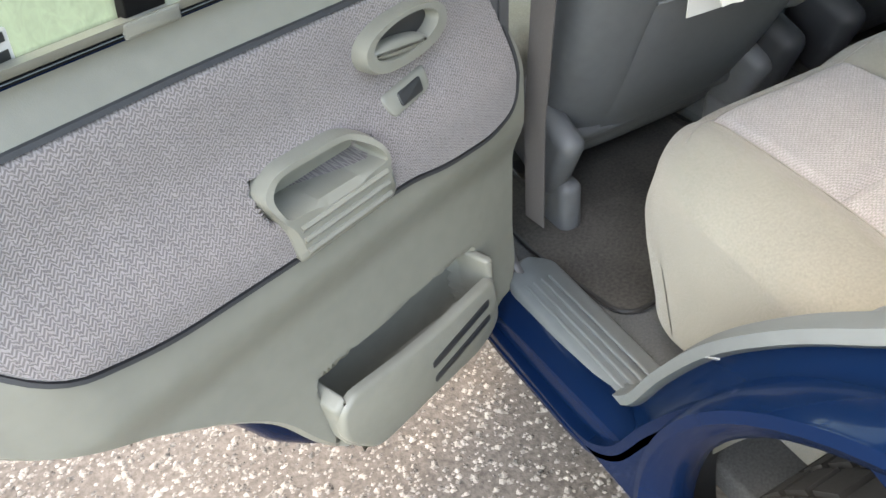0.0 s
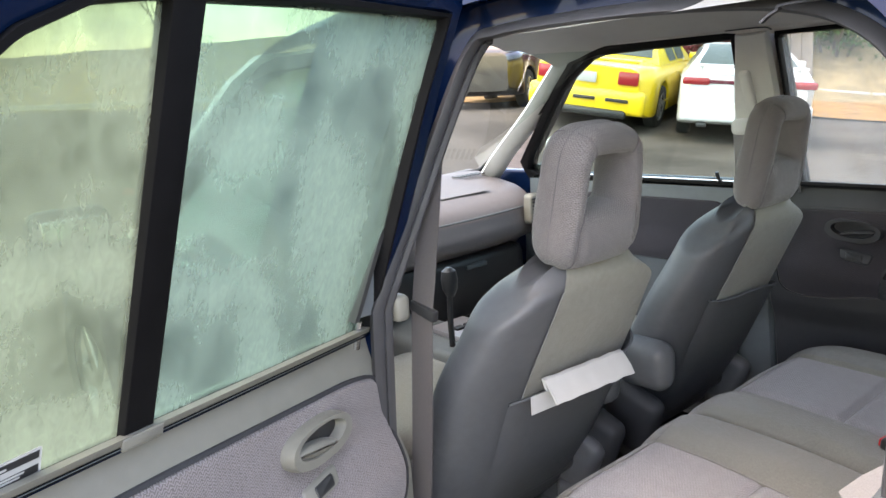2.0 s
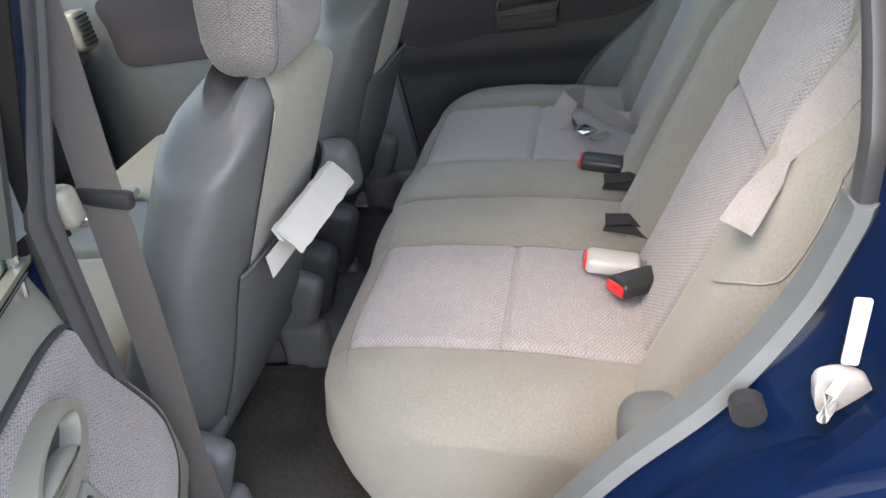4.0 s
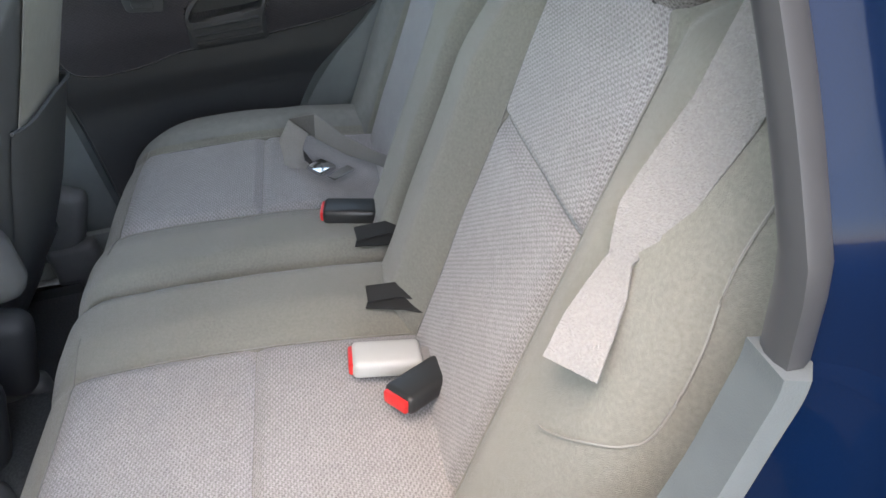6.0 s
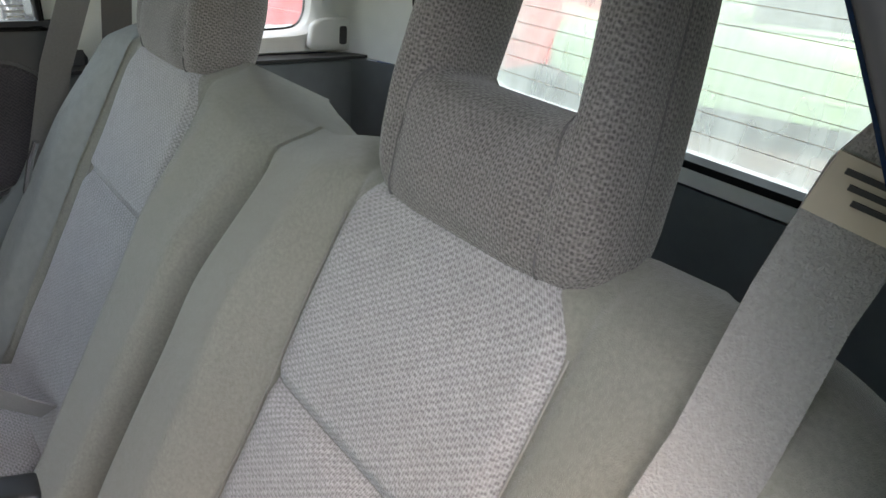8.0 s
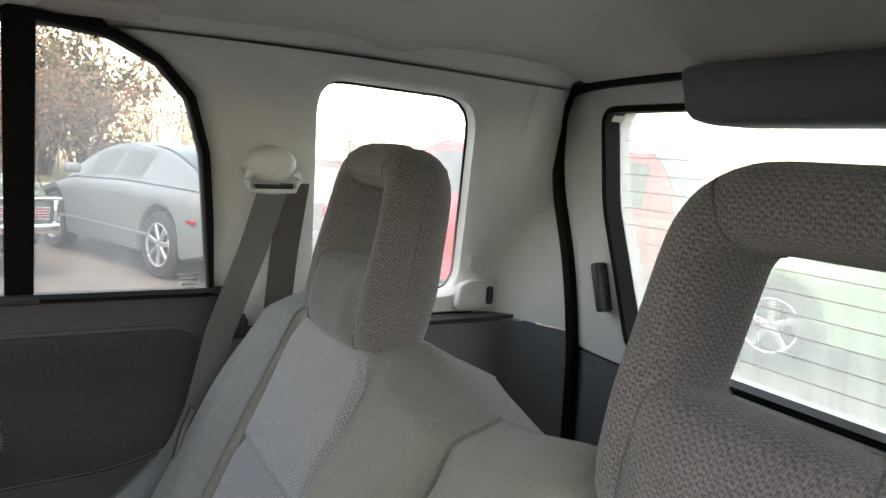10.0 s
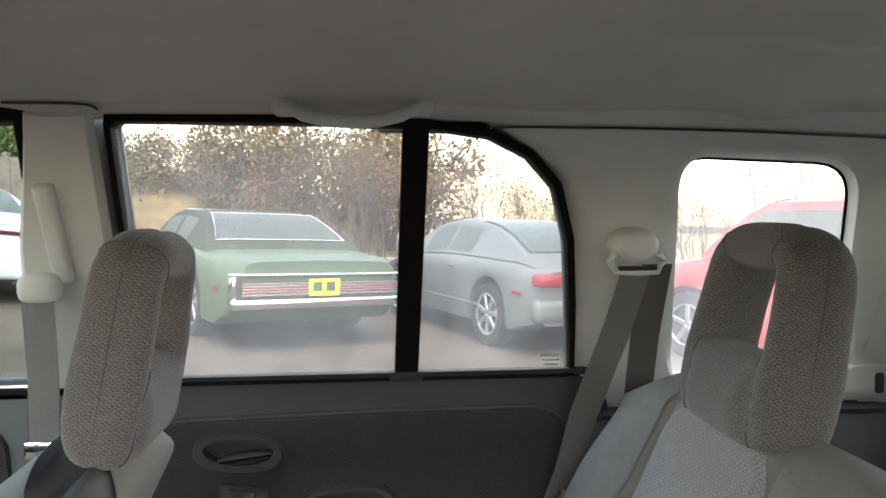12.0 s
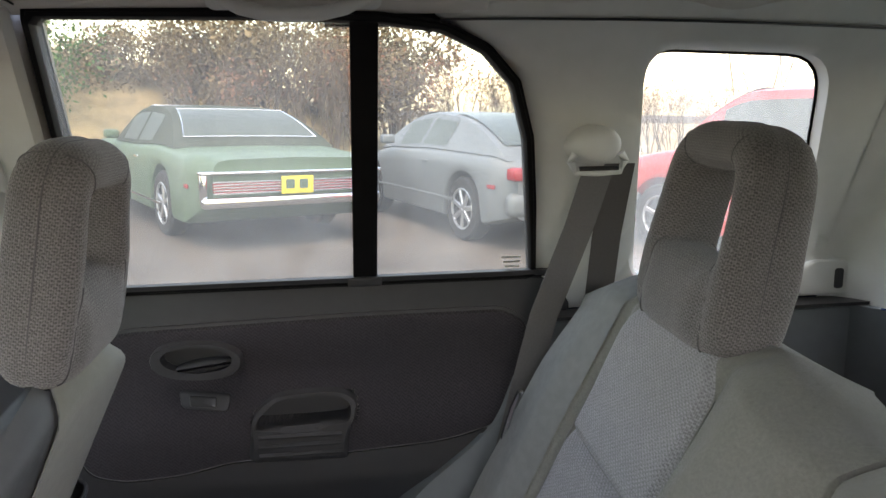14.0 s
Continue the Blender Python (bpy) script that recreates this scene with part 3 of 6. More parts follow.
    part("cup_hollow", dome(offset(cup_i, 0.004), (-0.313, 0.915), fn, lambda a, b: 0.006, 4, None, 0.001), trim_mat, door)
    for z in (0.882, 0.866, 0.850):
        part("rib", sweep([(-0.240, z), (-0.376, z)], [(0.058, -0.0052), (0.0625, -0.0035), (0.0645, 0.0), (0.0625, 0.0035), (0.058, 0.0052)], fn), trim_mat, door)
    # inner handle
    bez_o, bez_i = ellipse(-0.145, 1.008, 0.074, 0.032, 0.06, sq=0.85), ellipse(-0.147, 1.013, 0.054, 0.020, 0.06)
    part("handle_bezel", ringplate(bez_o, bez_i, fn, 0.0, 0.036, c=(-0.145, 1.010), bev=0.01), trim_mat, door, "oval handle surround")
    part("handle_bowl", dome(bez_i, (-0.147, 1.013), fn, lambda a, b: 0.0185, 3, None, 0.001), M_BLACK, door)
    part("door_lever", plate(ellipse(-0.158, 1.001, 0.048, 0.010, -0.12), fn, 0.012, 0.036, 0.006), trim_mat, door, "lever")
    # window switch
    part("switch_plate", plate(rounded([(-0.111, 0.958), (-0.116, 0.930), (-0.191, 0.920), (-0.198, 0.948)], 0.01), lambda a, b, w: fn(a, b, w + door_relief(a, b)), 0.0, 0.010, 0.004), trim_mat, door)
    part("window_switch", plate(rounded([(-0.128, 0.950), (-0.131, 0.933), (-0.173, 0.929), (-0.173, 0.945)], 0.004), lambda a, b, w: fn(a, b, w + door_relief(a, b)), 0.006, 0.0125, 0.002), M_BLACK, door, "black rocker switch")
    # map pocket low down
    lip = rounded([(-0.052, 0.566), (-0.046, 0.46), (-0.10, 0.430), (-0.36, 0.440), (-0.408, 0.52), (-0.398, 0.572), (-0.372, 0.586), (-0.22, 0.562)], [0.02, 0.03, 0.03, 0.03, 0.03, 0.02, 0.02, 0.1])
    part("pocket_face", plate(lip, fn, 0.046, 0.062, 0.008), trim_mat, door, "raised pocket front")
    part("pocket_floor", plate(rounded([(-0.05, 0.455), (-0.048, 0.432), (-0.10, 0.420), (-0.36, 0.433), (-0.388, 0.47)], 0.01), fn, -0.01, 0.040, 0.004), trim_mat, door)
    part("pocket_end", plate(rounded([(-0.382, 0.590), (-0.37, 0.45), (-0.402, 0.50), (-0.404, 0.575)], 0.008), fn, -0.01, 0.055, 0.008), trim_mat, door)
    part("pocket_end", plate(rounded([(-0.044, 0.600), (-0.044, 0.45), (-0.062, 0.45), (-0.062, 0.600)], 0.008), fn, -0.01, 0.055, 0.008), trim_mat, door)
    for za, zb in ((0.535, 0.518), (0.500, 0.484)):
        part("pocket_slot", plate(rounded([(-0.075, za), (-0.075, zb), (-0.222, zb - 0.022), (-0.222, za - 0.022)], 0.007), fn, 0.05, 0.0630, 0.001), M_BLACK, door)
    # lock pin
    part("lock_pin", loft([[fn(0.012 + 0.006 * math.cos(t), z, -0.004 + 0.006 * math.sin(t)) for t in lin(0, 2 * math.pi, 10)[:-1]] for z in (1.10, 1.142, 1.147)]), M_CHROME, door, "small bright lock pin")
    return door, small


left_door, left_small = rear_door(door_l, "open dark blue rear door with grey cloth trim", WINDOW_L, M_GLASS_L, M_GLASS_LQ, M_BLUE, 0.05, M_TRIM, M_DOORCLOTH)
# Right door's trim and cloth take the colours with shade built in.
right_door, right_small = rear_door(side_r, "closed rear door with dark grey cloth trim", WINDOW_R, M_GLASS_R, M_GLASS_R, M_RUBBER, 0.012, M_TRIM_R, M_DOORSHADE)
# notice on the left pane: unreadable lines become bars
on_glass = lambda a, b, w: door_l(a, b, w - 0.011)
part("warning_sticker", plate(rounded([(-0.534, 1.160), (-0.534, 1.130), (-0.643, 1.125), (-0.643, 1.154)], 0.003), on_glass, 0.0, 0.0008), M_WHITE, left_door, "black and silver notice sticker")
for lo, hi, a, b in ((0.0185, 0.0265, -0.537, -0.640), (0.0025, 0.0115, -0.537, -0.640)):
    part("sticker_ground", plate([(y, 1.130 + h + 0.046 * (y + 0.534)) for y, h in ((a, hi), (a, lo), (b, lo), (b, hi))], on_glass, 0.0008, 0.0014), M_BLACK, left_door, smooth=0)
for h, a, b in ((0.0205, -0.570, -0.607), (0.0085, -0.552, -0.625), (0.0050, -0.556, -0.622)):
    part("sticker_bar", plate([(y, 1.130 + h + e + 0.046 * (y + 0.534)) for y, e in ((a, 0.0022), (a, 0.0), (b, 0.0), (b, 0.0022))], on_glass, 0.0014, 0.002), M_WHITE, left_door, smooth=0)
for k in range(3):
    part("etched_mark", plate([(-0.655 - 0.004 * k, 1.158 - 0.009 * k), (-0.655 - 0.004 * k, 1.154 - 0.009 * k), (-0.688, 1.154 - 0.009 * k), (-0.688, 1.158 - 0.009 * k)], lambda a, b, w: side_r(a, b, w - 0.011), 0.0, 0.0006), M_WHITE, right_door, smooth=0)

# ---------------------------------------------------------------- body shell
def roof_z(x, y):
    e = abs(x) / 0.53
    z = 1.548 + 0.085 * (1 - e ** 3.0) - 0.010 * math.exp(-((abs(x) - 0.30) / 0.03) ** 2)
    z += (1.517 - z) * smoothstep(-1.22, -1.36, y)
    return z - 0.09 * smoothstep(0.45, 0.95, y) - 0.012 * math.exp(-((y + 0.95) / 0.05) ** 2)


def gate_edge(z):
    """Half the width of the tailgate opening at a height."""
    return 0.530 + 0.086 * smoothstep(1.03, 1.42, z) - 0.03 * smoothstep(1.47, 1.54, z)


QUARTER = rounded([(-0.90, 1.09), (-0.838, 1.49), (-1.135, 1.478), (-1.215, 1.10)], [0.05, 0.055, 0.06, 0.05])
part("headliner", surf(lambda u, v: Vector((u, v, roof_z(u, v))), lin(-0.53, 0.53, 60), lin(-1.364, 0.72, 80)), M_HEAD, car, "pale grey felt headliner")
part("roof_skin", surf(lambda u, v: Vector((u * 1.06, v, roof_z(u, v) + 0.05)), lin(-0.53, 0.53, 30), lin(-1.46, 0.76, 30)), M_BLUE, car, "dark blue painted roof")
FRONT_WINDOW = [(0.15, 1.122), (0.115, 1.53), (0.56, 1.525), (0.66, 1.505), (1.05, 1.15), (1.05, 1.118)]
for s, fn in ((1, side_r), (-1, side_l)):
    # rear quarter: light trim with a window in it, bowed outwards at the bottom
    trim = [(-0.725, 1.055), (-0.704, 1.25), (-0.687, 1.36), (-0.657, 1.447), (-0.610, 1.496), (-0.546, 1.525), (-0.50, 1.568), (-1.31, 1.56), (-1.33, 1.30), (-1.335, 1.055)]
    fq = fn if s > 0 else lambda y, z, w: side_l(y, z, w + 0.04)
    part("quarter_trim", ringplate(trim if s > 0 else [(min(a, -0.80), b) for a, b in trim], QUARTER, fq, -0.045, -0.002, c=(-1.0, 1.31), n=160, bev=0.014), M_LIGHT, car, "light grey quarter trim")
    part("quarter_seal", sweep(QUARTER, [(-0.0455, -0.002), (-0.043, -0.002), (-0.043, 0.004), (-0.0455, 0.004)], fn, closed=True), M_RUBBER, car)
    part("quarter_window", plate(offset(QUARTER, 0.01), fn, -0.05, -0.046), M_GLASS_Q, car, "misted quarter window", smooth=0).visible_shadow = False
    part("load_bay_trim", plate([(-0.725 if s > 0 else -0.80, 1.052), (-1.34, 1.052), (-1.34, 0.45), (-0.60 if s > 0 else -0.74, 0.45)], fn, -0.02, 0.045, 0.01), M_TRIM_D, car, "dark grey load-bay trim")
    if s > 0:
        part("trim_joint", sweep([(-0.72, 1.054), (-1.335, 1.054)], [(0.0, -0.003), (0.047, -0.003), (0.047, 0.003), (0.0, 0.003)], fn), M_BLACK, car)
    part("roof_rail", surf(lambda u, v: fn(v, 1.534 + 0.032 * u, -0.006 + 0.012 * math.sin(math.pi * u)), lin(0, 1, 6), lin(0.70, -0.60, 30)), M_HEAD, car, "pale roof rail trim")
    part("rail_joint", sweep(curve2([(-0.520, 1.508), (-0.535, 1.519), (-0.575, 1.526), (-0.9, 1.522), (-1.31, 1.506)]), [(-0.004, -0.0015), (0.004, -0.0015), (0.004, 0.0015), (-0.004, 0.0015)], fn), M_BLACK, car)
    part("rail_joint", sweep(curve2([(-0.002, 1.545), (0.02, 1.552), (0.12, 1.553)]), [(-0.004, -0.0015), (0.010, -0.0015), (0.010, 0.0015), (-0.004, 0.0015)], fn), M_BLACK, car)
    # centre pillar with belt guide
    pil = densify([(0.008, 1.545), (0.016, 1.30), (0.024, 1.115), (0.19, 1.115), (0.15, 1.35), (0.10, 1.545)], 0.03)
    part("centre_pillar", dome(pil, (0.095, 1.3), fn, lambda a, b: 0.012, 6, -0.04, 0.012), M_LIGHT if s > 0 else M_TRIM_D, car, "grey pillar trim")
    part("pillar_panel", plate([(-0.04, 1.108), (0.25, 1.108), (0.25, 0.30), (-0.08, 0.30)], fn, -0.085 if s > 0 else -0.03, -0.075 if s > 0 else -0.02), M_BLACK, car) if s > 0 else None
    pil = densify([(0.05 if s > 0 else 0.06, 1.112), (0.085 if s > 0 else 0.10, 0.80), (0.06 if s > 0 else 0.10, 0.43), (0.21, 0.43), (0.205, 0.80), (0.19, 1.112)], 0.03)
    part("pillar_foot", dome(pil, (0.135, 0.8), fn, lambda a, b: 0.012, 6, -0.04, 0.012), M_TRIM_D, car, "dark grey lower pillar trim")
    part("pillar_weatherstrip", plate([(-0.01, 1.548), (0.06, 1.548), (0.09, 1.115), (0.006, 1.115)], fn, -0.06, -0.052), M_BLACK, car)
    if s > 0:
        part("rail_filler", plate([(-0.38, 1.522), (-0.38, 1.57), (-0.64, 1.57), (-0.72, 1.46), (-0.675, 1.43), (-0.59, 1.505), (-0.53, 1.522)], fn, -0.06, -0.048), M_BLACK, car)
    # rear corner post
    part("corner_post", surf(lambda u, v: Vector((s * ((0.725 - lean(v)) * (1 - u ** 2.2) + gate_edge(v) * u ** 2.2), -1.24 - 0.115 * u ** 0.75, v)), lin(0, 1, 14), lin(1.05, 1.585, 26)), M_LIGHT, car, "light grey corner post")
    part("corner_post_low", surf(lambda u, v: Vector((s * (0.685 - 0.155 * u ** 2.2), -1.24 - 0.115 * u ** 0.75, v)), lin(0, 1, 14), lin(0.45, 1.05, 6)), M_TRIM_D, car)
    part("header_corner", rbox(0.26, 0.02, 0.12, 0.004, 1, at=(s * 0.585, -1.392, 1.582)), M_RUBBER, car)

# tailgate with the heated window
gate = lambda a, b, d: Vector((a, -1.368 + d, b))
RWIN = rounded([(-0.385, 1.055), (0.385, 1.055), (0.415, 1.14), (0.475, 1.30), (0.498, 1.472), (-0.498, 1.472), (-0.475, 1.30), (-0.415, 1.14)], 0.03)
tail = part("tailgate", ringplate([(-0.60, 1.02), (0.60, 1.02), (0.63, 1.3), (0.62, 1.53), (-0.62, 1.53), (-0.63, 1.3)], RWIN, gate, -0.05, 0.012, c=(0, 1.27), bev=0.012), M_LIGHT, car, "light grey tailgate trim")
part("tailgate_low", plate([(-0.62, 1.02), (0.62, 1.02), (0.62, 0.45), (-0.62, 0.45)], gate, -0.05, 0.010), M_TRIM_D, car, "dark grey lower tailgate trim")
part("tailgate_seal", sweep(curve2([(0.525, 0.50), (0.525, 0.93), (0.535, 1.065), (0.561, 1.19), (0.604, 1.32), (0.616, 1.42), (0.604, 1.485), (0.556, 1.516), (0.3, 1.526), (0, 1.528), (-0.3, 1.526), (-0.556, 1.516), (-0.604, 1.485), (-0.616, 1.42), (-0.604, 1.32), (-0.561, 1.19), (-0.535, 1.065), (-0.525, 0.5)]), [(0.0, -0.010), (0.028, -0.010), (0.034, 0.0), (0.028, 0.010), (0.0, 0.010)], gate), M_RUBBER, car, "black tailgate seal")
part("rear_window_seal", sweep(RWIN, [(-0.02, -0.007), (0.014, -0.007), (0.014, 0.004), (-0.02, 0.004)], gate, closed=True), M_RUBBER, tail)
part("rear_window", plate(offset(RWIN, 0.004), gate, -0.03, -0.026), M_GLASS_B, tail, "misted heated rear window", smooth=0).visible_shadow = False
for k in range(13):
    z = 1.09 + k * 0.030
    part("heater_line", rbox(0.94 if z > 1.25 else 0.80, 0.0008, 0.0009, 0, at=(0, -1.392, z)), M_HEATER, tail, smooth=0)
part("high_stop_lamp", plate(rounded([(-0.275, 1.53), (-0.255, 1.452), (-0.20, 1.44), (0.20, 1.44), (0.255, 1.452), (0.275, 1.53)], 0.02), gate, 0.0, 0.07, 0.012), M_TRIM_D, tail, "dark grey high stop lamp housing")
part("gate_hinge_cover", rbox(0.018, 0.03, 0.09, 0.006, at=(0.455, -1.345, 1.155), rot=Matrix.Rotation(0.3, 3, "Y")), M_BLACK, tail)
for sgn in (1, -1):
    part("trim_latch", plate(rounded([(-1.190, 1.062), (-1.200, 1.118), (-1.225, 1.128), (-1.293, 1.128), (-1.318, 1.10), (-1.318, 1.062)], 0.02), side_r if sgn > 0 else side_l, 0.0, 0.014, 0.006), M_LIGHT, car, "light grey latch boss")
    part("latch_slot", plate(rounded([(-1.262, 1.112), (-1.262, 1.075), (-1.279, 1.075), (-1.279, 1.112)], 0.006), side_r if sgn > 0 else side_l, 0.010, 0.0150), M_BLACK, car)

# floor, mats, tunnel and front bulkhead
part("floor_pan", rbox(1.36, 2.9, 0.05, 0.01, at=(0, 0.02, 0.375)), M_CARPET, car, "dark grey carpet")
part("floor_tunnel", rbox(0.24, 1.9, 0.16, 0.05, 4, at=(0, 0.35, 0.42)), M_CARPET, car)
part("load_floor", rbox(1.26, 0.52, 0.04, 0.01, at=(0, -1.15, 0.62)), M_CARPET, car)
part("right_sill", rbox(0.10, 2.0, 0.16, 0.02, 2, at=(0.745, 0.25, 0.36)), M_TRIM_D, car)
part("seat_hinge_cover", rbox(0.09, 0.13, 0.105, 0.035, 5, at=(-0.618, -0.575, 0.718)), M_TRIM_D, car, "grey seat hinge cover", smooth=60)
part("bulkhead", rbox(1.36, 0.04, 0.7, 0.0, at=(0, 1.42, 0.72)), M_BLACK, car)

WC = (-0.86, 0.46)
# left doorway: sill tread, grey capping, rubber seal, blue jamb
OPEN_UP = curve2([(-0.720, 1.065), (-0.724, 1.20), (-0.712, 1.32), (-0.68, 1.42), (-0.612, 1.492), (-0.50, 1.53), (-0.30, 1.542), (-0.10, 1.54), (-0.04, 1.52), (-0.012, 1.40), (0.006, 1.25), (0.022, 1.12), (0.052, 0.80), (0.068, 0.58), (0.062, 0.48), (0.03, 0.432), (-0.03, 0.42)])
OPEN_LOW = curve2([(-0.27, 0.425), (-0.312, 0.47), (-0.36, 0.575), (-0.425, 0.69), (-0.505, 0.785), (-0.610, 0.875), (-0.680, 0.965), (-0.712, 1.04), (-0.718, 1.065)])
LOOP = OPEN_UP[:-1] + [(-0.05, 0.42), (-0.24, 0.42)] + [p for p in OPEN_LOW[1:] if p[1] < 1.06]


def doorway(y, z, w):
    """The rear edge of the doorway turns inwards as it rises."""
    return side_l(y, z, w + 0.050 * smoothstep(0.70, 1.02, z) * smoothstep(-0.35, -0.56, y))


part("doorway_seal", sweep(OPEN_UP, [(-0.016, -0.003), (-0.009, -0.006), (-0.001, -0.007), (0.006, -0.005), (0.010, 0.0), (0.010, 0.005), (0.006, 0.010), (-0.003, 0.013), (-0.012, 0.012), (-0.016, 0.006)], doorway), M_SEAL, car, "dark grey rubber doorway seal")
part("arch_capping", sweep(OPEN_LOW, [(-0.022, -0.006), (-0.024, 0.008), (-0.012, 0.016), (0.002, 0.018), (0.010, 0.012), (0.011, -0.008)], doorway), M_TRIM_D, car, "grey plastic arch capping")
part("capping_joint", sweep([(-0.424, 0.688), (-0.428, 0.693)], [(-0.025, 0.008), (-0.0125, 0.0172), (0.0202, 0.0212), (0.031, 0.014), (0.0, 0.0)], doorway), M_WHITE, car)
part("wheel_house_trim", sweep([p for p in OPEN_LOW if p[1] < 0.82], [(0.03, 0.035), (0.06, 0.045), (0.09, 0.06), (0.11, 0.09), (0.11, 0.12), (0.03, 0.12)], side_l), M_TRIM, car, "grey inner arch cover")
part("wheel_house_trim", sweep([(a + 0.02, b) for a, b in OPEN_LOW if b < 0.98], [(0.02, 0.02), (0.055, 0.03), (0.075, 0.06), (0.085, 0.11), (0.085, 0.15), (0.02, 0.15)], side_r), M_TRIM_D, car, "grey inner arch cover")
sill = part("sill_tread", plate(rounded([(-0.746, 0.02), (-0.748, -0.315), (-0.728, -0.345), (-0.640, -0.300), (-0.636, 0.03), (-0.69, 0.06)], [0.03, 0.012, 0.012, 0.03, 0.02, 0.03]), lambda a, b, d: Vector((a, b, 0.405 + d - 0.12 * (a + 0.746) * smoothstep(-0.69, -0.636, a))), 0.0, 0.034, 0.010), M_TRIM_D, car, "ribbed grey sill tread")
for k in range(4):
    part("tread_rib", rbox(0.007, 0.27, 0.006, 0.0025, 2, at=(-0.724 + 0.016 * k, -0.15, 0.4385)), M_TRIM_D, sill)
FLANK = [(0.34, 0.34), (-0.41, 0.38)] + [(WC[0] + 0.44 * math.cos(t), WC[1] + 0.44 * math.sin(t)) for t in lin(radians(-5), radians(165), 16)] + [(-1.44, 0.50), (-1.45, 1.1), (-1.40, 1.60), (0.34, 1.60)]
part("side_panel", ringplate(FLANK, offset(LOOP, 0.045), lambda y, z, w: side_l(y, z, w - 0.04), -0.04, -0.01, c=(-0.28, 0.95), n=260, bev=0.006), M_BLUE, car, "dark blue quarter panel")
wide = lambda y, z: 0.62 + 0.38 * smoothstep(0.84, 0.97, z) if y < -0.2 else 0.75
jamb_at = lambda y, z, w: doorway(y, z, w).lerp(side_l(y, z, w), smoothstep(0.0, -0.075, w))
part("door_jamb", sweep(LOOP, [(0.012, 0.0), (-0.008, 0.012), (-0.014, 0.035), (-0.030, 0.062), (-0.058, 0.082), (-0.080, 0.095), (-0.080, 0.11), (-0.03, 0.11)], jamb_at, closed=True, widen=wide), M_BLUE, car, "dark blue painted door jamb")
part("pillar_edge", sweep([p for p in OPEN_UP if p[0] > -0.06], [(0.004, 0.006), (0.004, -0.010), (0.012, -0.013), (0.017, -0.012), (0.019, 0.006)], side_l), M_SEAL, car, "grey plastic doorway edging")
mat_o = rounded([(-0.648, 0.30), (-0.648, 0.06), (-0.612, -0.15), (-0.14, -0.12), (-0.14, 0.30)], [0.03, 0.05, 0.05, 0.05, 0.03])
part("floor_mat", plate(mat_o, lambda a, b, d: Vector((a, b, 0.400 + d)), 0.0, 0.012, 0.004), M_MAT, car, "worn dark carpet mat")
part("mat_binding", tube([Vector((a, b, 0.408)) for a, b in densify(mat_o, 0.02) + mat_o[:1]], 0.005, 6), M_BLACK, car)
# wheel arch lip and liner
ARCH = [(WC[0] + 0.43 * math.cos(t), WC[1] + 0.43 * math.sin(t)) for t in lin(radians(-20), radians(200), 48)]
part("arch_lip", sweep(ARCH, [(-0.030, -0.016), (-0.075, -0.018), (-0.096, -0.012), (-0.100, 0.0), (-0.090, 0.016), (-0.070, 0.030), (-0.055, 0.034), (-0.03, 0.03)], lambda y, z, w: Vector((-0.725 + w, y, z))), M_BLUE, car, "dark blue flared wheel arch")
part("arch_liner", sweep(ARCH, [(-0.05, -0.006), (0.04, -0.006), (0.04, 0.0), (-0.05, 0.0)], lambda y, z, w: Vector((-0.725 + w, y, z))), M_BLACK, car, "black wheel-arch liner")
part("rocker", loft([[Vector((x, y, z)) for x, z in ((-0.735, 0.418 + 0.02 * (y < -0.2)), (-0.765, 0.415 - 0.09 * y), (-0.786, 0.402 - 0.11 * y), (-0.792, 0.380 - 0.11 * y), (-0.785, 0.345 - 0.11 * y), (-0.70, 0.33), (-0.70, 0.415))] for y in (0.42, 0.0, -0.25, -0.41)]), M_BLUE, car, "dark blue sill")


def wheel(parent, x, y, z, r, width, out, spokes=6):
    """A tyre with tread blocks, and a rim; out is the outward direction along x."""
    prof = [(-0.5, 0.62), (-0.5, 0.9), (-0.42, 0.985), (-0.2, 1.0), (0.2, 1.0), (0.42, 0.985), (0.5, 0.9), (0.5, 0.62)]
    bm = loft([[Vector((x + width * a, y + r * b * math.cos(t), z + r * b * math.sin(t))) for a, b in prof] for t in lin(0, 2 * math.pi, 48)], closed=False, cap=False)
    w = part("wheel", bm, M_TYRE, parent, "black road tyre")
    for k in range(44):
        t = 2 * math.pi * k / 44
        rot = Matrix.Rotation(-t + math.pi / 2, 3, "X")
        for off in (-0.3, 0.0, 0.3):
            c = (x + width * off, y + r * 1.002 * math.cos(t + 0.05 * off), z + r * 1.002 * math.sin(t + 0.05 * off))
            bm = rbox(width * 0.24, r * 0.11, 0.012, 0, at=c, rot=Matrix.Rotation(t - math.pi / 2, 3, "X"), bm=None if k == 0 and off == -0.3 else bm)
    part("tread", bm, M_TYRE, w, smooth=0)
    bm = loft([[Vector((x + out * width * a, y + r * b * math.cos(t), z + r * b * math.sin(t))) for a, b in ((0.46, 0.66), (0.40, 0.60), (0.10, 0.56), (0.0, 0.02))] for t in lin(0, 2 * math.pi, 40)], closed=False, cap=False)
    part("rim", bm, M_RIM, w, "alloy rim")
    bm = bmesh.new()
    for k in range(spokes):
        t = 2 * math.pi * k / spokes
        rbox(0.03, r * 0.17, r * 0.60, 0.01, 2, at=(x + out * width * 0.36, y + r * 0.31 * math.cos(t), z + r * 0.31 * math.sin(t)), rot=Matrix.Rotation(t - math.pi / 2, 3, "X"), bm=bm)
    part("spokes", bm, M_RIM, w)
    return w


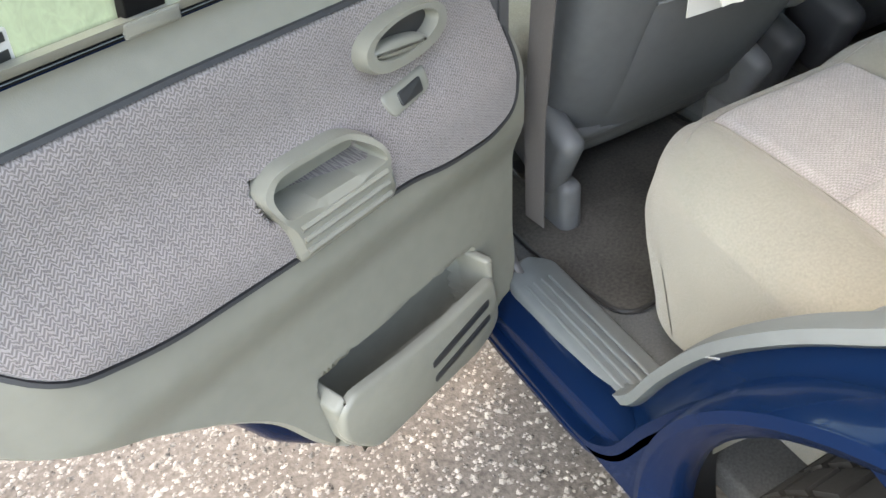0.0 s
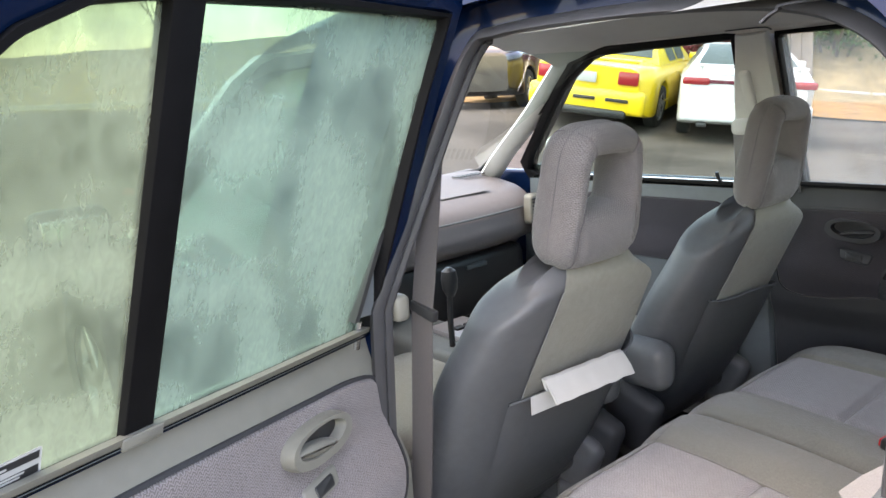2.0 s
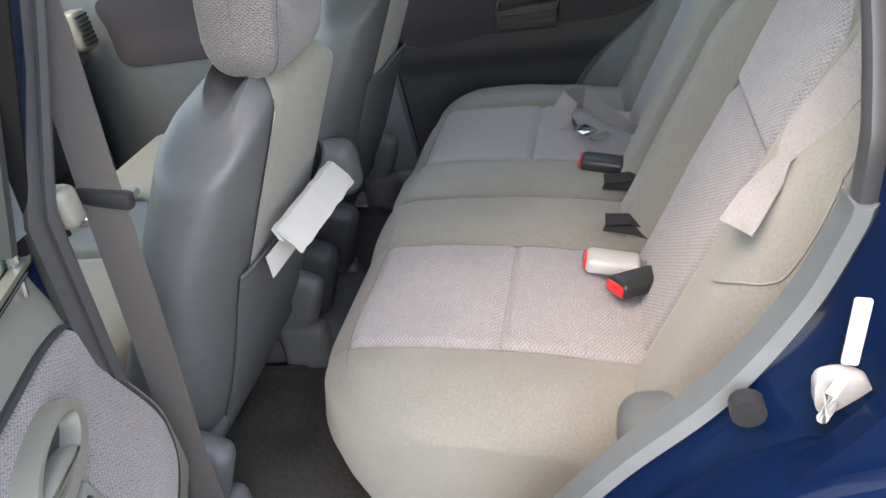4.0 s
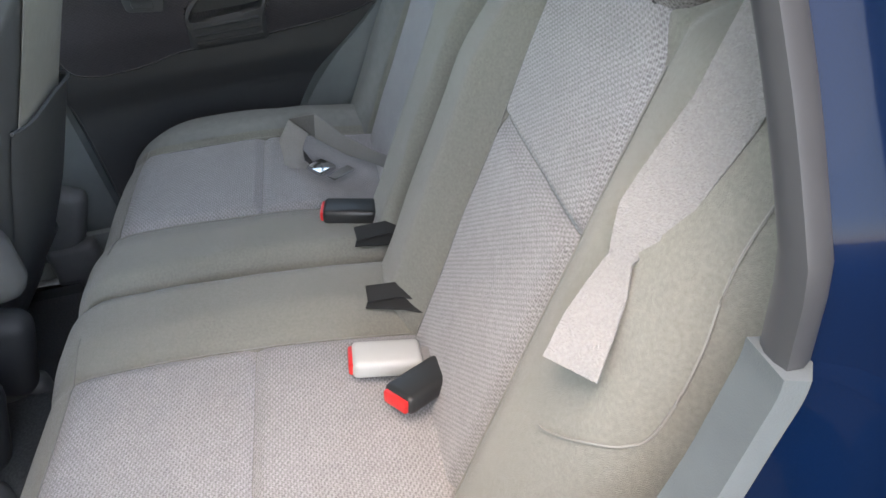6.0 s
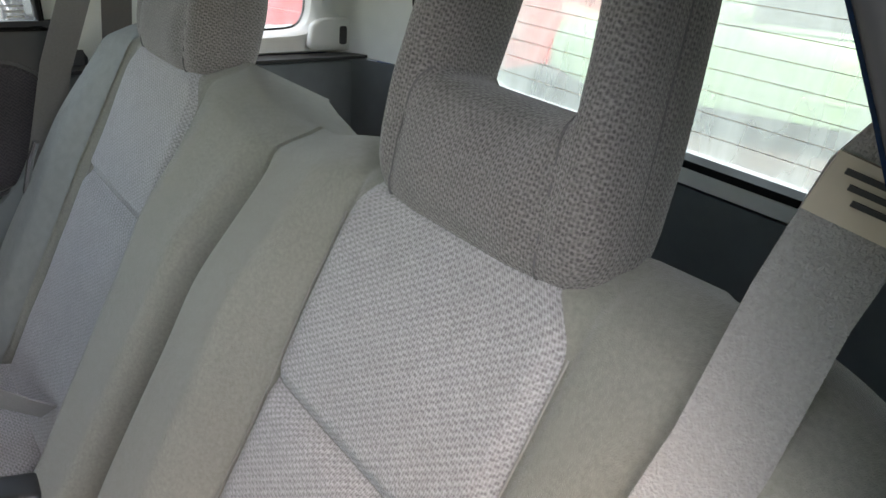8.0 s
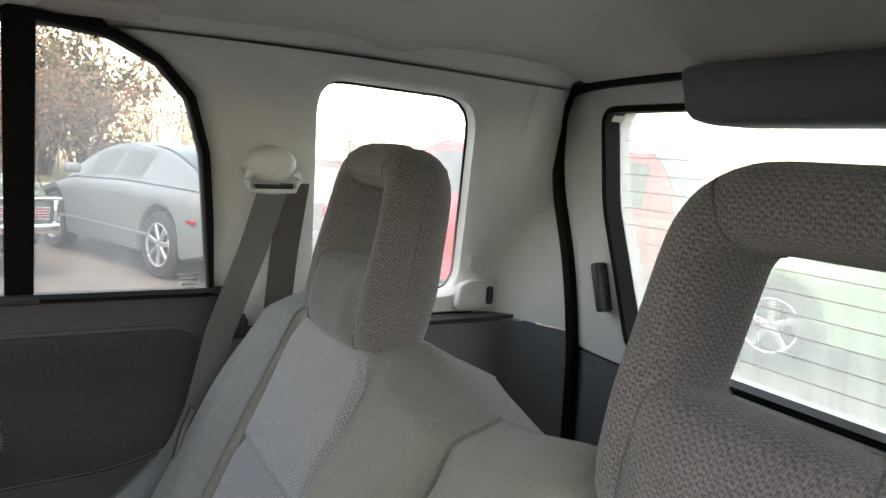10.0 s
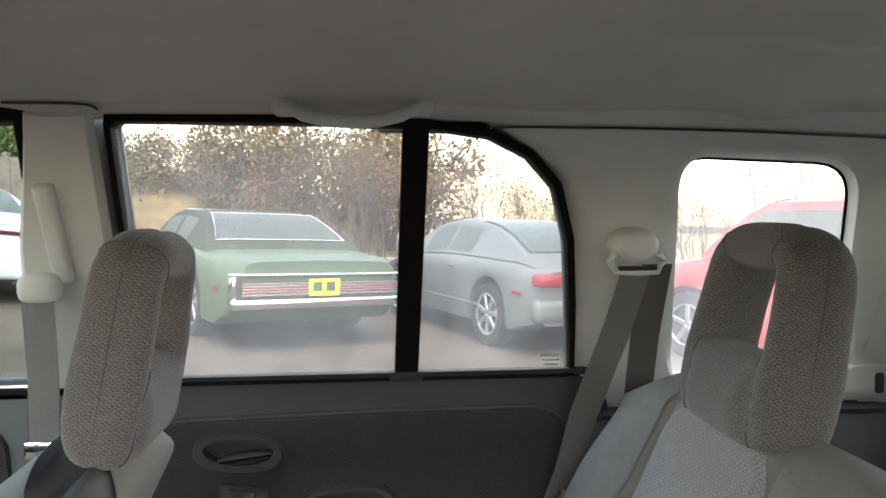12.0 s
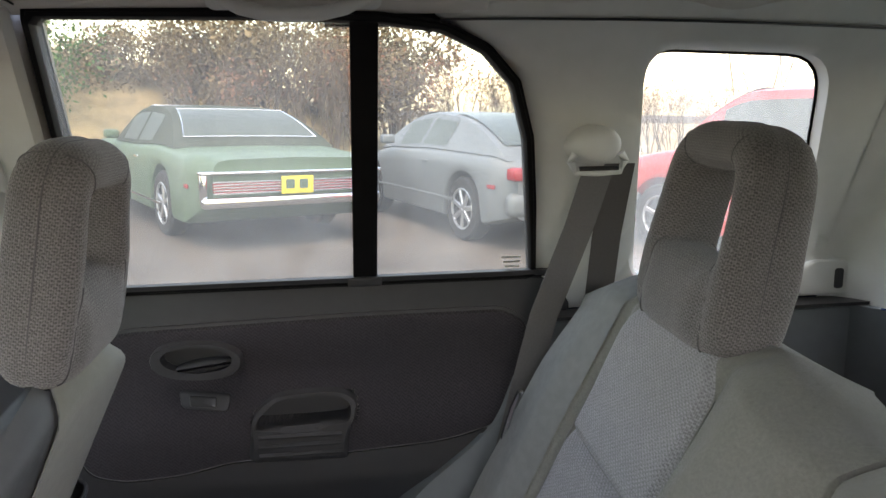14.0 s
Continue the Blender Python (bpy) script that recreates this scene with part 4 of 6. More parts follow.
wheel(car, -0.70, WC[0], 0.381, 0.345, 0.215, -1)
for x, y, z in ((0.70, WC[0], 0.36), (-0.70, 1.62, 0.58), (0.70, 1.62, 0.55)):
    wheel(car, x, y, z, 0.345, 0.215, 1 if x > 0 else -1)
# striker plate, bolt and tag on the jamb behind the doorway
striker = part("striker", plate(rounded([(-0.683, 0.926), (-0.686, 0.889), (-0.710, 0.870), (-0.730, 0.886), (-0.729, 0.922), (-0.708, 0.932)], 0.012), lambda a, b, w: side_l(a, b, w - 0.022), 0.0, 0.020, 0.006), M_WHITE, car, "white striker plate")
part("striker_loop", tube([Vector((-0.745, -0.705, 0.925)), Vector((-0.768, -0.690, 0.928)), Vector((-0.770, -0.686, 0.905)), Vector((-0.745, -0.70, 0.898))], 0.005), M_WHITE, striker)
part("jamb_label", plate(rounded([(-0.722, 1.005), (-0.708, 1.007), (-0.704, 0.937), (-0.718, 0.935)], 0.003), lambda a, b, w: side_l(a, b, w - 0.014), 0.0, 0.0016), M_PAPER, car, "white label strip")
part("jamb_bolt", loft([[side_l(-0.632 + r * math.cos(t), 0.885 + r * math.sin(t), d + 0.008) for t in lin(0, 2 * math.pi, 12)[:-1]] for r, d in ((0.016, -0.03), (0.016, -0.012), (0.009, -0.008))]), M_BLACK, car)

# grab handle over the right rear window, dome lamp
grab = part("grab_handle", tube([side_r(y, z - 0.004, w) for y, z, w in ((-0.255, 1.556, 0.0), (-0.259, 1.553, 0.022), (-0.28, 1.540, 0.040), (-0.31, 1.533, 0.046), (-0.345, 1.531, 0.048), (-0.38, 1.533, 0.046), (-0.41, 1.540, 0.040), (-0.431, 1.553, 0.022), (-0.435, 1.556, 0.0))], 0.0125, 10, flat=0.75), M_LIGHT, car, "pale grey grab handle", smooth=70)
for y in (-0.255, -0.435):
    part("handle_foot", rbox(0.03, 0.045, 0.03, 0.012, 3, at=side_r(y, 1.552, 0.004)), M_LIGHT, grab)
lamp = part("dome_lamp", loft([[Vector((0.115 + sx * c, -1.10 + sy * s2, z)) for c, s2 in [(math.copysign(abs(math.cos(t)) ** 0.5, math.cos(t)), math.copysign(abs(math.sin(t)) ** 0.5, math.sin(t))) for t in lin(0, 2 * math.pi, 32)[:-1]]] for sx, sy, z in ((0.095, 0.050, 1.64), (0.095, 0.050, 1.612), (0.085, 0.042, 1.602))]), M_LIGHT, car, "pale grey dome lamp")
part("lamp_lens", rbox(0.12, 0.06, 0.014, 0.006, at=(0.115, -1.10, 1.600)), M_LENS, lamp, "milky lamp lens")
part("lamp_switch", rbox(0.03, 0.02, 0.01, 0.003, at=(0.195, -1.10, 1.602)), M_BLACK, lamp)


# ---------------------------------------------------------------- seats
def headrest(parent, at, tilt, w0=0.123, w1=0.100, h=0.264, deep=0.046):
    """A thick padded loop: a low pad between two side rolls that meet over an opening, with seams and two posts."""
    outer = rounded([(-w0, 0.0), (w0, 0.0), (w1, h), (-w1, h)], [0.050, 0.050, 0.070, 0.070], 10)
    hole = rounded([(0.050 - w0, 0.112), (w0 - 0.050, 0.112), (w1 - 0.042, h - 0.056), (0.042 - w1, h - 0.056)], 0.016, 8)
    c, n, S = (0, 0.160), 112, 36
    o, i = radial(outer, c, n), radial(hole, c, n)
    m = Matrix.Translation(at) @ Matrix.Rotation(tilt, 4, "X")
    EX, EY = 0.82, 0.80

    def depth(z):
        return deep * (1.08 - 0.18 * z / h)

    def bulge(x, z):
        # the pad between the rolls swells, and sinks along its seams
        return 0.004 * smoothstep(0.13, 0.06, z) * (smoothstep(0.078, 0.050, abs(x)) - 1.4 * math.exp(-((abs(x) - 0.079) / 0.007) ** 2) * smoothstep(0.01, 0.04, z))

    def point(k, j):
        t = 2 * math.pi * j / S
        cx, cy = math.cos(t), math.sin(t)
        (a, b), (p, q) = o[k % n], i[k % n]
        cx, cy = math.copysign(abs(cx) ** EX, cx), math.copysign(abs(cy) ** EY, cy)
        x, z = (a + p) / 2 + cx * (a - p) / 2, (b + q) / 2 + cx * (b - q) / 2
        groove = 0.0028 * math.exp(-(min(t, 2 * math.pi - t) / 0.10) ** 2)
        r = math.hypot(x - c[0], z - c[1])
        puff = 0.0015 * noise.noise(Vector((x * 16 + at[0] * 9, z * 16, cy)))
        y = cy * (depth(z) + puff + bulge(x, z))
        return m @ Vector((x - x / r * groove, y, z - (z - c[1]) / r * groove))

    def on_face(x, z, side, lift=0.0006):
        # the place of a seam on the front or back of the loop
        a = math.atan2(z - c[1], x - c[0])
        k = int(round((a - math.atan2(o[0][1] - c[1], o[0][0])) / (2 * math.pi) * n)) % n
        ro, ri, r = math.hypot(o[k][0], o[k][1] - c[1]), math.hypot(i[k][0], i[k][1] - c[1]), math.hypot(x, z - c[1])
        f = max(-0.98, min(0.98, 2 * (r - ri) / (ro - ri) - 1))
        cy = math.sqrt(1 - abs(f) ** (2 / EX)) ** EY
        return m @ Vector((x, side * (cy * (depth(z) + bulge(x, z)) + lift), z))

    bm = bmesh.new()
    vs = [[bm.verts.new(point(k, j)) for k in range(n)] for j in range(S)]
    for a, b in zip(vs, vs[1:] + vs[:1]):
        for k in range(n):
            j = (k + 1) % n
            bm.faces.new((a[k], a[j], b[j], b[k]))
    uv, inv = bm.loops.layers.uv.verify(), m.inverted()
    for f in bm.faces:
        f.normal_update()
        d = inv.to_3x3() @ f.normal
        for l in f.loops:
            p = inv @ l.vert.co
            l[uv].uv = (p.y, p.z) if abs(d.x) > max(abs(d.y), abs(d.z)) else (p.x, p.z) if abs(d.y) > abs(d.z) else (p.x, p.y)
    head = part("headrest", bm, M_HRCLOTH, parent, "grey knitted cloth headrest with an opening", smooth=70)
    # stitched seams: round the outside, and between the pad and the rolls
    part("seam", tube([m @ Vector((a * 0.976, 0, 0.004 + b * 0.972)) for a, b in o + o[:1]], 0.0010, 5), M_SEAMD, head)
    for side in (1, -1):
        for sx in (1, -1):
            part("seam", tube([on_face(sx * x, z, side) for x, z in curve2([(0.082, 0.010), (0.080, 0.045), (0.078, 0.085), (0.072, 0.114)])], 0.0009, 5), M_SEAMD, head)
            part("seam", tube([on_face(sx * x, z, side) for x, z in curve2([(0.053, 0.206), (0.058, 0.226), (0.068, 0.246)])], 0.0009, 5), M_SEAMD, head)
    for sx in (-0.068, 0.068):
        part("headrest_post", tube([m @ Vector((sx, 0, -0.022)), m @ Vector((sx, 0, 0.03))], 0.006), M_CHROME, head)
        part("post_collar", tube([m @ Vector((sx, 0, -0.012)), m @ Vector((sx, 0, 0.002))], 0.013, 12), M_BLACK, head)
    return head


def closed_shell(front, back):
    """A padded body from a grid of front points and one of back points."""
    bm = bmesh.new()
    nv, nu = len(front), len(front[0])
    f = [[bm.verts.new(p) for p in r] for r in front]
    b = [[bm.verts.new(p) for p in r] for r in back]
    for g, flip in ((f, 0), (b, 1)):
        for r0, r1 in zip(g, g[1:]):
            for k in range(nu - 1):
                q = (r0[k], r0[k + 1], r1[k + 1], r1[k])
                bm.faces.new(q[::-1] if flip else q)
    rim_f = f[0] + [r[-1] for r in f[1:]] + f[-1][-2::-1] + [r[0] for r in f[-2:0:-1]]
    rim_b = b[0] + [r[-1] for r in b[1:]] + b[-1][-2::-1] + [r[0] for r in b[-2:0:-1]]
    for k in range(len(rim_f)):
        j = (k + 1) % len(rim_f)
        bm.faces.new((rim_f[k], rim_f[j], rim_b[j], rim_b[k]))
    return bm


def turn_down(q):
    """0 while q is below 0, then a quarter round down to 1."""
    return 1 - math.sqrt(1 - max(0.0, min(1.0, q)) ** 2)


def rear_seat(s):
    """One half of the rear bench; s is +1 for the half on the car's right."""
    seat = thing("rear_seat", "grey cloth rear seat half with woven centre panels", "car seat", "rear seats")

    def back(a, v, d=0.0):
        # a: distance from the car's middle; v: 0 at the foot, 1 at the top
        bol = 0.045 * (smoothstep(0.185, 0.11, a) + 0.72 * smoothstep(0.42, 0.50, a)) - 0.055 * (1 - smoothstep(0.0, 0.05, a)) ** 2 - 0.06 * smoothstep(0.57, 0.665, a) ** 1.5
        fade = 1 - 0.75 * smoothstep(0.70, 1, v)
        crease = -0.005 * (math.exp(-((a - 0.172) / 0.008) ** 2) + math.exp(-((a - 0.432) / 0.008) ** 2)) - 0.005 * math.exp(-((v - 0.615) / 0.016) ** 2) * (0.172 < a < 0.432)
        crown = -0.045 * smoothstep(0.95, 1.0, v) ** 2
        y = -0.545 - 0.243 * v + bol * fade + crown + crease + d
        top = 0.50 - 0.030 * smoothstep(0.16, 0.0, a) - 0.05 * smoothstep(0.50, 0.665, a)
        puff = 0.0025 * noise.noise(Vector((a * 9 + s, v * 6, 3.0)))
        z = 0.665 + top * v + d * 0.5
        return Vector((s * a, y + puff, z))

    us, vs = lin(0.004, 0.665, 220), lin(0, 1, 90)
    pin = max(range(len(us)), key=lambda k: -abs(us[k] - 0.172)), max(range(len(us)), key=lambda k: -abs(us[k] - 0.432))
    front = [[back(u, v) for u in us] for v in vs]
    rear = [[Vector((p.x * (0.985 if k not in (0,) else 1), p.y - 0.10, p.z - 0.05)) for k, p in enumerate(r)] for r in front]
    part("backrest", closed_shell(front, rear), M_CLOTH, seat, "plain grey cloth bolsters", smooth=70)
    def pillow(e):
        return 0.0008 + 0.005 * smoothstep(0.0, 0.016, e)

    def back_panel(q, v, v0, v1):
        a0, a1 = 0.174 + 0.035 * smoothstep(0.86, 1.0, v) ** 2, 0.430 - 0.035 * smoothstep(0.86, 1.0, v) ** 2
        a = a0 + (a1 - a0) * q
        return back(a, v, pillow(min(a - a0, a1 - a, (v - v0) * 0.55, (v1 - v) * 0.55)))
    for v0, v1 in ((0.6155, 0.985), (0.01, 0.6145)):
        part("back_panel", surf(lambda q, v: back_panel(q, v, v0, v1), lin(0, 1, 60), lin(v0, v1, 60)), M_WEAVE, seat, "woven grey cloth panel", smooth=70)
    for a in (0.172, 0.432):
        part("seam", tube([back(a, v, 0.0015) for v in lin(0.0, 0.90, 40)], 0.0010, 5), M_SEAM, seat)
    part("seam", tube([back(a, v, 0.0015) for a, v in curve2([(0.545, 0.46), (0.56, 0.48), (0.592, 0.54), (0.612, 0.575), (0.620, 0.62), (0.616, 0.75), (0.604, 0.86), (0.600, 0.93)])], 0.0011, 5), M_SEAM, seat)

    if s > 0:
        part("side_bolster", surf(lambda a, v: back(a, v, 0.0025), lin(0.446, 0.664, 50), lin(0.01, 1, 50)), M_SIDECLOTH, seat, "darker grey side bolster", smooth=70)

    def cush(a, v, d=0.0):
        # v: 0 at the rear, 1 over the front edge
        bol = 0.028 * (smoothstep(0.185, 0.10, a) + 1.0 * smoothstep(0.43, 0.50, a)) - 0.030 * (1 - smoothstep(0.0, 0.05, a)) ** 2 - 0.10 * turn_down((a - 0.50) / 0.1105)
        crease = -0.005 * (math.exp(-((a - 0.167) / 0.008) ** 2) + math.exp(-((a - 0.450) / 0.008) ** 2)) - 0.005 * math.exp(-((v - 0.475) / 0.015) ** 2) * (0.167 < a < 0.450)
        y = -0.60 + 0.54 * v - 0.17 * turn_down((a - 0.38) / 0.2305) * v
        z = 0.668 + 0.055 * v + bol * (1 - 0.55 * v) + 0.018 * math.sin(math.pi * v) - 0.065 * turn_down((v - 0.84) / 0.1605) + crease + d
        return Vector((s * a, y, z + 0.003 * noise.noise(Vector((a * 8, v * 6, s * 2.0)))))
    uc = [0.004 + 0.606 * math.sin(q) for q in lin(0, math.pi / 2, 120)]
    front = [[cush(u, math.sin(q)) for u in uc] for q in lin(0, math.pi / 2, 70)]
    low = [Vector((p.x, p.y + 0.012, p.z - 0.05)) for p in front[-1]]
    low2 = [Vector((p.x, p.y + 0.004, 0.57)) for p in front[-1]]
    low3 = [Vector((p.x, p.y - 0.03, 0.47)) for p in front[-1]]
    front += [low, low2, low3]
    rear = [[Vector((p.x, min(p.y, q.y - 0.004, -0.10), 0.45)) for p, q in zip(r, low3)] for r in front]
    part("cushion", closed_shell(front, rear), M_CLOTH, seat, "plain grey cloth cushion", smooth=70)
    if s > 0:
        part("side_bolster", surf(lambda a, v: cush(a, v, 0.0025), lin(0.462, 0.602, 40), lin(0.01, 0.97, 50)), M_SIDECLOTH, seat, "darker grey cushion side", smooth=70)

    def cush_panel(a, v, v0, v1):
        return cush(a, v, pillow(min(a - 0.169, 0.448 - a, (v - v0) * 0.55, (v1 - v) * 0.55)))
    for v0, v1 in ((0.02, 0.4745), (0.4755, 0.902)):
        part("cushion_panel", surf(lambda u, v: cush_panel(u, v, v0, v1), lin(0.169, 0.448, 60), lin(v0, v1, 50)), M_WEAVE, seat, "woven grey cloth panel", smooth=70)
    part("seam", tube([cush(u, 0.905, 0.0015) for u in lin(0.10, 0.53, 30)], 0.0010, 5), M_SEAM, seat)
    for a in (0.167, 0.450):
        part("seam", tube([cush(a, v, 0.0015) for v in lin(0.0, 0.905, 40)], 0.0010, 5), M_SEAM, seat)
    part("seat_frame", rbox(0.44, 0.30, 0.06, 0.01, at=(s * 0.24, -0.40, 0.43)), M_BLACK, seat)
    headrest(seat, (s * 0.307, -0.806, 1.130), radians(12))
    # release stalk at the outer edge
    if s > 0:
        part("release_stalk", tube([Vector((s * 0.60, -0.64, 0.83)), Vector((s * 0.575, -0.63, 0.90)), Vector((s * 0.555, -0.64, 0.955)), Vector((s * 0.545, -0.65, 0.985))], 0.005), M_CHROME, seat)
    return seat


rear_seat(-1)
right_rear = rear_seat(1)
part("release_strap", ribbon([Vector((0.43, -0.80, 1.165)), Vector((0.425, -0.788, 1.185)), Vector((0.42, -0.80, 1.195)), Vector((0.415, -0.81, 1.175))], Vector((1, 0, 0)), 0.012, 0.002), M_BLACK, right_rear)


def front_seat(cx, inner):
    """A front seat seen from behind; inner is the direction along x to the car's middle."""
    seat = thing("front_seat", "grey front seat, vinyl sides, cloth back and headrest", "car seat", "front seats")

    def shell(t, v, d=0.0):
        half = 0.258 - 0.015 * smoothstep(0.5, 0.0, v) - 0.030 * smoothstep(0.6, 0.92, v) - 0.075 * smoothstep(0.86, 1.0, v) ** 2
        c, sn = math.cos(t), math.sin(t)
        c, sn = math.copysign(abs(c) ** 0.5, c), math.copysign(abs(sn) ** 0.75, sn)
        th = (0.075 + 0.02 * smoothstep(0.6, 0.2, v)) * (1 - 0.55 * smoothstep(0.88, 1.0, v) ** 2)
        y = 0.275 - 0.325 * v - 0.012 * math.sin(math.pi * v)
        z = 0.50 + 0.655 * v - 0.05 * abs(c) ** 3 * smoothstep(0.6, 1, v)
        return Vector((cx + 0.016 + (half + d) * c, y + (th + d) * sn, z))
    rings = [[shell(2 * math.pi * k / 64, v) for k in range(64)] for v in lin(0, 1, 44)]
    part("backrest", loft(rings), M_VINYL, seat, "blue-grey vinyl back shell", smooth=70)
    lo, hi = math.pi * 1.5 - 0.19, math.pi * 1.5 + 1.05
    part("back_cloth", surf(lambda t, v: shell(t, v, 0.003), lin(lo, hi, 30), lin(0.47, 0.992, 30)), M_BACKCLOTH, seat, "yellowish grey cloth back", smooth=70)
    part("seam", tube([shell(lo, v, 0.004) for v in lin(0.40, 0.99, 30)], 0.0011, 5), M_SEAM, seat)
    part("seam", tube([shell(hi, v, 0.004) for v in lin(0.40, 0.99, 30)], 0.0011, 5), M_SEAM, seat)

    def pocket(a, v):
        # a: -1 .. 1 across; the mouth sags in the middle
        t = math.pi * 1.5 + 0.40 + 0.72 * a
        vv = 0.10 + (0.495 + 0.035 * a * inner) * v - 0.015 * (1 - a * a) * v
        return shell(t, vv, 0.004 + 0.016 * (1 - a * a) * (0.3 + 0.7 * v))
    part("map_pocket", surf(pocket, lin(-1, 1, 36), lin(0, 1, 24)), M_VINYL, seat, "dark grey vinyl pocket", smooth=70)
    part("pocket_hem", tube([pocket(a, 1.0) for a in lin(-1, 1, 36)], 0.0035, 6), M_VINYL, seat)
    part("cushion", rbox(0.50, 0.50, 0.17, 0.06, 5, at=(cx, 0.56, 0.62)), M_CLOTH, seat, "plain grey cloth cushion", smooth=70)
    part("seat_base", rbox(0.42, 0.45, 0.14, 0.02, 2, at=(cx, 0.54, 0.47)), M_BLACK, seat)
    part("back_beam", tube([Vector((cx - 0.22, 0.165, 0.575)), Vector((cx + 0.22, 0.165, 0.575))], 0.030, 12), M_VINYL, seat)
    for sx in (-1, 1):
        part("recliner_cover", rbox(0.055, 0.16, 0.17, 0.025, 4, at=(cx + sx * 0.225, 0.165, 0.575), rot=Matrix.Rotation(radians(24), 3, "X")), M_VINYL, seat, "grey plastic hinge cover", smooth=70)
        part("slide_cover", rbox(0.05, 0.11, 0.12, 0.02, 4, at=(cx + sx * 0.215, 0.14, 0.455)), M_VINYL, seat, smooth=70)
        part("slide_rail", rbox(0.04, 0.60, 0.03, 0.005, 2, at=(cx + sx * 0.20, 0.44, 0.415)), M_CHROME, seat)
    headrest(seat, (cx + (0.010 if cx < 0 else 0.012), -0.070 if cx < 0 else -0.076, 1.132), radians(10), 0.110, 0.092, 0.258, 0.052 if cx < 0 else 0.040)
    return seat


driver = front_seat(-0.335, 1)
passenger = front_seat(0.335, -1)
for cx, seat in ((-0.335, driver), (0.335, passenger)):
    inner = 0.275 if cx < 0 else -0.275
    part("arm_rest", rbox(0.075, 0.15, 0.125, 0.05, 5, at=(cx + inner * 0.96, 0.13 if cx < 0 else 0.075, 0.775)), M_VINYL, seat, "folded grey arm rest", smooth=80)
    part("recliner_cover", rbox(0.06, 0.15, 0.17, 0.045, 5, at=(cx + inner * 0.93, 0.125, 0.615), rot=Matrix.Rotation(radians(20), 3, "X")), M_TRIM_R, seat, "dark plastic hinge cover", smooth=80)

# folded papers in the driver seat's pocket
papers = thing("papers", "folded white papers standing in a seat pocket", "papers")
P1, P2 = Vector((-0.422, -0.052, 0.880)), Vector((-0.205, -0.068, 0.880))
up, out = Vector((0.0, 0.02, 0.045)), Vector((0.0, -0.030, -0.012))
part("sheet", loft([[p + up * 0.55 + out * 0.25, p + up * 0.95 + out * 0.30, p + up + out * 0.6, p + up * 0.55 + out, p + up * 0.2 + out * 1.02, p + up * 0.2 + out * 0.9, p + up * 0.5 + out * 0.85, p + up * 0.85 + out * 0.55, p + up * 0.5 + out * 0.4] for p in [P1.lerp(P2, k / 14) + Vector((0, 0.001 * math.sin(k * 2.3), 0.0010 * math.sin(k * 1.7))) for k in range(15)]]), M_PAPER, papers, "crumpled folded sheet", smooth=25)
part("sheet", loft([[p + Vector((0, 0.004, -0.03)), p + Vector((0, 0.004, 0.006)), p + Vector((0, 0.006, 0.006)), p + Vector((0, 0.006, -0.03))] for p in [P1.lerp(P2, k / 6) + Vector((-0.02, 0.015, 0)) for k in range(7)]]), M_PAPER, papers)


# ---------------------------------------------------------------- belts and buckles
def buckle(name, tip, root, mat_body, label, z_up=Vector((0, 0, 1))):
    """A belt buckle with a red button at its tip, on a short stalk."""
    t = thing(name, label, "seat belt buckle", "seat belt buckles")
    tip, root = Vector(tip), Vector(root)
    d = (tip - root).normalized()
    sd = d.cross(z_up).normalized()
    n = sd.cross(d).normalized()
    rot = Matrix((sd, d, n)).transposed()
    L = 0.085
    c = tip - d * L / 2
    part("housing", rbox(0.046, L, 0.026, 0.008, 3, at=c, rot=rot), mat_body, t, smooth=60)
    part("release_button", rbox(0.036, 0.010, 0.017, 0.003, 2, at=tip - d * 0.001, rot=rot), M_RED, t, "red release button")
    part("stalk", ribbon([tip - d * L * 0.9, tip - d * (L + 0.02), root], sd, 0.030, 0.004), M_BELT, t)
    return t


buckle("belt_buckle", (-0.330, -0.511, 0.728), (-0.262, -0.600, 0.706), M_BLACK, "black belt buckle with red button on rear seat")
buckle("belt_buckle", (-0.248, -0.466, 0.728), (-0.252, -0.60, 0.702), M_WHITE, "pale grey belt buckle lying on rear seat")
buckle("belt_buckle", (0.105, -0.450, 0.730), (0.080, -0.60, 0.708), M_BLACK, "black belt buckle lying on far rear seat")
for tip, root in (((-0.128, -0.497, 0.722), (-0.168, -0.595, 0.707)), ((0.022, -0.494, 0.722), (-0.006, -0.595, 0.707))):
    st = thing("pull_strap", "black webbing pull strap on rear seat", "strap", "pull straps")
    a, b = Vector(tip), Vector(root)
    part("strap_loop", ribbon([b, b.lerp(a, 0.5) + Vector((0, 0, 0.004)), a + Vector((0, 0, -0.004)), a + Vector((0.004, 0, 0.004)), b.lerp(a, 0.5) + Vector((0.012, 0, 0.016)), b + Vector((0.01, 0, 0.012))], [Vector((0.9, 0.25, 0.35))] * 6, 0.024, 0.003), M_BLACK, st)


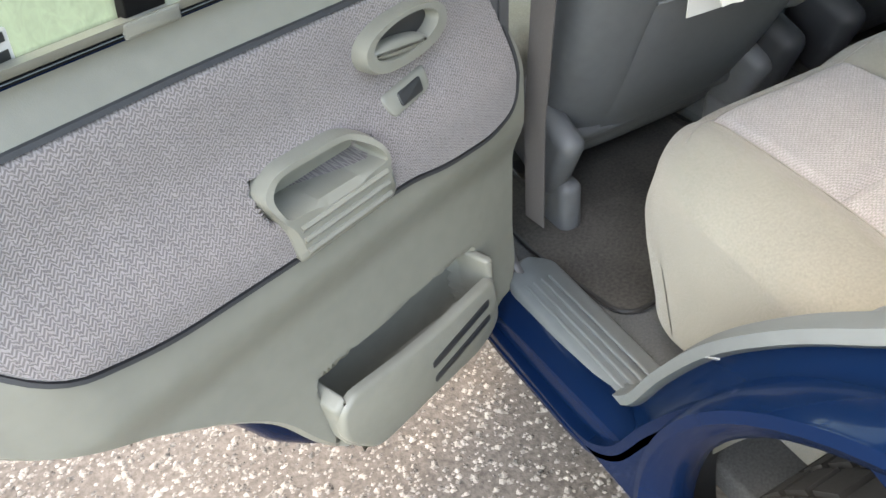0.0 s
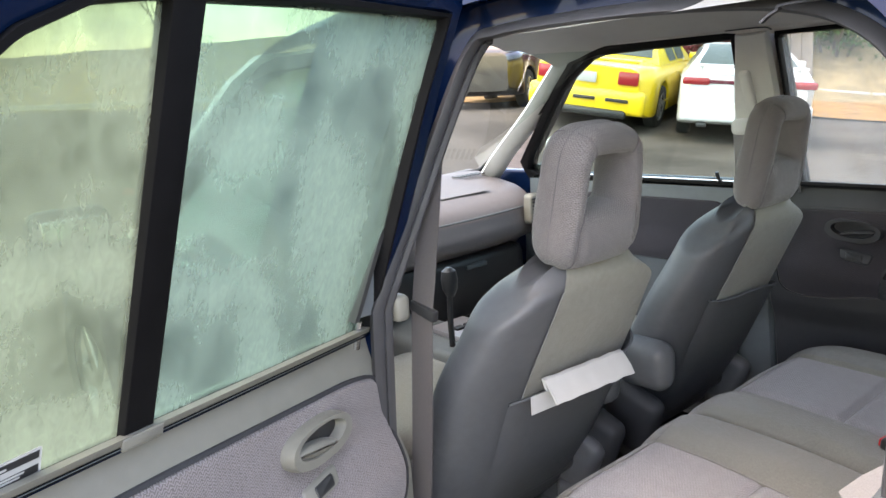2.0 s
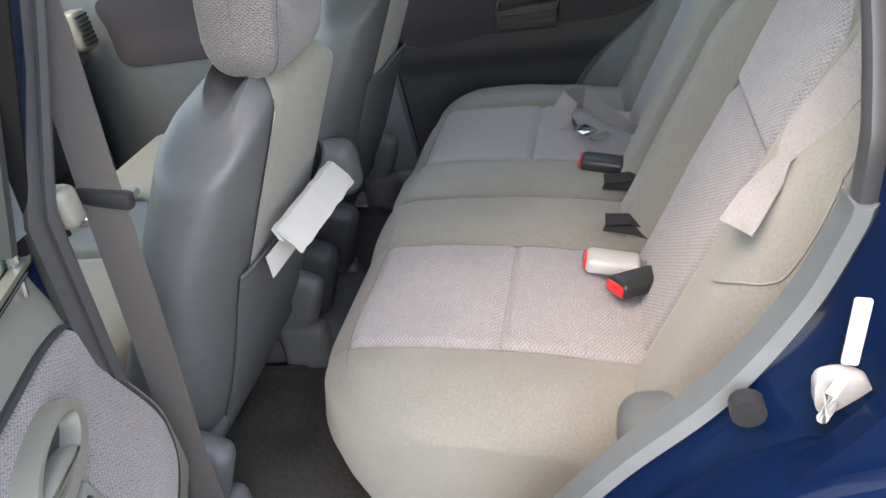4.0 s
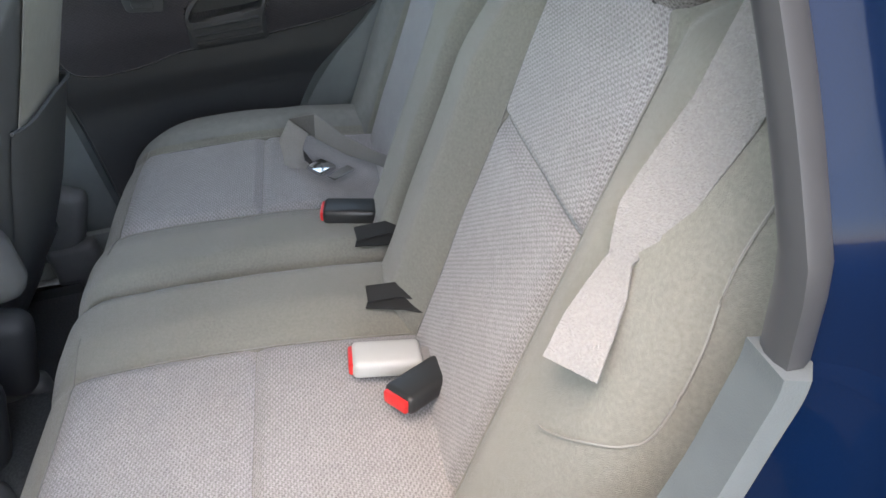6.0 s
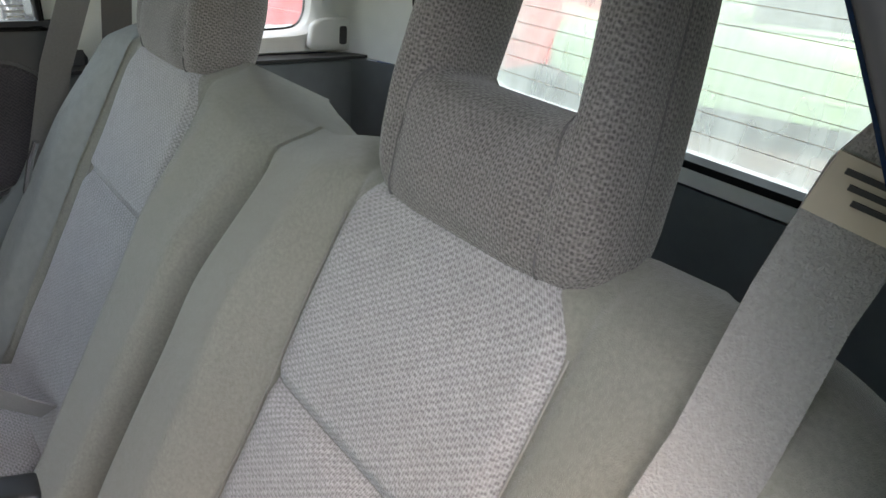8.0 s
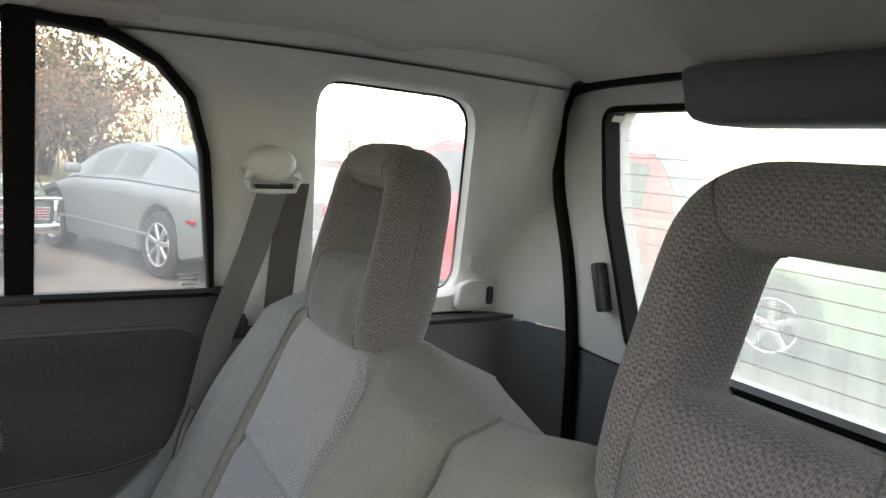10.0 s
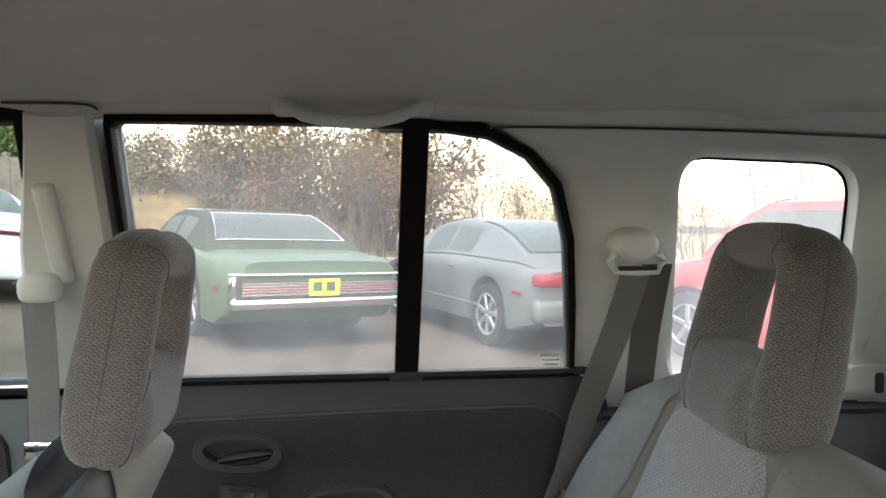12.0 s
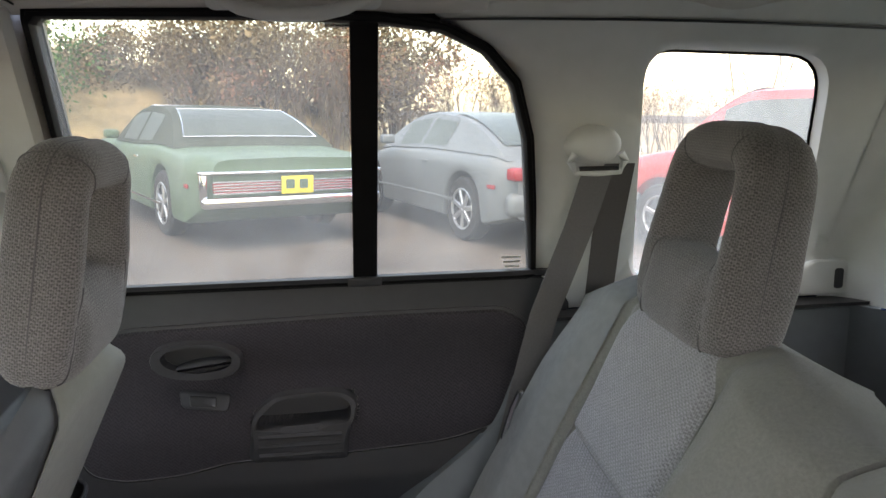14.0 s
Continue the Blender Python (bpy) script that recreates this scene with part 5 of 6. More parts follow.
def shoulder_belt(s, name_label, hang, low, webbing):
    """A rear shoulder belt on its guide ring."""
    t = thing("seat_belt", name_label, "seat belt", "rear seat belts")
    ring = Vector((s * 0.592, -0.774, 1.338))
    part("guide_cover", loft([[ring + Vector((-s * d, r * math.cos(a) * 1.15, r * math.sin(a) * 0.85 + 0.012)) for a in lin(0, 2 * math.pi, 24)[:-1]] for d, r in ((-0.03, 0.036), (0.004, 0.034), (0.016, 0.026), (0.020, 0.012))]), M_LIGHT, t, "pale round guide cover", smooth=70)
    part("guide_ring", tube([ring + Vector((-s * 0.014, y, z)) for y, z in ((0.035, 0.0), (0.042, -0.012), (0.034, -0.026), (0.0, -0.028), (-0.034, -0.026), (-0.042, -0.012), (-0.035, 0.0))], 0.0065, 8), M_LIGHT, t)
    part("guide_slot", tube([ring + Vector((-s * 0.018, y, -0.022)) for y in (0.03, -0.03)], 0.004, 6), M_BLACK, t)
    part("webbing", ribbon(hang[0], hang[1], hang[2], 0.0016), webbing, t, "grey belt webbing", smooth=60)
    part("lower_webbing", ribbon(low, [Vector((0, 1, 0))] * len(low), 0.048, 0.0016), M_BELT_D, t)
    return t


# left belt: hangs over the seat edge, twisted near its end
X3 = Vector
hang_l = [X3(p) for p in ((-0.600, -0.775, 1.325), (-0.578, -0.795, 1.300), (-0.553, -0.802, 1.262), (-0.541, -0.790, 1.200), (-0.541, -0.755, 1.130), (-0.539, -0.722, 1.082), (-0.540, -0.707, 1.060), (-0.539, -0.696, 1.044), (-0.540, -0.690, 1.034), (-0.548, -0.678, 1.018), (-0.560, -0.660, 0.999), (-0.574, -0.641, 0.976))]
sides_l = [X3((0.5, 0.8, 0))] + [X3((0.86, 0.48, 0.1))] * 5 + [X3((0.80, 0.50, 0.3)), X3((0.55, 0.35, 0.75)), X3((0.75, 0.5, -0.45)), X3((0.80, 0.55, 0.0)), X3((0.85, 0.5, 0.15)), X3((0.85, 0.5, 0.15))]
belt_l = shoulder_belt(-1, "grey rear seat belt hanging twisted over seat edge", (hang_l, sides_l, [0.047, 0.047, 0.047, 0.047, 0.047, 0.047, 0.045, 0.026, 0.024, 0.032, 0.040, 0.044]), [X3((-0.60, -0.80, 1.32)), X3((-0.64, -0.81, 1.2)), X3((-0.68, -0.82, 1.0))], M_BELT)
part("belt_label", ribbon([X3((-0.5575, -0.7995, 1.269)), X3((-0.5485, -0.7985, 1.240))], X3((0.86, 0.48, 0.1)), 0.0465, 0.0034), M_LABEL, belt_l, "cream sewn label with printed bars")
for k in range(3):
    part("label_bar", ribbon([X3((-0.5572, -0.7970, 1.264 - 0.006 * k)), X3((-0.5565, -0.7969, 1.2615 - 0.006 * k))], X3((0.86, 0.48, 0.1)), 0.034 - 0.006 * k, 0.0012), M_BLACK, belt_l)
hang_r = [X3((0.578, -0.774, 1.312)), X3((0.600, -0.752, 1.22)), X3((0.628, -0.706, 1.076)), X3((0.640, -0.680, 0.96)), X3((0.640, -0.655, 0.86)), X3((0.64, -0.63, 0.76))]
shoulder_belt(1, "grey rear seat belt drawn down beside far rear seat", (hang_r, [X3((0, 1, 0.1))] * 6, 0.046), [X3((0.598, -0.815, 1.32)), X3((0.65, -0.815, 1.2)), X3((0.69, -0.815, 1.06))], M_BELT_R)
# loose lap belt with its bright tongue, looped on the far cushion
lap = thing("lap_belt", "loose grey lap belt with bright tongue on rear seat", "seat belt")
loop = [X3((0.205, -0.60, 0.715)), X3((0.235, -0.55, 0.735)), X3((0.275, -0.50, 0.752)), X3((0.325, -0.455, 0.775)), X3((0.355, -0.425, 0.768)), X3((0.350, -0.405, 0.742)), X3((0.315, -0.405, 0.722)), X3((0.285, -0.435, 0.718))]
part("webbing", ribbon(loop, [X3((0.7, 0.5, -0.4)), X3((0.7, 0.4, -0.5)), X3((0.6, 0.4, -0.6)), X3((0.4, 0.5, -0.7)), X3((0.3, 0.8, -0.3)), X3((0.4, 0.9, 0.2)), X3((0.7, 0.7, 0)), X3((0.7, 0.6, 0))], 0.048, 0.0018), M_BELT, lap, smooth=60)
part("tongue", rbox(0.045, 0.035, 0.010, 0.004, 2, at=(0.262, -0.452, 0.724), rot=Matrix.Rotation(0.6, 3, "Z")), M_CHROME, lap, "bright metal tongue")
part("tongue_blade", rbox(0.022, 0.045, 0.003, 0.001, 1, at=(0.235, -0.485, 0.720), rot=Matrix.Rotation(0.6, 3, "Z")), M_CHROME, lap)
# driver's belt on the left centre pillar
fb = thing("seat_belt", "dark grey front seat belt hanging down the pillar", "seat belt", "front seat belts")
part("webbing", ribbon([X3((-0.565, 0.045, 1.40)), X3((-0.62, 0.005, 1.27)), X3((-0.658, -0.002, 1.10)), X3((-0.66, 0.02, 0.90)), X3((-0.66, 0.045, 0.72)), X3((-0.655, 0.06, 0.50))], X3((0.15, -1, 0)), 0.047, 0.0018), M_BELT_D, fb, "grey belt webbing")
part("tongue", rbox(0.014, 0.062, 0.020, 0.004, 2, at=(-0.655, -0.004, 1.105), rot=Matrix.Rotation(0.2, 3, "X")), M_BLACK, fb, "black tongue")
part("pillar_guide", rbox(0.03, 0.045, 0.045, 0.010, 3, at=(-0.690, 0.025, 1.115)), M_TRIM, fb, "grey pillar guide")
part("guide_cover", rbox(0.03, 0.05, 0.07, 0.014, 3, at=(-0.585, 0.055, 1.39)), M_LIGHT, fb)
# passenger's belt on the right centre pillar
fb = thing("seat_belt", "grey front seat belt on the pale far pillar", "seat belt", "front seat belts")
part("webbing", ribbon([X3((0.600, 0.12, 1.28)), X3((0.645, 0.135, 1.15)), X3((0.675, 0.15, 1.0)), X3((0.68, 0.16, 0.75))], X3((0, 1, 0)), 0.046, 0.0018), M_BELT, fb)
part("height_slider", rbox(0.02, 0.030, 0.16, 0.008, 3, at=side_r(0.09, 1.375, 0.014), rot=Matrix.Rotation(-0.44, 3, "Y")), M_LIGHT, fb, "pale height slider")
part("guide_cover", rbox(0.04, 0.06, 0.045, 0.016, 3, at=(0.610, 0.12, 1.295)), M_LIGHT, fb)
part("tongue", rbox(0.014, 0.06, 0.030, 0.005, 2, at=(0.665, 0.145, 1.035)), M_CHROME, fb)

# ---------------------------------------------------------------- dashboard, console and front doors
dash = thing("dashboard", "pale grey moulded dashboard with round side vents", "dashboard")
prof = rounded([(0.955, 0.90), (0.935, 0.945), (0.955, 1.03), (1.02, 1.075), (1.30, 1.135), (1.38, 1.10), (1.38, 0.60), (1.10, 0.60), (1.05, 0.86)], [0.02, 0.03, 0.04, 0.05, 0.05, 0.02, 0.02, 0.05, 0.03], 6)
part("dash_top", loft([[Vector((x, y + 0.05 * (abs(x) / 0.68) ** 4, z)) for y, z in prof] for x in lin(-0.68, 0.68, 24)]), M_DASH, dash, "pale grey upper moulding", smooth=50)
part("dash_line", tube([Vector((x, 0.943 + 0.05 * (abs(x) / 0.68) ** 4, 1.012)) for x in lin(-0.66, 0.67, 24)], 0.004, 6), M_TRIM_D, dash)
part("glove_box", rbox(0.50, 0.08, 0.22, 0.03, 3, at=(0.36, 1.03, 0.76)), M_BLACK, dash, "dark glove box lid")
part("glove_latch", rbox(0.10, 0.02, 0.018, 0.006, 2, at=(0.36, 0.99, 0.835)), M_TRIM_D, dash)
part("lower_dash", rbox(1.30, 0.25, 0.34, 0.04, 2, at=(0, 1.14, 0.70)), M_BLACK, dash)
vent = part("side_vent", plate(rounded([(0.592, 0.945), (0.598, 1.058), (0.665, 1.055), (0.672, 0.945)], 0.02), lambda a, b, d: Vector((a, 0.965 - d, b)), 0.0, 0.035, 0.008), M_TRIM, dash, "grey air vent")
for k in range(7):
    part("vent_slat", rbox(0.054, 0.012, 0.006, 0.001, 1, at=(0.632, 0.930, 0.962 + 0.013 * k)), M_BLACK, vent)
for k in range(6):
    part("defrost_slot", rbox(0.012, 0.05, 0.004, 0.001, 1, at=(0.50 + 0.024 * k, 1.22, 1.124)), M_BLACK, dash)
part("top_lid", surf(lambda u, v: Vector((u, v, 1.0765 + (v - 1.02) * 0.214 + 0.003)), lin(0.16, 0.50, 10), lin(1.04, 1.20, 8)), M_DASH, dash)
console = thing("centre_console", "dark console with gear lever and bright switch panel", "console")
part("console_body", rbox(0.22, 0.85, 0.28, 0.03, 3, at=(0.0, 0.62, 0.58)), M_TRIM_D, console)
tray = part("switch_panel", rbox(0.15, 0.24, 0.02, 0.008, 2, at=(0.06, 0.70, 0.728)), M_RIM, console, "silver switch panel")
for k in range(6):
    part("switch", rbox(0.035, 0.028, 0.010, 0.003, 2, at=(0.035 + 0.045 * (k % 2), 0.625 + 0.05 * (k // 2), 0.740)), M_BLACK, tray)
lever = part("gear_lever", tube([X3((-0.05, 0.66, 0.70)), X3((-0.05, 0.66, 0.80)), X3((-0.05, 0.655, 0.89))], 0.009, 10), M_BLACK, console, "black gear lever")
part("lever_knob", loft([[X3((-0.05 + r * math.cos(t), 0.652 + r * math.sin(t), z)) for t in lin(0, 2 * math.pi, 16)[:-1]] for r, z in ((0.012, 0.875), (0.022, 0.895), (0.025, 0.925), (0.021, 0.95), (0.008, 0.96))]), M_BLACK, lever, "black knob")
wheelst = thing("steering_wheel", "dark grey steering wheel before the driver seat", "steering wheel")
mw = Matrix.Translation((-0.335, 0.83, 1.0)) @ Matrix.Rotation(radians(62), 4, "X")
part("rim", tube([mw @ X3((0.185 * math.cos(t), 0.185 * math.sin(t), 0)) for t in lin(0, 2 * math.pi, 48)], 0.015, 10), M_TRIM_D, wheelst)
part("hub", rbox(0.16, 0.13, 0.05, 0.02, 3, at=mw @ X3((0, 0, -0.02)), rot=mw.to_3x3()), M_TRIM_D, wheelst)
part("column", tube([mw @ X3((0, 0, -0.03)), mw @ X3((0, 0, -0.30))], 0.035, 12), M_BLACK, wheelst)
for a in (0.2, 2.94, 4.71):
    part("spoke", tube([mw @ X3((0.05 * math.cos(a), 0.05 * math.sin(a), -0.015)), mw @ X3((0.18 * math.cos(a), 0.18 * math.sin(a), 0))], 0.012, 8), M_TRIM_D, wheelst)
FD = [(0.18, 1.12), (0.18, 0.34), (1.40, 0.34), (1.40, 1.12)]
for s, fn in ((1, side_r), (-1, side_l)):
    fd = part("front_door", plate(rounded(FD, 0.03), fn, -0.085, -0.03, 0.01), M_BLUE, car, "dark blue front door")
    fp = densify(rounded([(0.185, 1.118), (0.19, 0.46), (1.08, 0.46), (1.05, 1.118)], 0.02), 0.03)
    part("trim_panel", dome(fp, (0.6, 0.85), fn, lambda a, b: 0.006 + 0.03 * smoothstep(0.98, 0.88, b), 14, -0.03, 0.01, 1.0), M_TRIM_D, fd)
    fi = densify(rounded([(0.225, 1.06), (0.215, 0.86), (0.9, 0.86), (0.95, 1.06)], 0.05), 0.03)
    # Front door cloth uses the same colour with shade built in.
    part("cloth_insert", dome(fi, (0.56, 0.96), fn, lambda a, b: 0.012 + 0.03 * smoothstep(0.98, 0.88, b), 8, 0.0, 0.005, 1.0), M_DOORSHADE, fd)
    part("window_frame", ringplate(offset(FRONT_WINDOW, 0.03), FRONT_WINDOW, fn, -0.05, 0.006, c=(0.42, 1.32), bev=0.004), M_RUBBER, fd, "black front window frame")
    part("front_window", plate(FRONT_WINDOW, fn, -0.02, -0.016), M_GLASS, fd, "clear front window", smooth=0).visible_shadow = False
    part("belt_bead", sweep([(0.16, 1.124), (0.93, 1.124)], [(0.008, -0.003), (0.013, 0.0), (0.008, 0.003)], fn), M_CHROME, fd)
    part("lock_pin", tube([fn(0.258, 1.11, -0.002), fn(0.258, 1.15, -0.002)], 0.006), M_BLACK, fd)
    mir = part("door_mirror", rbox(0.20, 0.10, 0.155, 0.04, 4, at=(s * 0.93, 1.03, 1.17)), M_WHITEPAINT if s > 0 else M_BLUE, fd, "door mirror housing", smooth=60)
    part("mirror_glass", rbox(0.15, 0.006, 0.11, 0.02, 2, at=(s * 0.93, 0.976, 1.17)), M_CHROME, mir)
    part("mirror_arm", rbox(0.12, 0.05, 0.04, 0.01, 2, at=(s * 0.80, 1.02, 1.13)), M_BLACK, mir)
    # windscreen post
    part("screen_post", loft([[Vector((s * (x + dx), y + dy, z)) for dx, dy in ((0, -0.03), (-0.05, -0.02), (-0.065, 0.03), (-0.03, 0.07), (0.02, 0.06), (0.03, 0.0))] for x, y, z in ((0.72, 1.25, 1.08), (0.69, 1.13, 1.18), (0.645, 0.89, 1.36), (0.585, 0.69, 1.515), (0.55, 0.60, 1.565))]), M_LIGHT, car, "pale windscreen post trim", smooth=60)
screen = lambda u, v: Vector((u * (0.70 - 0.15 * v), 1.36 - 0.74 * v - 0.06 * u * u, 1.12 + 0.42 * v))
part("windscreen", surf(screen, lin(-1, 1, 16), lin(0, 1, 8)), M_GLASS, car, "windscreen", smooth=60).visible_shadow = False
part("windscreen_band", tube([screen(u, 0.0) for u in lin(-1, 1, 16)] + [screen(1, v) for v in lin(0, 1, 8)], 0.010, 6), M_RUBBER, car)
part("bonnet", surf(lambda u, v: Vector((u * 0.72, 1.36 + 0.85 * v, 1.09 - 0.10 * v - 0.04 * u * u)), lin(-1, 1, 16), lin(0, 1, 10)), M_BLUE, car, "dark blue bonnet")
part("nose", rbox(1.5, 0.75, 0.55, 0.10, 3, at=(0, 1.85, 0.66)), M_BLUE, car)
part("right_flank", plate([(-0.80, 0.27), (-0.80, 1.1), (-1.44, 1.1), (-1.44, 0.45), (-1.25, 0.45)], side_r, -0.09, -0.05), M_BLUE, car)


# ---------------------------------------------------------------- outside: ground, parked cars, planting
# the car park slopes against the car's floor
def gz(x, y):
    """The car park falls gently, and rises more steeply ahead of the car."""
    rise = max(0.0, min(y, 8.0) - 0.6)
    return 0.0635 - 0.0055 * x + 0.0364 * y + 0.0125 * rise * rise


def slope_at(x, y):
    dy = gz(x, y + 0.5) - gz(x, y - 0.5)
    return Vector((0, 0, 1)).rotation_difference(Vector((0.0055, -dy, 1))).to_matrix().to_4x4()


steps = [-400, -60] + lin(-20, 20, 41) + [60, 400]
bm = surf(lambda u, v: Vector((u, v, gz(u, v))), [-400, -30, 0, 30, 400], steps)
tagged(link("ground", bm, M_ASPHALT), "grey weathered asphalt car park with pale chippings", "ground", kind="structure")
# pale chippings set in the asphalt beside the open door
rng = random.Random(5)
verts, faces = [], []
for k in range(30000):
    x, y = rng.uniform(-2.6, -0.55), rng.uniform(-0.7, 1.6)
    r = rng.choice((0.003, 0.004, 0.005, 0.006, 0.009)) * rng.uniform(0.7, 1.2)
    a, n0 = rng.uniform(0, 6.28), len(verts)
    for j in range(5):
        t = a + j * 1.2566 + rng.uniform(-0.3, 0.3)
        verts.append((x + r * math.cos(t), y + r * math.sin(t) * rng.uniform(0.6, 1), 0.0005))
    verts.append((x, y, r * rng.uniform(0.35, 0.7)))
    verts[n0:] = [(p, q, w + gz(p, q)) for p, q, w in verts[n0:]]
    faces += [(n0 + j, n0 + (j + 1) % 5, n0 + 5) for j in range(5)]
me = bpy.data.meshes.new("chippings")
me.from_pydata(verts, [], faces)
me.materials.append(M_CHIP)
tagged(new("chippings", me), "pale stone chippings in the asphalt", "chippings", kind="stuff")


def parked_car(label, at, heading, L, W, H, wb, over, paint, shoulder, cabin, hwr=0.74, roof=None, rim_spokes=5, r=0.33, bumper=None):
    """A parked car; its own x runs from the rear (0) to the nose (L), over is the rear overhang.
    shoulder: (x, height) along the body; cabin: rear glass foot and head, windscreen head and foot along x."""
    c = thing("parked_car", label, "car", "parked cars")
    c.matrix_world = Matrix.Translation((at[0], at[1], gz(*at))) @ slope_at(*at) @ Matrix.Rotation(radians(heading), 4, "Z") @ Matrix.Translation((-over, 0, 0))
    hw = W / 2
    wheels = (over, over + wb)

    def sh(x):
        for (x0, z0), (x1, z1) in zip(shoulder, shoulder[1:]):
            if x <= x1:
                t = (x - x0) / (x1 - x0)
                return z0 + (z1 - z0) * t * t * (3 - 2 * t)
        return shoulder[-1][1]

    def half(x):
        e = min(x, L - x)
        return hw * (1 - 0.16 * (1 - smoothstep(0, 0.55, e)) ** 2)

    def low(x):
        z = 0.22 + (0.20 if bumper == "chrome" else 0.10) * (1 - smoothstep(0, 0.5, min(x, L - x)))
        for w in wheels:
            d = abs(x - w)
            if d < r + 0.05:
                z = max(z, r + math.sqrt((r + 0.05) ** 2 - d * d))
        return z

    rings = []
    for x in lin(0, L, 110):
        h, z0, z1 = half(x), low(x), sh(x)
        zb = min(z0, z1 - 0.10)
        side = [(h * 0.93, zb), (h * 0.985, zb + 0.02), (h, zb + 0.06), (h * 1.0, z1 - 0.16 if z1 - 0.16 > zb + 0.07 else zb + 0.075), (h * 0.985, z1 - 0.06), (h * 0.93, z1 - 0.012), (h * 0.80, z1 + 0.008), (0, z1 + 0.02)]
        rings.append([Vector((x, y, z)) for y, z in side] + [Vector((x, -y, z)) for y, z in reversed(side[:-1])])
    part("body", loft(rings), paint, c, smooth=40)
    part("underbody", rbox(L * 0.76, W * 0.80, 0.30, 0.05, 2, at=(L / 2, 0, 0.40)), M_BLACK, c)
    a0, a1, b1_, b0 = cabin

    def top(x):
        z = sh(x)
        if x < a1:
            t = max(0, (x - a0) / (a1 - a0))
            f = math.sin(t * math.pi / 2) ** 0.9
        elif x > b1_:
            t = max(0, (b0 - x) / (b0 - b1_))
            f = math.sin(t * math.pi / 2) ** 0.9
        else:
            f = 1.0
        return z + (H - 0.0 - z) * f + (0.02 * math.sin(math.pi * (x - a1) / (b1_ - a1)) if a1 < x < b1_ else 0)

    def cab(x, f, d=0.0):
        # f: 0 at the shoulder, 1 at the edge of the roof
        z0, z1 = sh(x), top(x)
        g = max(0.0, (z1 - z0) / max(0.05, H - z0))
        y = half(x) * (0.93 - (0.93 - hwr) * f * g)
        return y + d, z0 + (z1 - z0) * (0.96 * f)
    rings = []
    for x in lin(a0, b0, 60):
        s_ = [cab(x, f) for f in (0.0, 0.25, 0.5, 0.75, 0.93, 1.0)]
        t_ = [(s_[-1][0] * 0.9, top(x)), (0, top(x) + 0.012)]
        side = s_ + t_
        rings.append([Vector((x, y, z)) for y, z in side] + [Vector((x, -y, z)) for y, z in reversed(side[:-1])])
    part("cabin", loft(rings), roof or paint, c, "roof and pillars", smooth=40)

    def slope(x, y, d):
        return Vector((x, y, top(x) + 0.013 - 0.010 * (y / hw) ** 2 + d))
    for nm, u0, u1, lab in (("rear_window", a0 + 0.12 * (a1 - a0), a1 - (0.26 if bumper == "chrome" else 0.06) * (a1 - a0), "dark rear window"), ("windscreen", b1_ + 0.05 * (b0 - b1_), b0 - 0.10 * (b0 - b1_), "dark windscreen")):
        pane = part(nm, surf(lambda v, u: slope(u, v * (cab(u, 1.0)[0] * 0.88), 0.006), lin(-1, 1, 14), lin(u0, u1, 14)), M_CARGLASS, c, lab, smooth=60)
        if bumper == "chrome":
            edge = [(-1, u) for u in lin(u0, u1, 10)] + [(v, u1) for v in lin(-1, 1, 10)[1:]] + [(1, u) for u in lin(u1, u0, 10)[1:]] + [(v, u0) for v in lin(1, -1, 10)[1:]]
            part("window_trim", tube([slope(u, v * (cab(u, 1.0)[0] * 0.88), 0.008) for v, u in edge], 0.007, 6), M_CHROME, pane, "bright window surround")
    mid = (a1 + b1_) / 2
    for s in (1, -1):
        for u0, u1 in ((a1 - 0.25 * (a1 - a0), mid - 0.04), (mid + 0.04, b1_ + 0.42 * (b0 - b1_))):
            part("side_window", surf(lambda u, f: Vector((u, s * (cab(u, f)[0] + 0.006), cab(u, f)[1])), lin(u0, u1, 16), lin(0.10, 0.86, 6)), M_CARGLASS, c, "dark side window", smooth=60)
        for k, w in enumerate(wheels):
            y = s * (hw - 0.115)
            bm = loft([[Vector((w + r * b * math.cos(t), y + 0.20 * a, r + r * b * math.sin(t))) for a, b in ((-0.5, 0.6), (-0.5, 0.93), (-0.35, 1.0), (0.35, 1.0), (0.5, 0.93), (0.5, 0.64))] for t in lin(0, 2 * math.pi, 36)], closed=False, cap=False)
            tyre = part("wheel", bm, M_TYRE, c, "black tyre")
            bm = loft([[Vector((w + r * b * math.cos(t), y + s * 0.20 * a, r + r * b * math.sin(t))) for a, b in ((0.46, 0.68), (0.42, 0.62), (0.20, 0.58), (0.12, 0.02))] for t in lin(0, 2 * math.pi, 32)], closed=False, cap=False)
            part("rim", bm, M_BLACK, tyre)
            bm = bmesh.new()
            for q in range(rim_spokes):
                t = 2 * math.pi * q / rim_spokes + 0.3
                rbox(r * 0.60, 0.03, r * 0.15, 0.008, 1, at=(w + r * 0.33 * math.cos(t), y + s * 0.078, r + r * 0.33 * math.sin(t)), rot=Matrix.Rotation(-t, 3, "Y"), bm=bm)
            tube([Vector((w + r * 0.64 * math.cos(t), y + s * 0.088, r + r * 0.64 * math.sin(t))) for t in lin(0, 2 * math.pi, 32)], r * 0.045, 6, bm=bm)
            part("spokes", bm, M_RIM, tyre, "alloy spokes")
        part("door_mirror", rbox(0.12, 0.17, 0.11, 0.035, 3, at=(b0 - 0.42, s * (hw + 0.07), sh(b0 - 0.4) + 0.09)), paint, c)
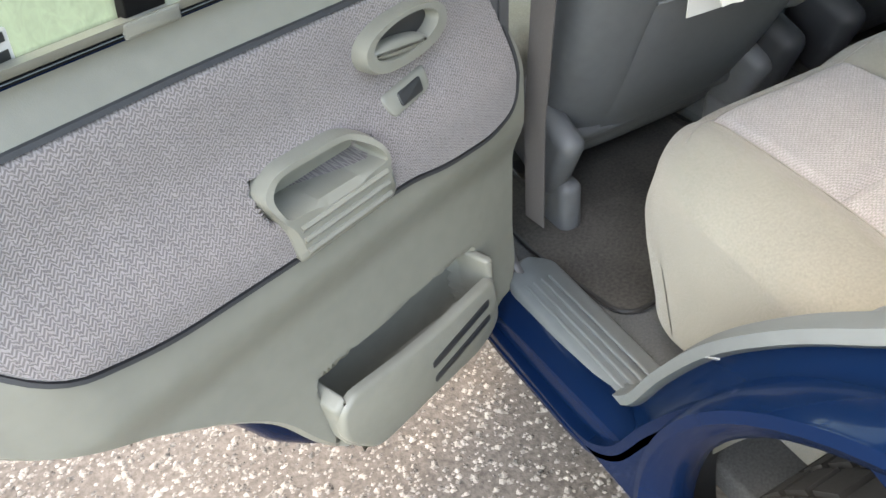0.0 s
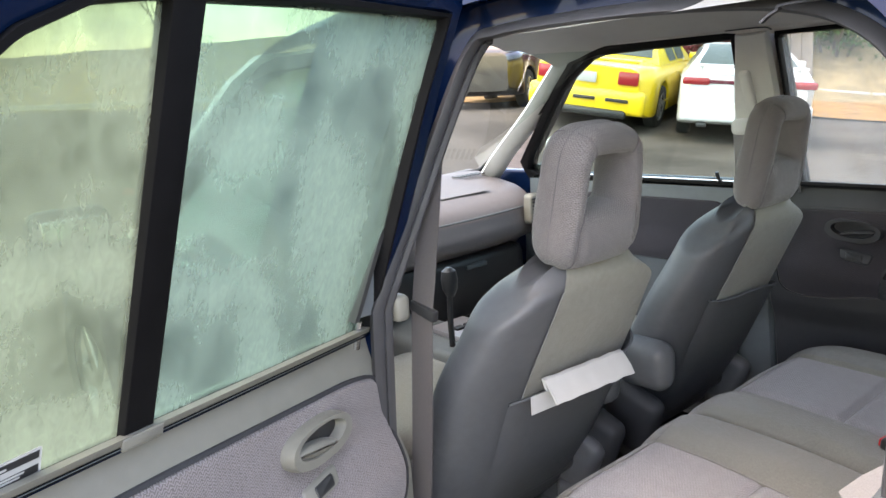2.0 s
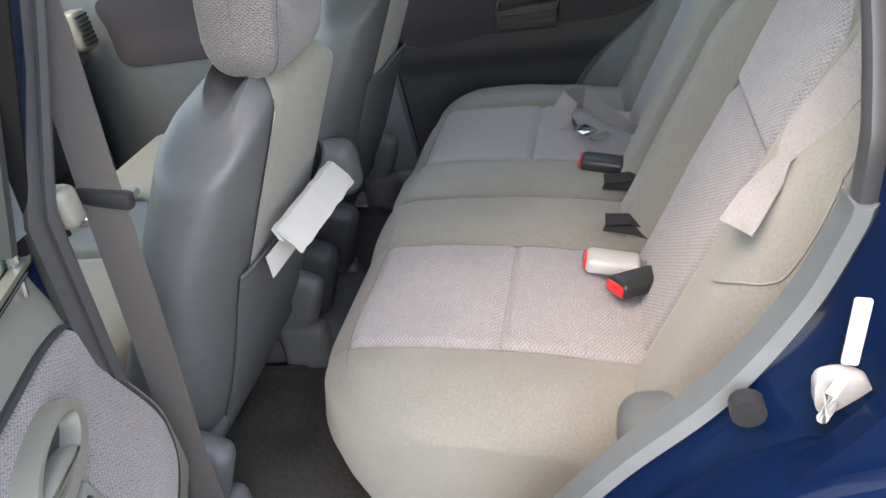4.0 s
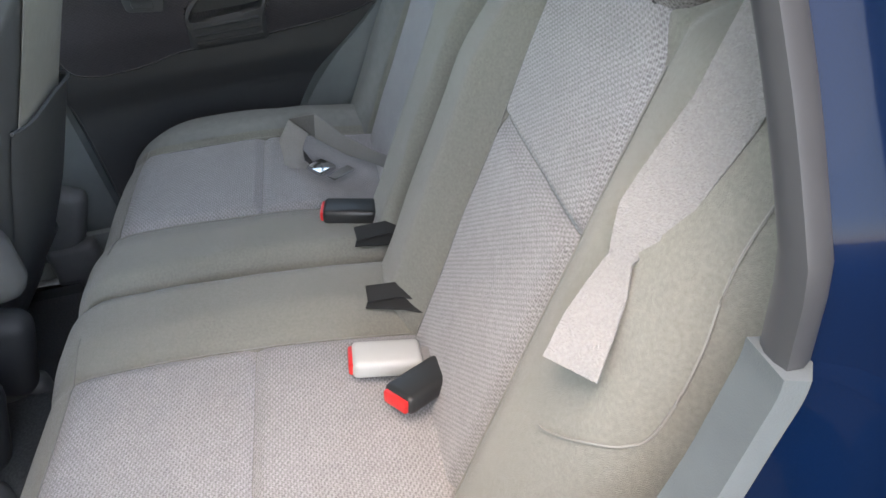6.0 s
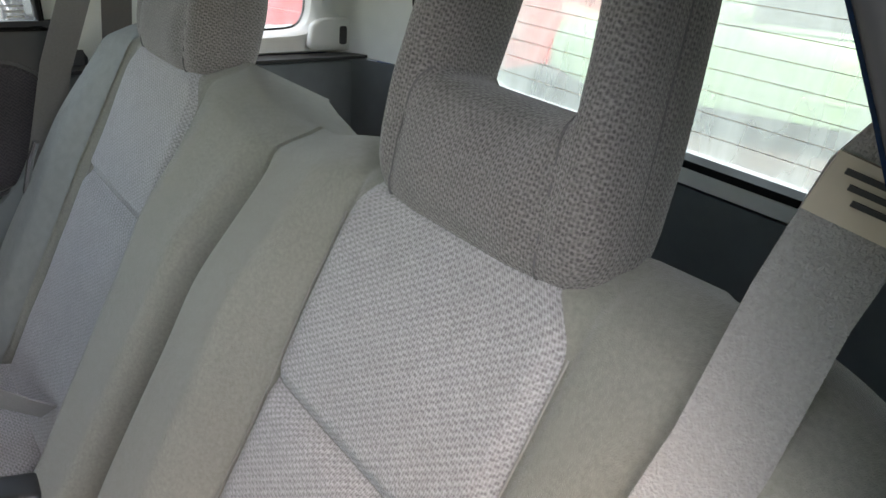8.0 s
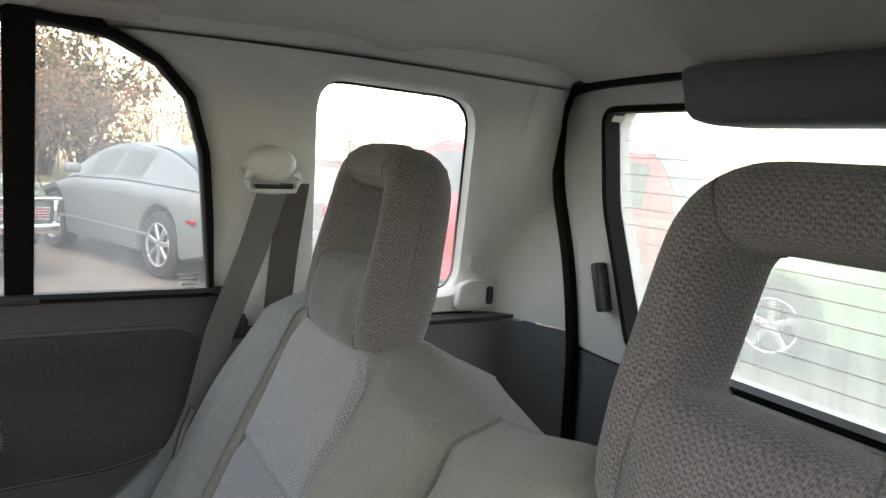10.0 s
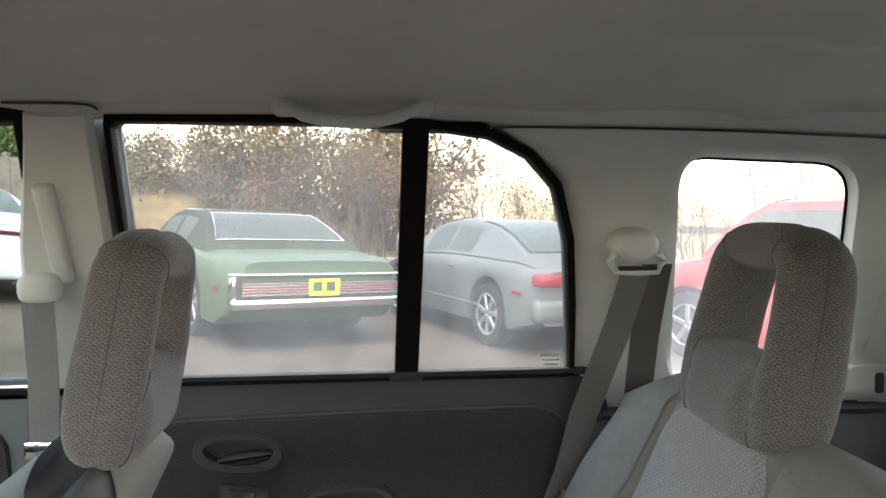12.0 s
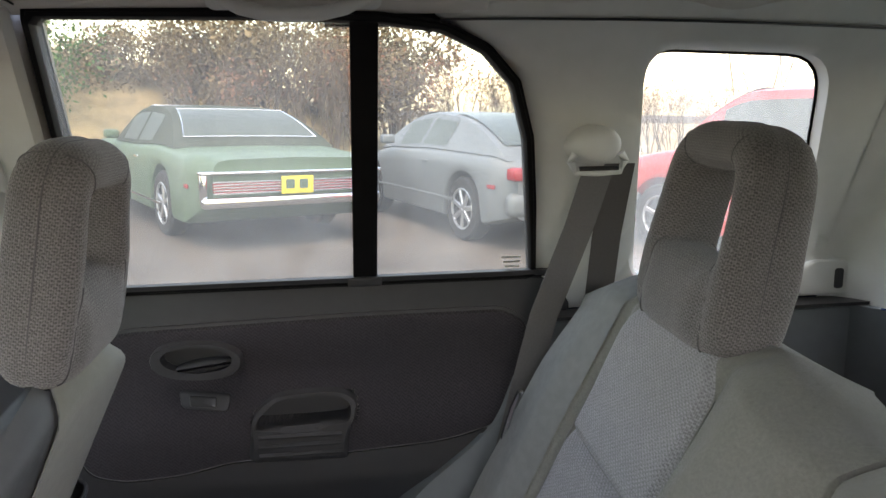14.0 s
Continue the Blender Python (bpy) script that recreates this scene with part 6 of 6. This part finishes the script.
        part("door_handle", rbox(0.16, 0.02, 0.025, 0.006, 1, at=(mid - 0.25, s * (hw + 0.004), sh(mid) - 0.13)), M_CHROME if bumper == "chrome" else paint, c)
        part("side_trim", rbox(L * 0.5, 0.012, 0.03, 0.004, 1, at=(L * 0.5, s * (hw + 0.002), 0.34 if bumper == "chrome" else 0.42)), M_CHROME if bumper == "chrome" else paint, c)
    return c, sh, half


def lamp(c, name, at, size, material, label=""):
    return part(name, rbox(*size, min(size) * 0.3, 2, at=at), material, c, label)


# green hard-top coupe with a chrome rear bumper
GREEN = mat("green_paint", (0.085, 0.130, 0.085), 0.5, metal=0.0, var=0.08, coat=0.12, spec=0.3)
GREEN_TOP = mat("vinyl_roof", (0.055, 0.066, 0.055), 0.95, var=0.1, spec=0.1)
g, sh, half = parked_car("faded green vintage coupe with chrome rear bumper", (7.99, 0.765), 28.4, 4.95, 1.93, 1.32, 2.85, 1.22, GREEN, [(0, 0.86), (0.5, 0.90), (1.4, 0.94), (2.6, 0.90), (4.2, 0.88), (4.95, 0.80)], (0.95, 2.05, 2.75, 3.45), 0.70, GREEN_TOP, 5, 0.34, "chrome")
part("rear_bumper", rbox(0.12, 1.86, 0.10, 0.03, 3, at=(-0.02, 0, 0.47)), M_CHROME, g, "chrome rear bumper")
part("bumper_top", rbox(0.10, 1.90, 0.035, 0.015, 2, at=(0.0, 0, 0.745)), M_CHROME, g, "chrome trim bar")
for s in (1, -1):
    part("bumper_end", rbox(0.10, 0.06, 0.30, 0.02, 2, at=(0.02, s * 0.90, 0.61)), M_CHROME, g, "chrome bumper end")
    tl = lamp(g, "tail_lamp", (-0.015, s * 0.49, 0.61), (0.06, 0.66, 0.115), M_TAIL, "ribbed red tail lamp")
    for k in range(5):
        part("lamp_rib", rbox(0.02, 0.67, 0.014, 0.002, 1, at=(-0.045, s * 0.49, 0.558 + 0.026 * k)), M_CHROME, tl)
    lamp(g, "side_marker", (0.35, s * 0.955, 0.60), (0.10, 0.02, 0.04), M_TAIL)
plate_g = lamp(g, "number_plate", (-0.055, 0, 0.62), (0.02, 0.33, 0.17), M_PLATE_Y, "yellow plate with dark bars")
for y, col in ((0.08, GREEN), (-0.06, GREEN)):
    part("plate_bar", rbox(0.006, 0.09, 0.09, 0.002, 1, at=(-0.067, y, 0.63)), col, plate_g)
# silver fastback coupe
SILVER = mat("silver_blue_paint", (0.150, 0.165, 0.170), 0.5, metal=0.2, var=0.06, coat=0.12, spec=0.3)
s_, sh, half = parked_car("silver-blue fastback coupe with alloy wheels", (7.54, -2.32), 21.4, 4.06, 1.77, 1.31, 2.40, 0.86, SILVER, [(0, 0.84), (0.4, 0.92), (1.6, 0.93), (2.6, 0.90), (4.06, 0.66)], (0.18, 1.75, 2.15, 3.0), 0.66, None, 7, 0.335)
for s in (1, -1):
    lamp(s_, "tail_lamp", (0.04, s * 0.66, 0.76), (0.16, 0.32, 0.13), M_TAIL, "red tail lamp")
    lamp(s_, "side_marker", (0.30, s * 0.865, 0.62), (0.14, 0.02, 0.04), M_TAIL)
part("rear_bumper", rbox(0.16, 1.66, 0.24, 0.07, 3, at=(0.05, 0, 0.46)), SILVER, s_)
# white sports coupe
WHITE = mat("white_paint", (0.72, 0.72, 0.73), 0.3, var=0.03, coat=0.7)
w_, sh, half = parked_car("white sports coupe with rear spoiler", (9.30, 4.90), 32, 4.55, 1.78, 1.28, 2.47, 0.95, WHITE, [(0, 0.92), (0.5, 0.95), (1.8, 0.93), (3.0, 0.88), (4.55, 0.62)], (0.35, 1.85, 2.35, 3.15), 0.66, None, 5, 0.32)
part("spoiler", rbox(0.22, 1.45, 0.035, 0.012, 2, at=(0.12, 0, 1.07)), WHITE, w_, "white rear spoiler")
for s in (1, -1):
    part("spoiler_foot", rbox(0.12, 0.05, 0.12, 0.01, 1, at=(0.14, s * 0.62, 1.01)), WHITE, w_)
    lamp(w_, "tail_lamp", (0.02, s * 0.68, 0.86), (0.10, 0.36, 0.10), M_TAIL, "red tail lamp")
    lamp(w_, "exhaust", (-0.02, s * 0.55, 0.27), (0.12, 0.14, 0.06), M_BLACK)
    lamp(w_, "reflector", (-0.015, s * 0.56, 0.56), (0.03, 0.14, 0.04), M_TAIL)
part("lamp_band", rbox(0.03, 1.0, 0.05, 0.01, 1, at=(-0.005, 0, 0.86)), M_MAROON, w_, "dark red band")
part("rear_bumper", rbox(0.14, 1.70, 0.30, 0.06, 3, at=(0.03, 0, 0.45)), WHITE, w_)
lamp(w_, "number_plate", (-0.045, -0.02, 0.60), (0.02, 0.32, 0.15), M_PLATE_B, "pale blue number plate")
# yellow coupe
YELLOW = mat("yellow_paint", (0.80, 0.56, 0.02), 0.3, var=0.03, coat=0.7)
y_, sh, half = parked_car("bright yellow sports coupe", (8.60, 6.85), 21, 4.6, 1.86, 1.34, 2.57, 1.05, YELLOW, [(0, 0.95), (0.5, 0.98), (1.8, 0.95), (3.2, 0.92), (4.6, 0.72)], (0.75, 1.75, 2.35, 3.1), 0.68, None, 5, 0.33)
part("spoiler", rbox(0.22, 1.5, 0.04, 0.012, 2, at=(0.10, 0, 1.06)), YELLOW, y_, "yellow rear spoiler")
for s in (1, -1):
    lamp(y_, "tail_lamp", (0.0, s * 0.62, 0.82), (0.08, 0.30, 0.19), M_TAIL, "red tail lamp")
    lamp(y_, "bumper_slot", (-0.062, s * 0.50, 0.50), (0.03, 0.34, 0.05), M_BLACK)
part("rear_bumper", rbox(0.16, 1.80, 0.36, 0.07, 3, at=(0.03, 0, 0.47)), YELLOW, y_)
lamp(y_, "bumper_slot", (-0.062, 0, 0.50), (0.03, 0.34, 0.05), M_BLACK)
lamp(y_, "valance", (-0.02, 0, 0.30), (0.14, 1.3, 0.12), M_BLACK)
lamp(y_, "number_plate", (-0.045, 0, 0.80), (0.02, 0.31, 0.15), M_WHITE, "pale number plate")
# a black car beyond the windscreen, a red one and a pale green one behind
BLACKP = mat("black_paint", (0.012, 0.012, 0.014), 0.25, var=0.1, coat=0.8)
REDP = mat("red_paint", (0.45, 0.03, 0.025), 0.35, var=0.05, coat=0.6)
LEAFG = mat("pale_green_paint", (0.22, 0.36, 0.20), 0.35, var=0.05, coat=0.6)
parked_car("black estate car beyond the windscreen", (8.4, 9.4), 27, 4.5, 1.80, 1.45, 2.65, 0.9, BLACKP, [(0, 0.95), (0.5, 1.0), (3.2, 0.95), (4.5, 0.75)], (0.15, 0.7, 2.5, 3.3))
parked_car("dull red van-like car", (4.9, -5.4), 28, 4.2, 1.75, 1.60, 2.5, 0.8, REDP, [(0, 1.05), (0.5, 1.08), (3.0, 1.02), (4.2, 0.85)], (0.08, 0.45, 2.4, 3.2))
parked_car("pale green saloon behind the car", (1.2, -7.4), 28, 4.5, 1.80, 1.30, 2.65, 1.0, LEAFG, [(0, 0.85), (0.5, 0.90), (3.2, 0.86), (4.5, 0.70)], (0.8, 1.6, 2.6, 3.4))


# planting: bushes are clouds of small leaves on twigs; bare shrubs are branching stems
def leaf_cloud(name, label, n, size, leaf, material, seed, twig=True, kind=""):
    rng = random.Random(seed)
    t = thing(name, label, "bush" if "bush" in name or "hedge" in name else "tree", kind=kind)
    verts, faces = [], []
    lobes = [(rng.uniform(-0.6, 0.6) * size[0], rng.uniform(-0.6, 0.6) * size[1], rng.uniform(0.35, 0.85) * size[2], rng.uniform(0.25, 0.5)) for k in range(14)]
    for k in range(n):
        lx, ly, lz, lr = rng.choice(lobes)
        d = Vector((rng.gauss(0, 1), rng.gauss(0, 1), rng.gauss(0, 1)))
        d.normalize()
        q = rng.uniform(0.55, 1.05)
        p = Vector((lx + d.x * lr * q * size[0], ly + d.y * lr * q * size[1], max(0.05, lz + d.z * lr * q * size[2] * 0.7)))
        a = Vector((rng.gauss(0, 1), rng.gauss(0, 1), rng.gauss(0, 1)))
        a.normalize()
        b = a.cross(d + Vector((0.01, 0, 0))).normalized()
        s1, s2 = leaf * rng.uniform(0.6, 1.3), leaf * rng.uniform(0.3, 0.6)
        i = len(verts)
        verts += [p - a * s1, p + b * s2, p + a * s1, p - b * s2]
        faces.append((i, i + 1, i + 2, i + 3))
    me = bpy.data.meshes.new("crown")
    me.from_pydata(verts, [], faces)
    me.materials.append(material)
    ob = new("crown", me)
    ob.parent = t
    bm = bmesh.new()
    for k in range(10):
        lx, ly, lz, lr = lobes[k]
        tube([Vector((0.1 * lx, 0.1 * ly, 0)), Vector((0.4 * lx, 0.4 * ly, lz * 0.5)), Vector((lx, ly, lz))], [0.05, 0.035, 0.012], 6, bm=bm)
    part("stems", bm, M_BARK, t)
    return t


def bare_shrub(label, h, seed, leaves=700, leaf_mat=None):
    rng = random.Random(seed)
    t = thing("shrub", label, "shrub", "bare shrubs")
    bm = bmesh.new()
    tips = []

    def grow(p, d, length, r, depth):
        q = p + d * length * 0.5 + Vector((rng.gauss(0, 0.04), rng.gauss(0, 0.04), 0)) * length
        e = p + d * length
        tube([p, q, e], [r, r * 0.8, r * 0.55], 5 if depth > 1 else 4, bm=bm)
        tips.append(e)
        if depth:
            for k in range(rng.choice((2, 3, 3))):
                n = (d + Vector((rng.gauss(0, 0.42), rng.gauss(0, 0.42), rng.uniform(0.0, 0.45)))).normalized()
                grow(p.lerp(e, rng.uniform(0.55, 1.0)), n, length * rng.uniform(0.55, 0.8), r * 0.55, depth - 1)
    for k in range(5):
        a = rng.uniform(0, 6.28)
        grow(Vector((0.25 * math.cos(a), 0.25 * math.sin(a), 0)), Vector((0.28 * math.cos(a), 0.28 * math.sin(a), 1)).normalized(), h * 0.42, 0.022, 4)
    part("stems", bm, M_BARK, t)
    verts, faces = [], []
    for k in range(leaves):
        p = rng.choice(tips) + Vector((rng.gauss(0, 0.12), rng.gauss(0, 0.12), rng.gauss(0, 0.12)))
        a, b = Vector((rng.gauss(0, 1), rng.gauss(0, 1), rng.gauss(0, 1))).normalized() * 0.045, Vector((rng.gauss(0, 1), rng.gauss(0, 1), rng.gauss(0, 1))).normalized() * 0.022
        i = len(verts)
        verts += [p - a, p + b, p + a, p - b]
        faces.append((i, i + 1, i + 2, i + 3))
    me = bpy.data.meshes.new("leaves")
    me.from_pydata(verts, [], faces)
    me.materials.append(leaf_mat or M_DRYLEAF)
    new("leaves", me).parent = t
    return t


# dry grass bank with a low kerb behind the cars
def bank_z(x, y):
    h = 1.9 * smoothstep(-3.0, 3.0, y) + 0.25
    return gz(x, y) - 0.02 + h * smoothstep(17, 25, x + 0.5 * y) + 0.10 * noise.noise(Vector((x * 0.5, y * 0.5, 0)))


tagged(link("grass_bank", surf(lambda u, v: Vector((u - 0.5 * v, v, bank_z(u - 0.5 * v, v))), lin(15.0, 60, 50), lin(-40, 60, 90)), M_DRYGRASS), "straw-coloured dry grass bank", "grass bank", kind="structure")
kerb = bmesh.new()
row = radians(28)
for k in range(40):
    x, y = 16.6 * math.cos(row) - (1.2 * k - 20) * math.sin(row), 16.6 * math.sin(row) + (1.2 * k - 20) * math.cos(row)
    rbox(0.16, 1.17, 0.30, 0.02, 1, at=(x, y, gz(x, y) + 0.06), rot=slope_at(x, y).to_3x3() @ Matrix.Rotation(row, 3, "Z"), bm=kerb)
tagged(link("kerb", kerb, M_KERB), "pale concrete kerb", "kerb", kind="structure")


def verge(u, v):
    x, y = u * math.cos(row) - v * math.sin(row), u * math.sin(row) + v * math.cos(row)
    return Vector((x, y, gz(x, y) + 0.045 + 0.04 * noise.noise(Vector((u * 3, v * 3, 1)))))


tagged(link("leaf_litter", surf(verge, lin(13.2, 16.45, 24), lin(-16, 14, 60)), M_LITTER), "orange-yellow fallen leaves and dry grass before the kerb", "fallen leaves", kind="stuff")

red_bush = leaf_cloud("bush", "dark red leaved bush behind the cars", 7000, (1.5, 1.5, 2.4), 0.06, M_REDLEAF, 3)
red_bush.matrix_world = Matrix.Translation((14.4, 8.8, gz(14.4, 8.8)))
hedge = leaf_cloud("hedge", "clipped green hedge above a fence", 9000, (1.1, 2.4, 3.6), 0.06, M_GREENLEAF, 8)
hedge.matrix_world = Matrix.Translation((17.2, 6.9, gz(17.2, 6.9)))
for k, (y, sc) in enumerate(((11.5, 1.0), (15.5, 1.15), (20.5, 1.3))):
    copy_thing(hedge, pose(18.0 + 0.4 * k, y, gz(18, y), 0, 0, 70 * k))
fence = thing("fence", "weathered grey board fence", "fence")
for k in range(10, 30):
    part("board", rbox(0.03, 0.24, 1.75 + 0.03 * ((k * 7) % 3), 0.006, 1, at=(15.8, 4.3 + 0.25 * k, gz(15.8, 4.3 + 0.25 * k) + 0.87)), M_FENCE, fence)
    if k % 6 == 0:
        part("post", rbox(0.10, 0.10, 1.85, 0.01, 1, at=(15.88, 4.3 + 0.25 * k, gz(15.8, 4.3 + 0.25 * k) + 0.92)), M_FENCE, fence)
brown = leaf_cloud("bush", "dry brown roadside bush", 4200, (1.6, 1.8, 2.6), 0.07, M_DRYLEAF, 11)
brown.matrix_world = Matrix.Translation((18.5, 2.6, gz(18.5, 2.6) + 0.4))
for k in range(16):
    rr = random.Random(40 + k)
    copy_thing(brown, pose(18.0 + rr.uniform(0, 7), -2.0 + 1.55 * k + rr.uniform(-0.6, 0.6), gz(20, -2.0 + 1.55 * k) + 0.2 + rr.uniform(0, 0.7), 0, 0, rr.uniform(0, 360)) @ Matrix.Scale(rr.uniform(0.8, 1.5), 4))
shrub = bare_shrub("bare brown twiggy shrub with few leaves", 3.4, 21)
shrub.matrix_world = Matrix.Translation((15.6, 0.2, gz(15.6, 0.2)))
shrub2 = bare_shrub("bare reddish twiggy shrub", 2.6, 22, 500, M_REDDRY)
shrub2.matrix_world = Matrix.Translation((14.8, -2.4, gz(14.8, -2.4)))
for k in range(26):
    rr = random.Random(90 + k)
    src = (shrub, shrub2)[k % 2]
    m = pose(15.2 + rr.uniform(0, 5), 3.2 - 0.62 * k + rr.uniform(-0.5, 0.5), gz(17, 3.2 - 0.62 * k), 0, 0, rr.uniform(0, 360)) @ Matrix.Scale(rr.uniform(0.75, 1.15) * (0.75 if k > 8 else 1), 4)
    o = copy_thing(src, m)
tree = bare_shrub("tall bare tree with green-brown leaves", 7.0, 33, 1600, M_OLIVELEAF)
tree.matrix_world = Matrix.Translation((17.5, 1.6, gz(17.5, 1.6) + 0.5))
for k, (x, y) in enumerate(((22, -6), (26, 4), (24, 10), (21, 15), (16, 22), (9, 24), (2, 26), (-6, 25), (24, -14))):
    copy_thing(tree, pose(x, y, gz(x, y), 0, 0, 47 * k) @ Matrix.Scale(1.0 + 0.1 * (k % 3), 4))
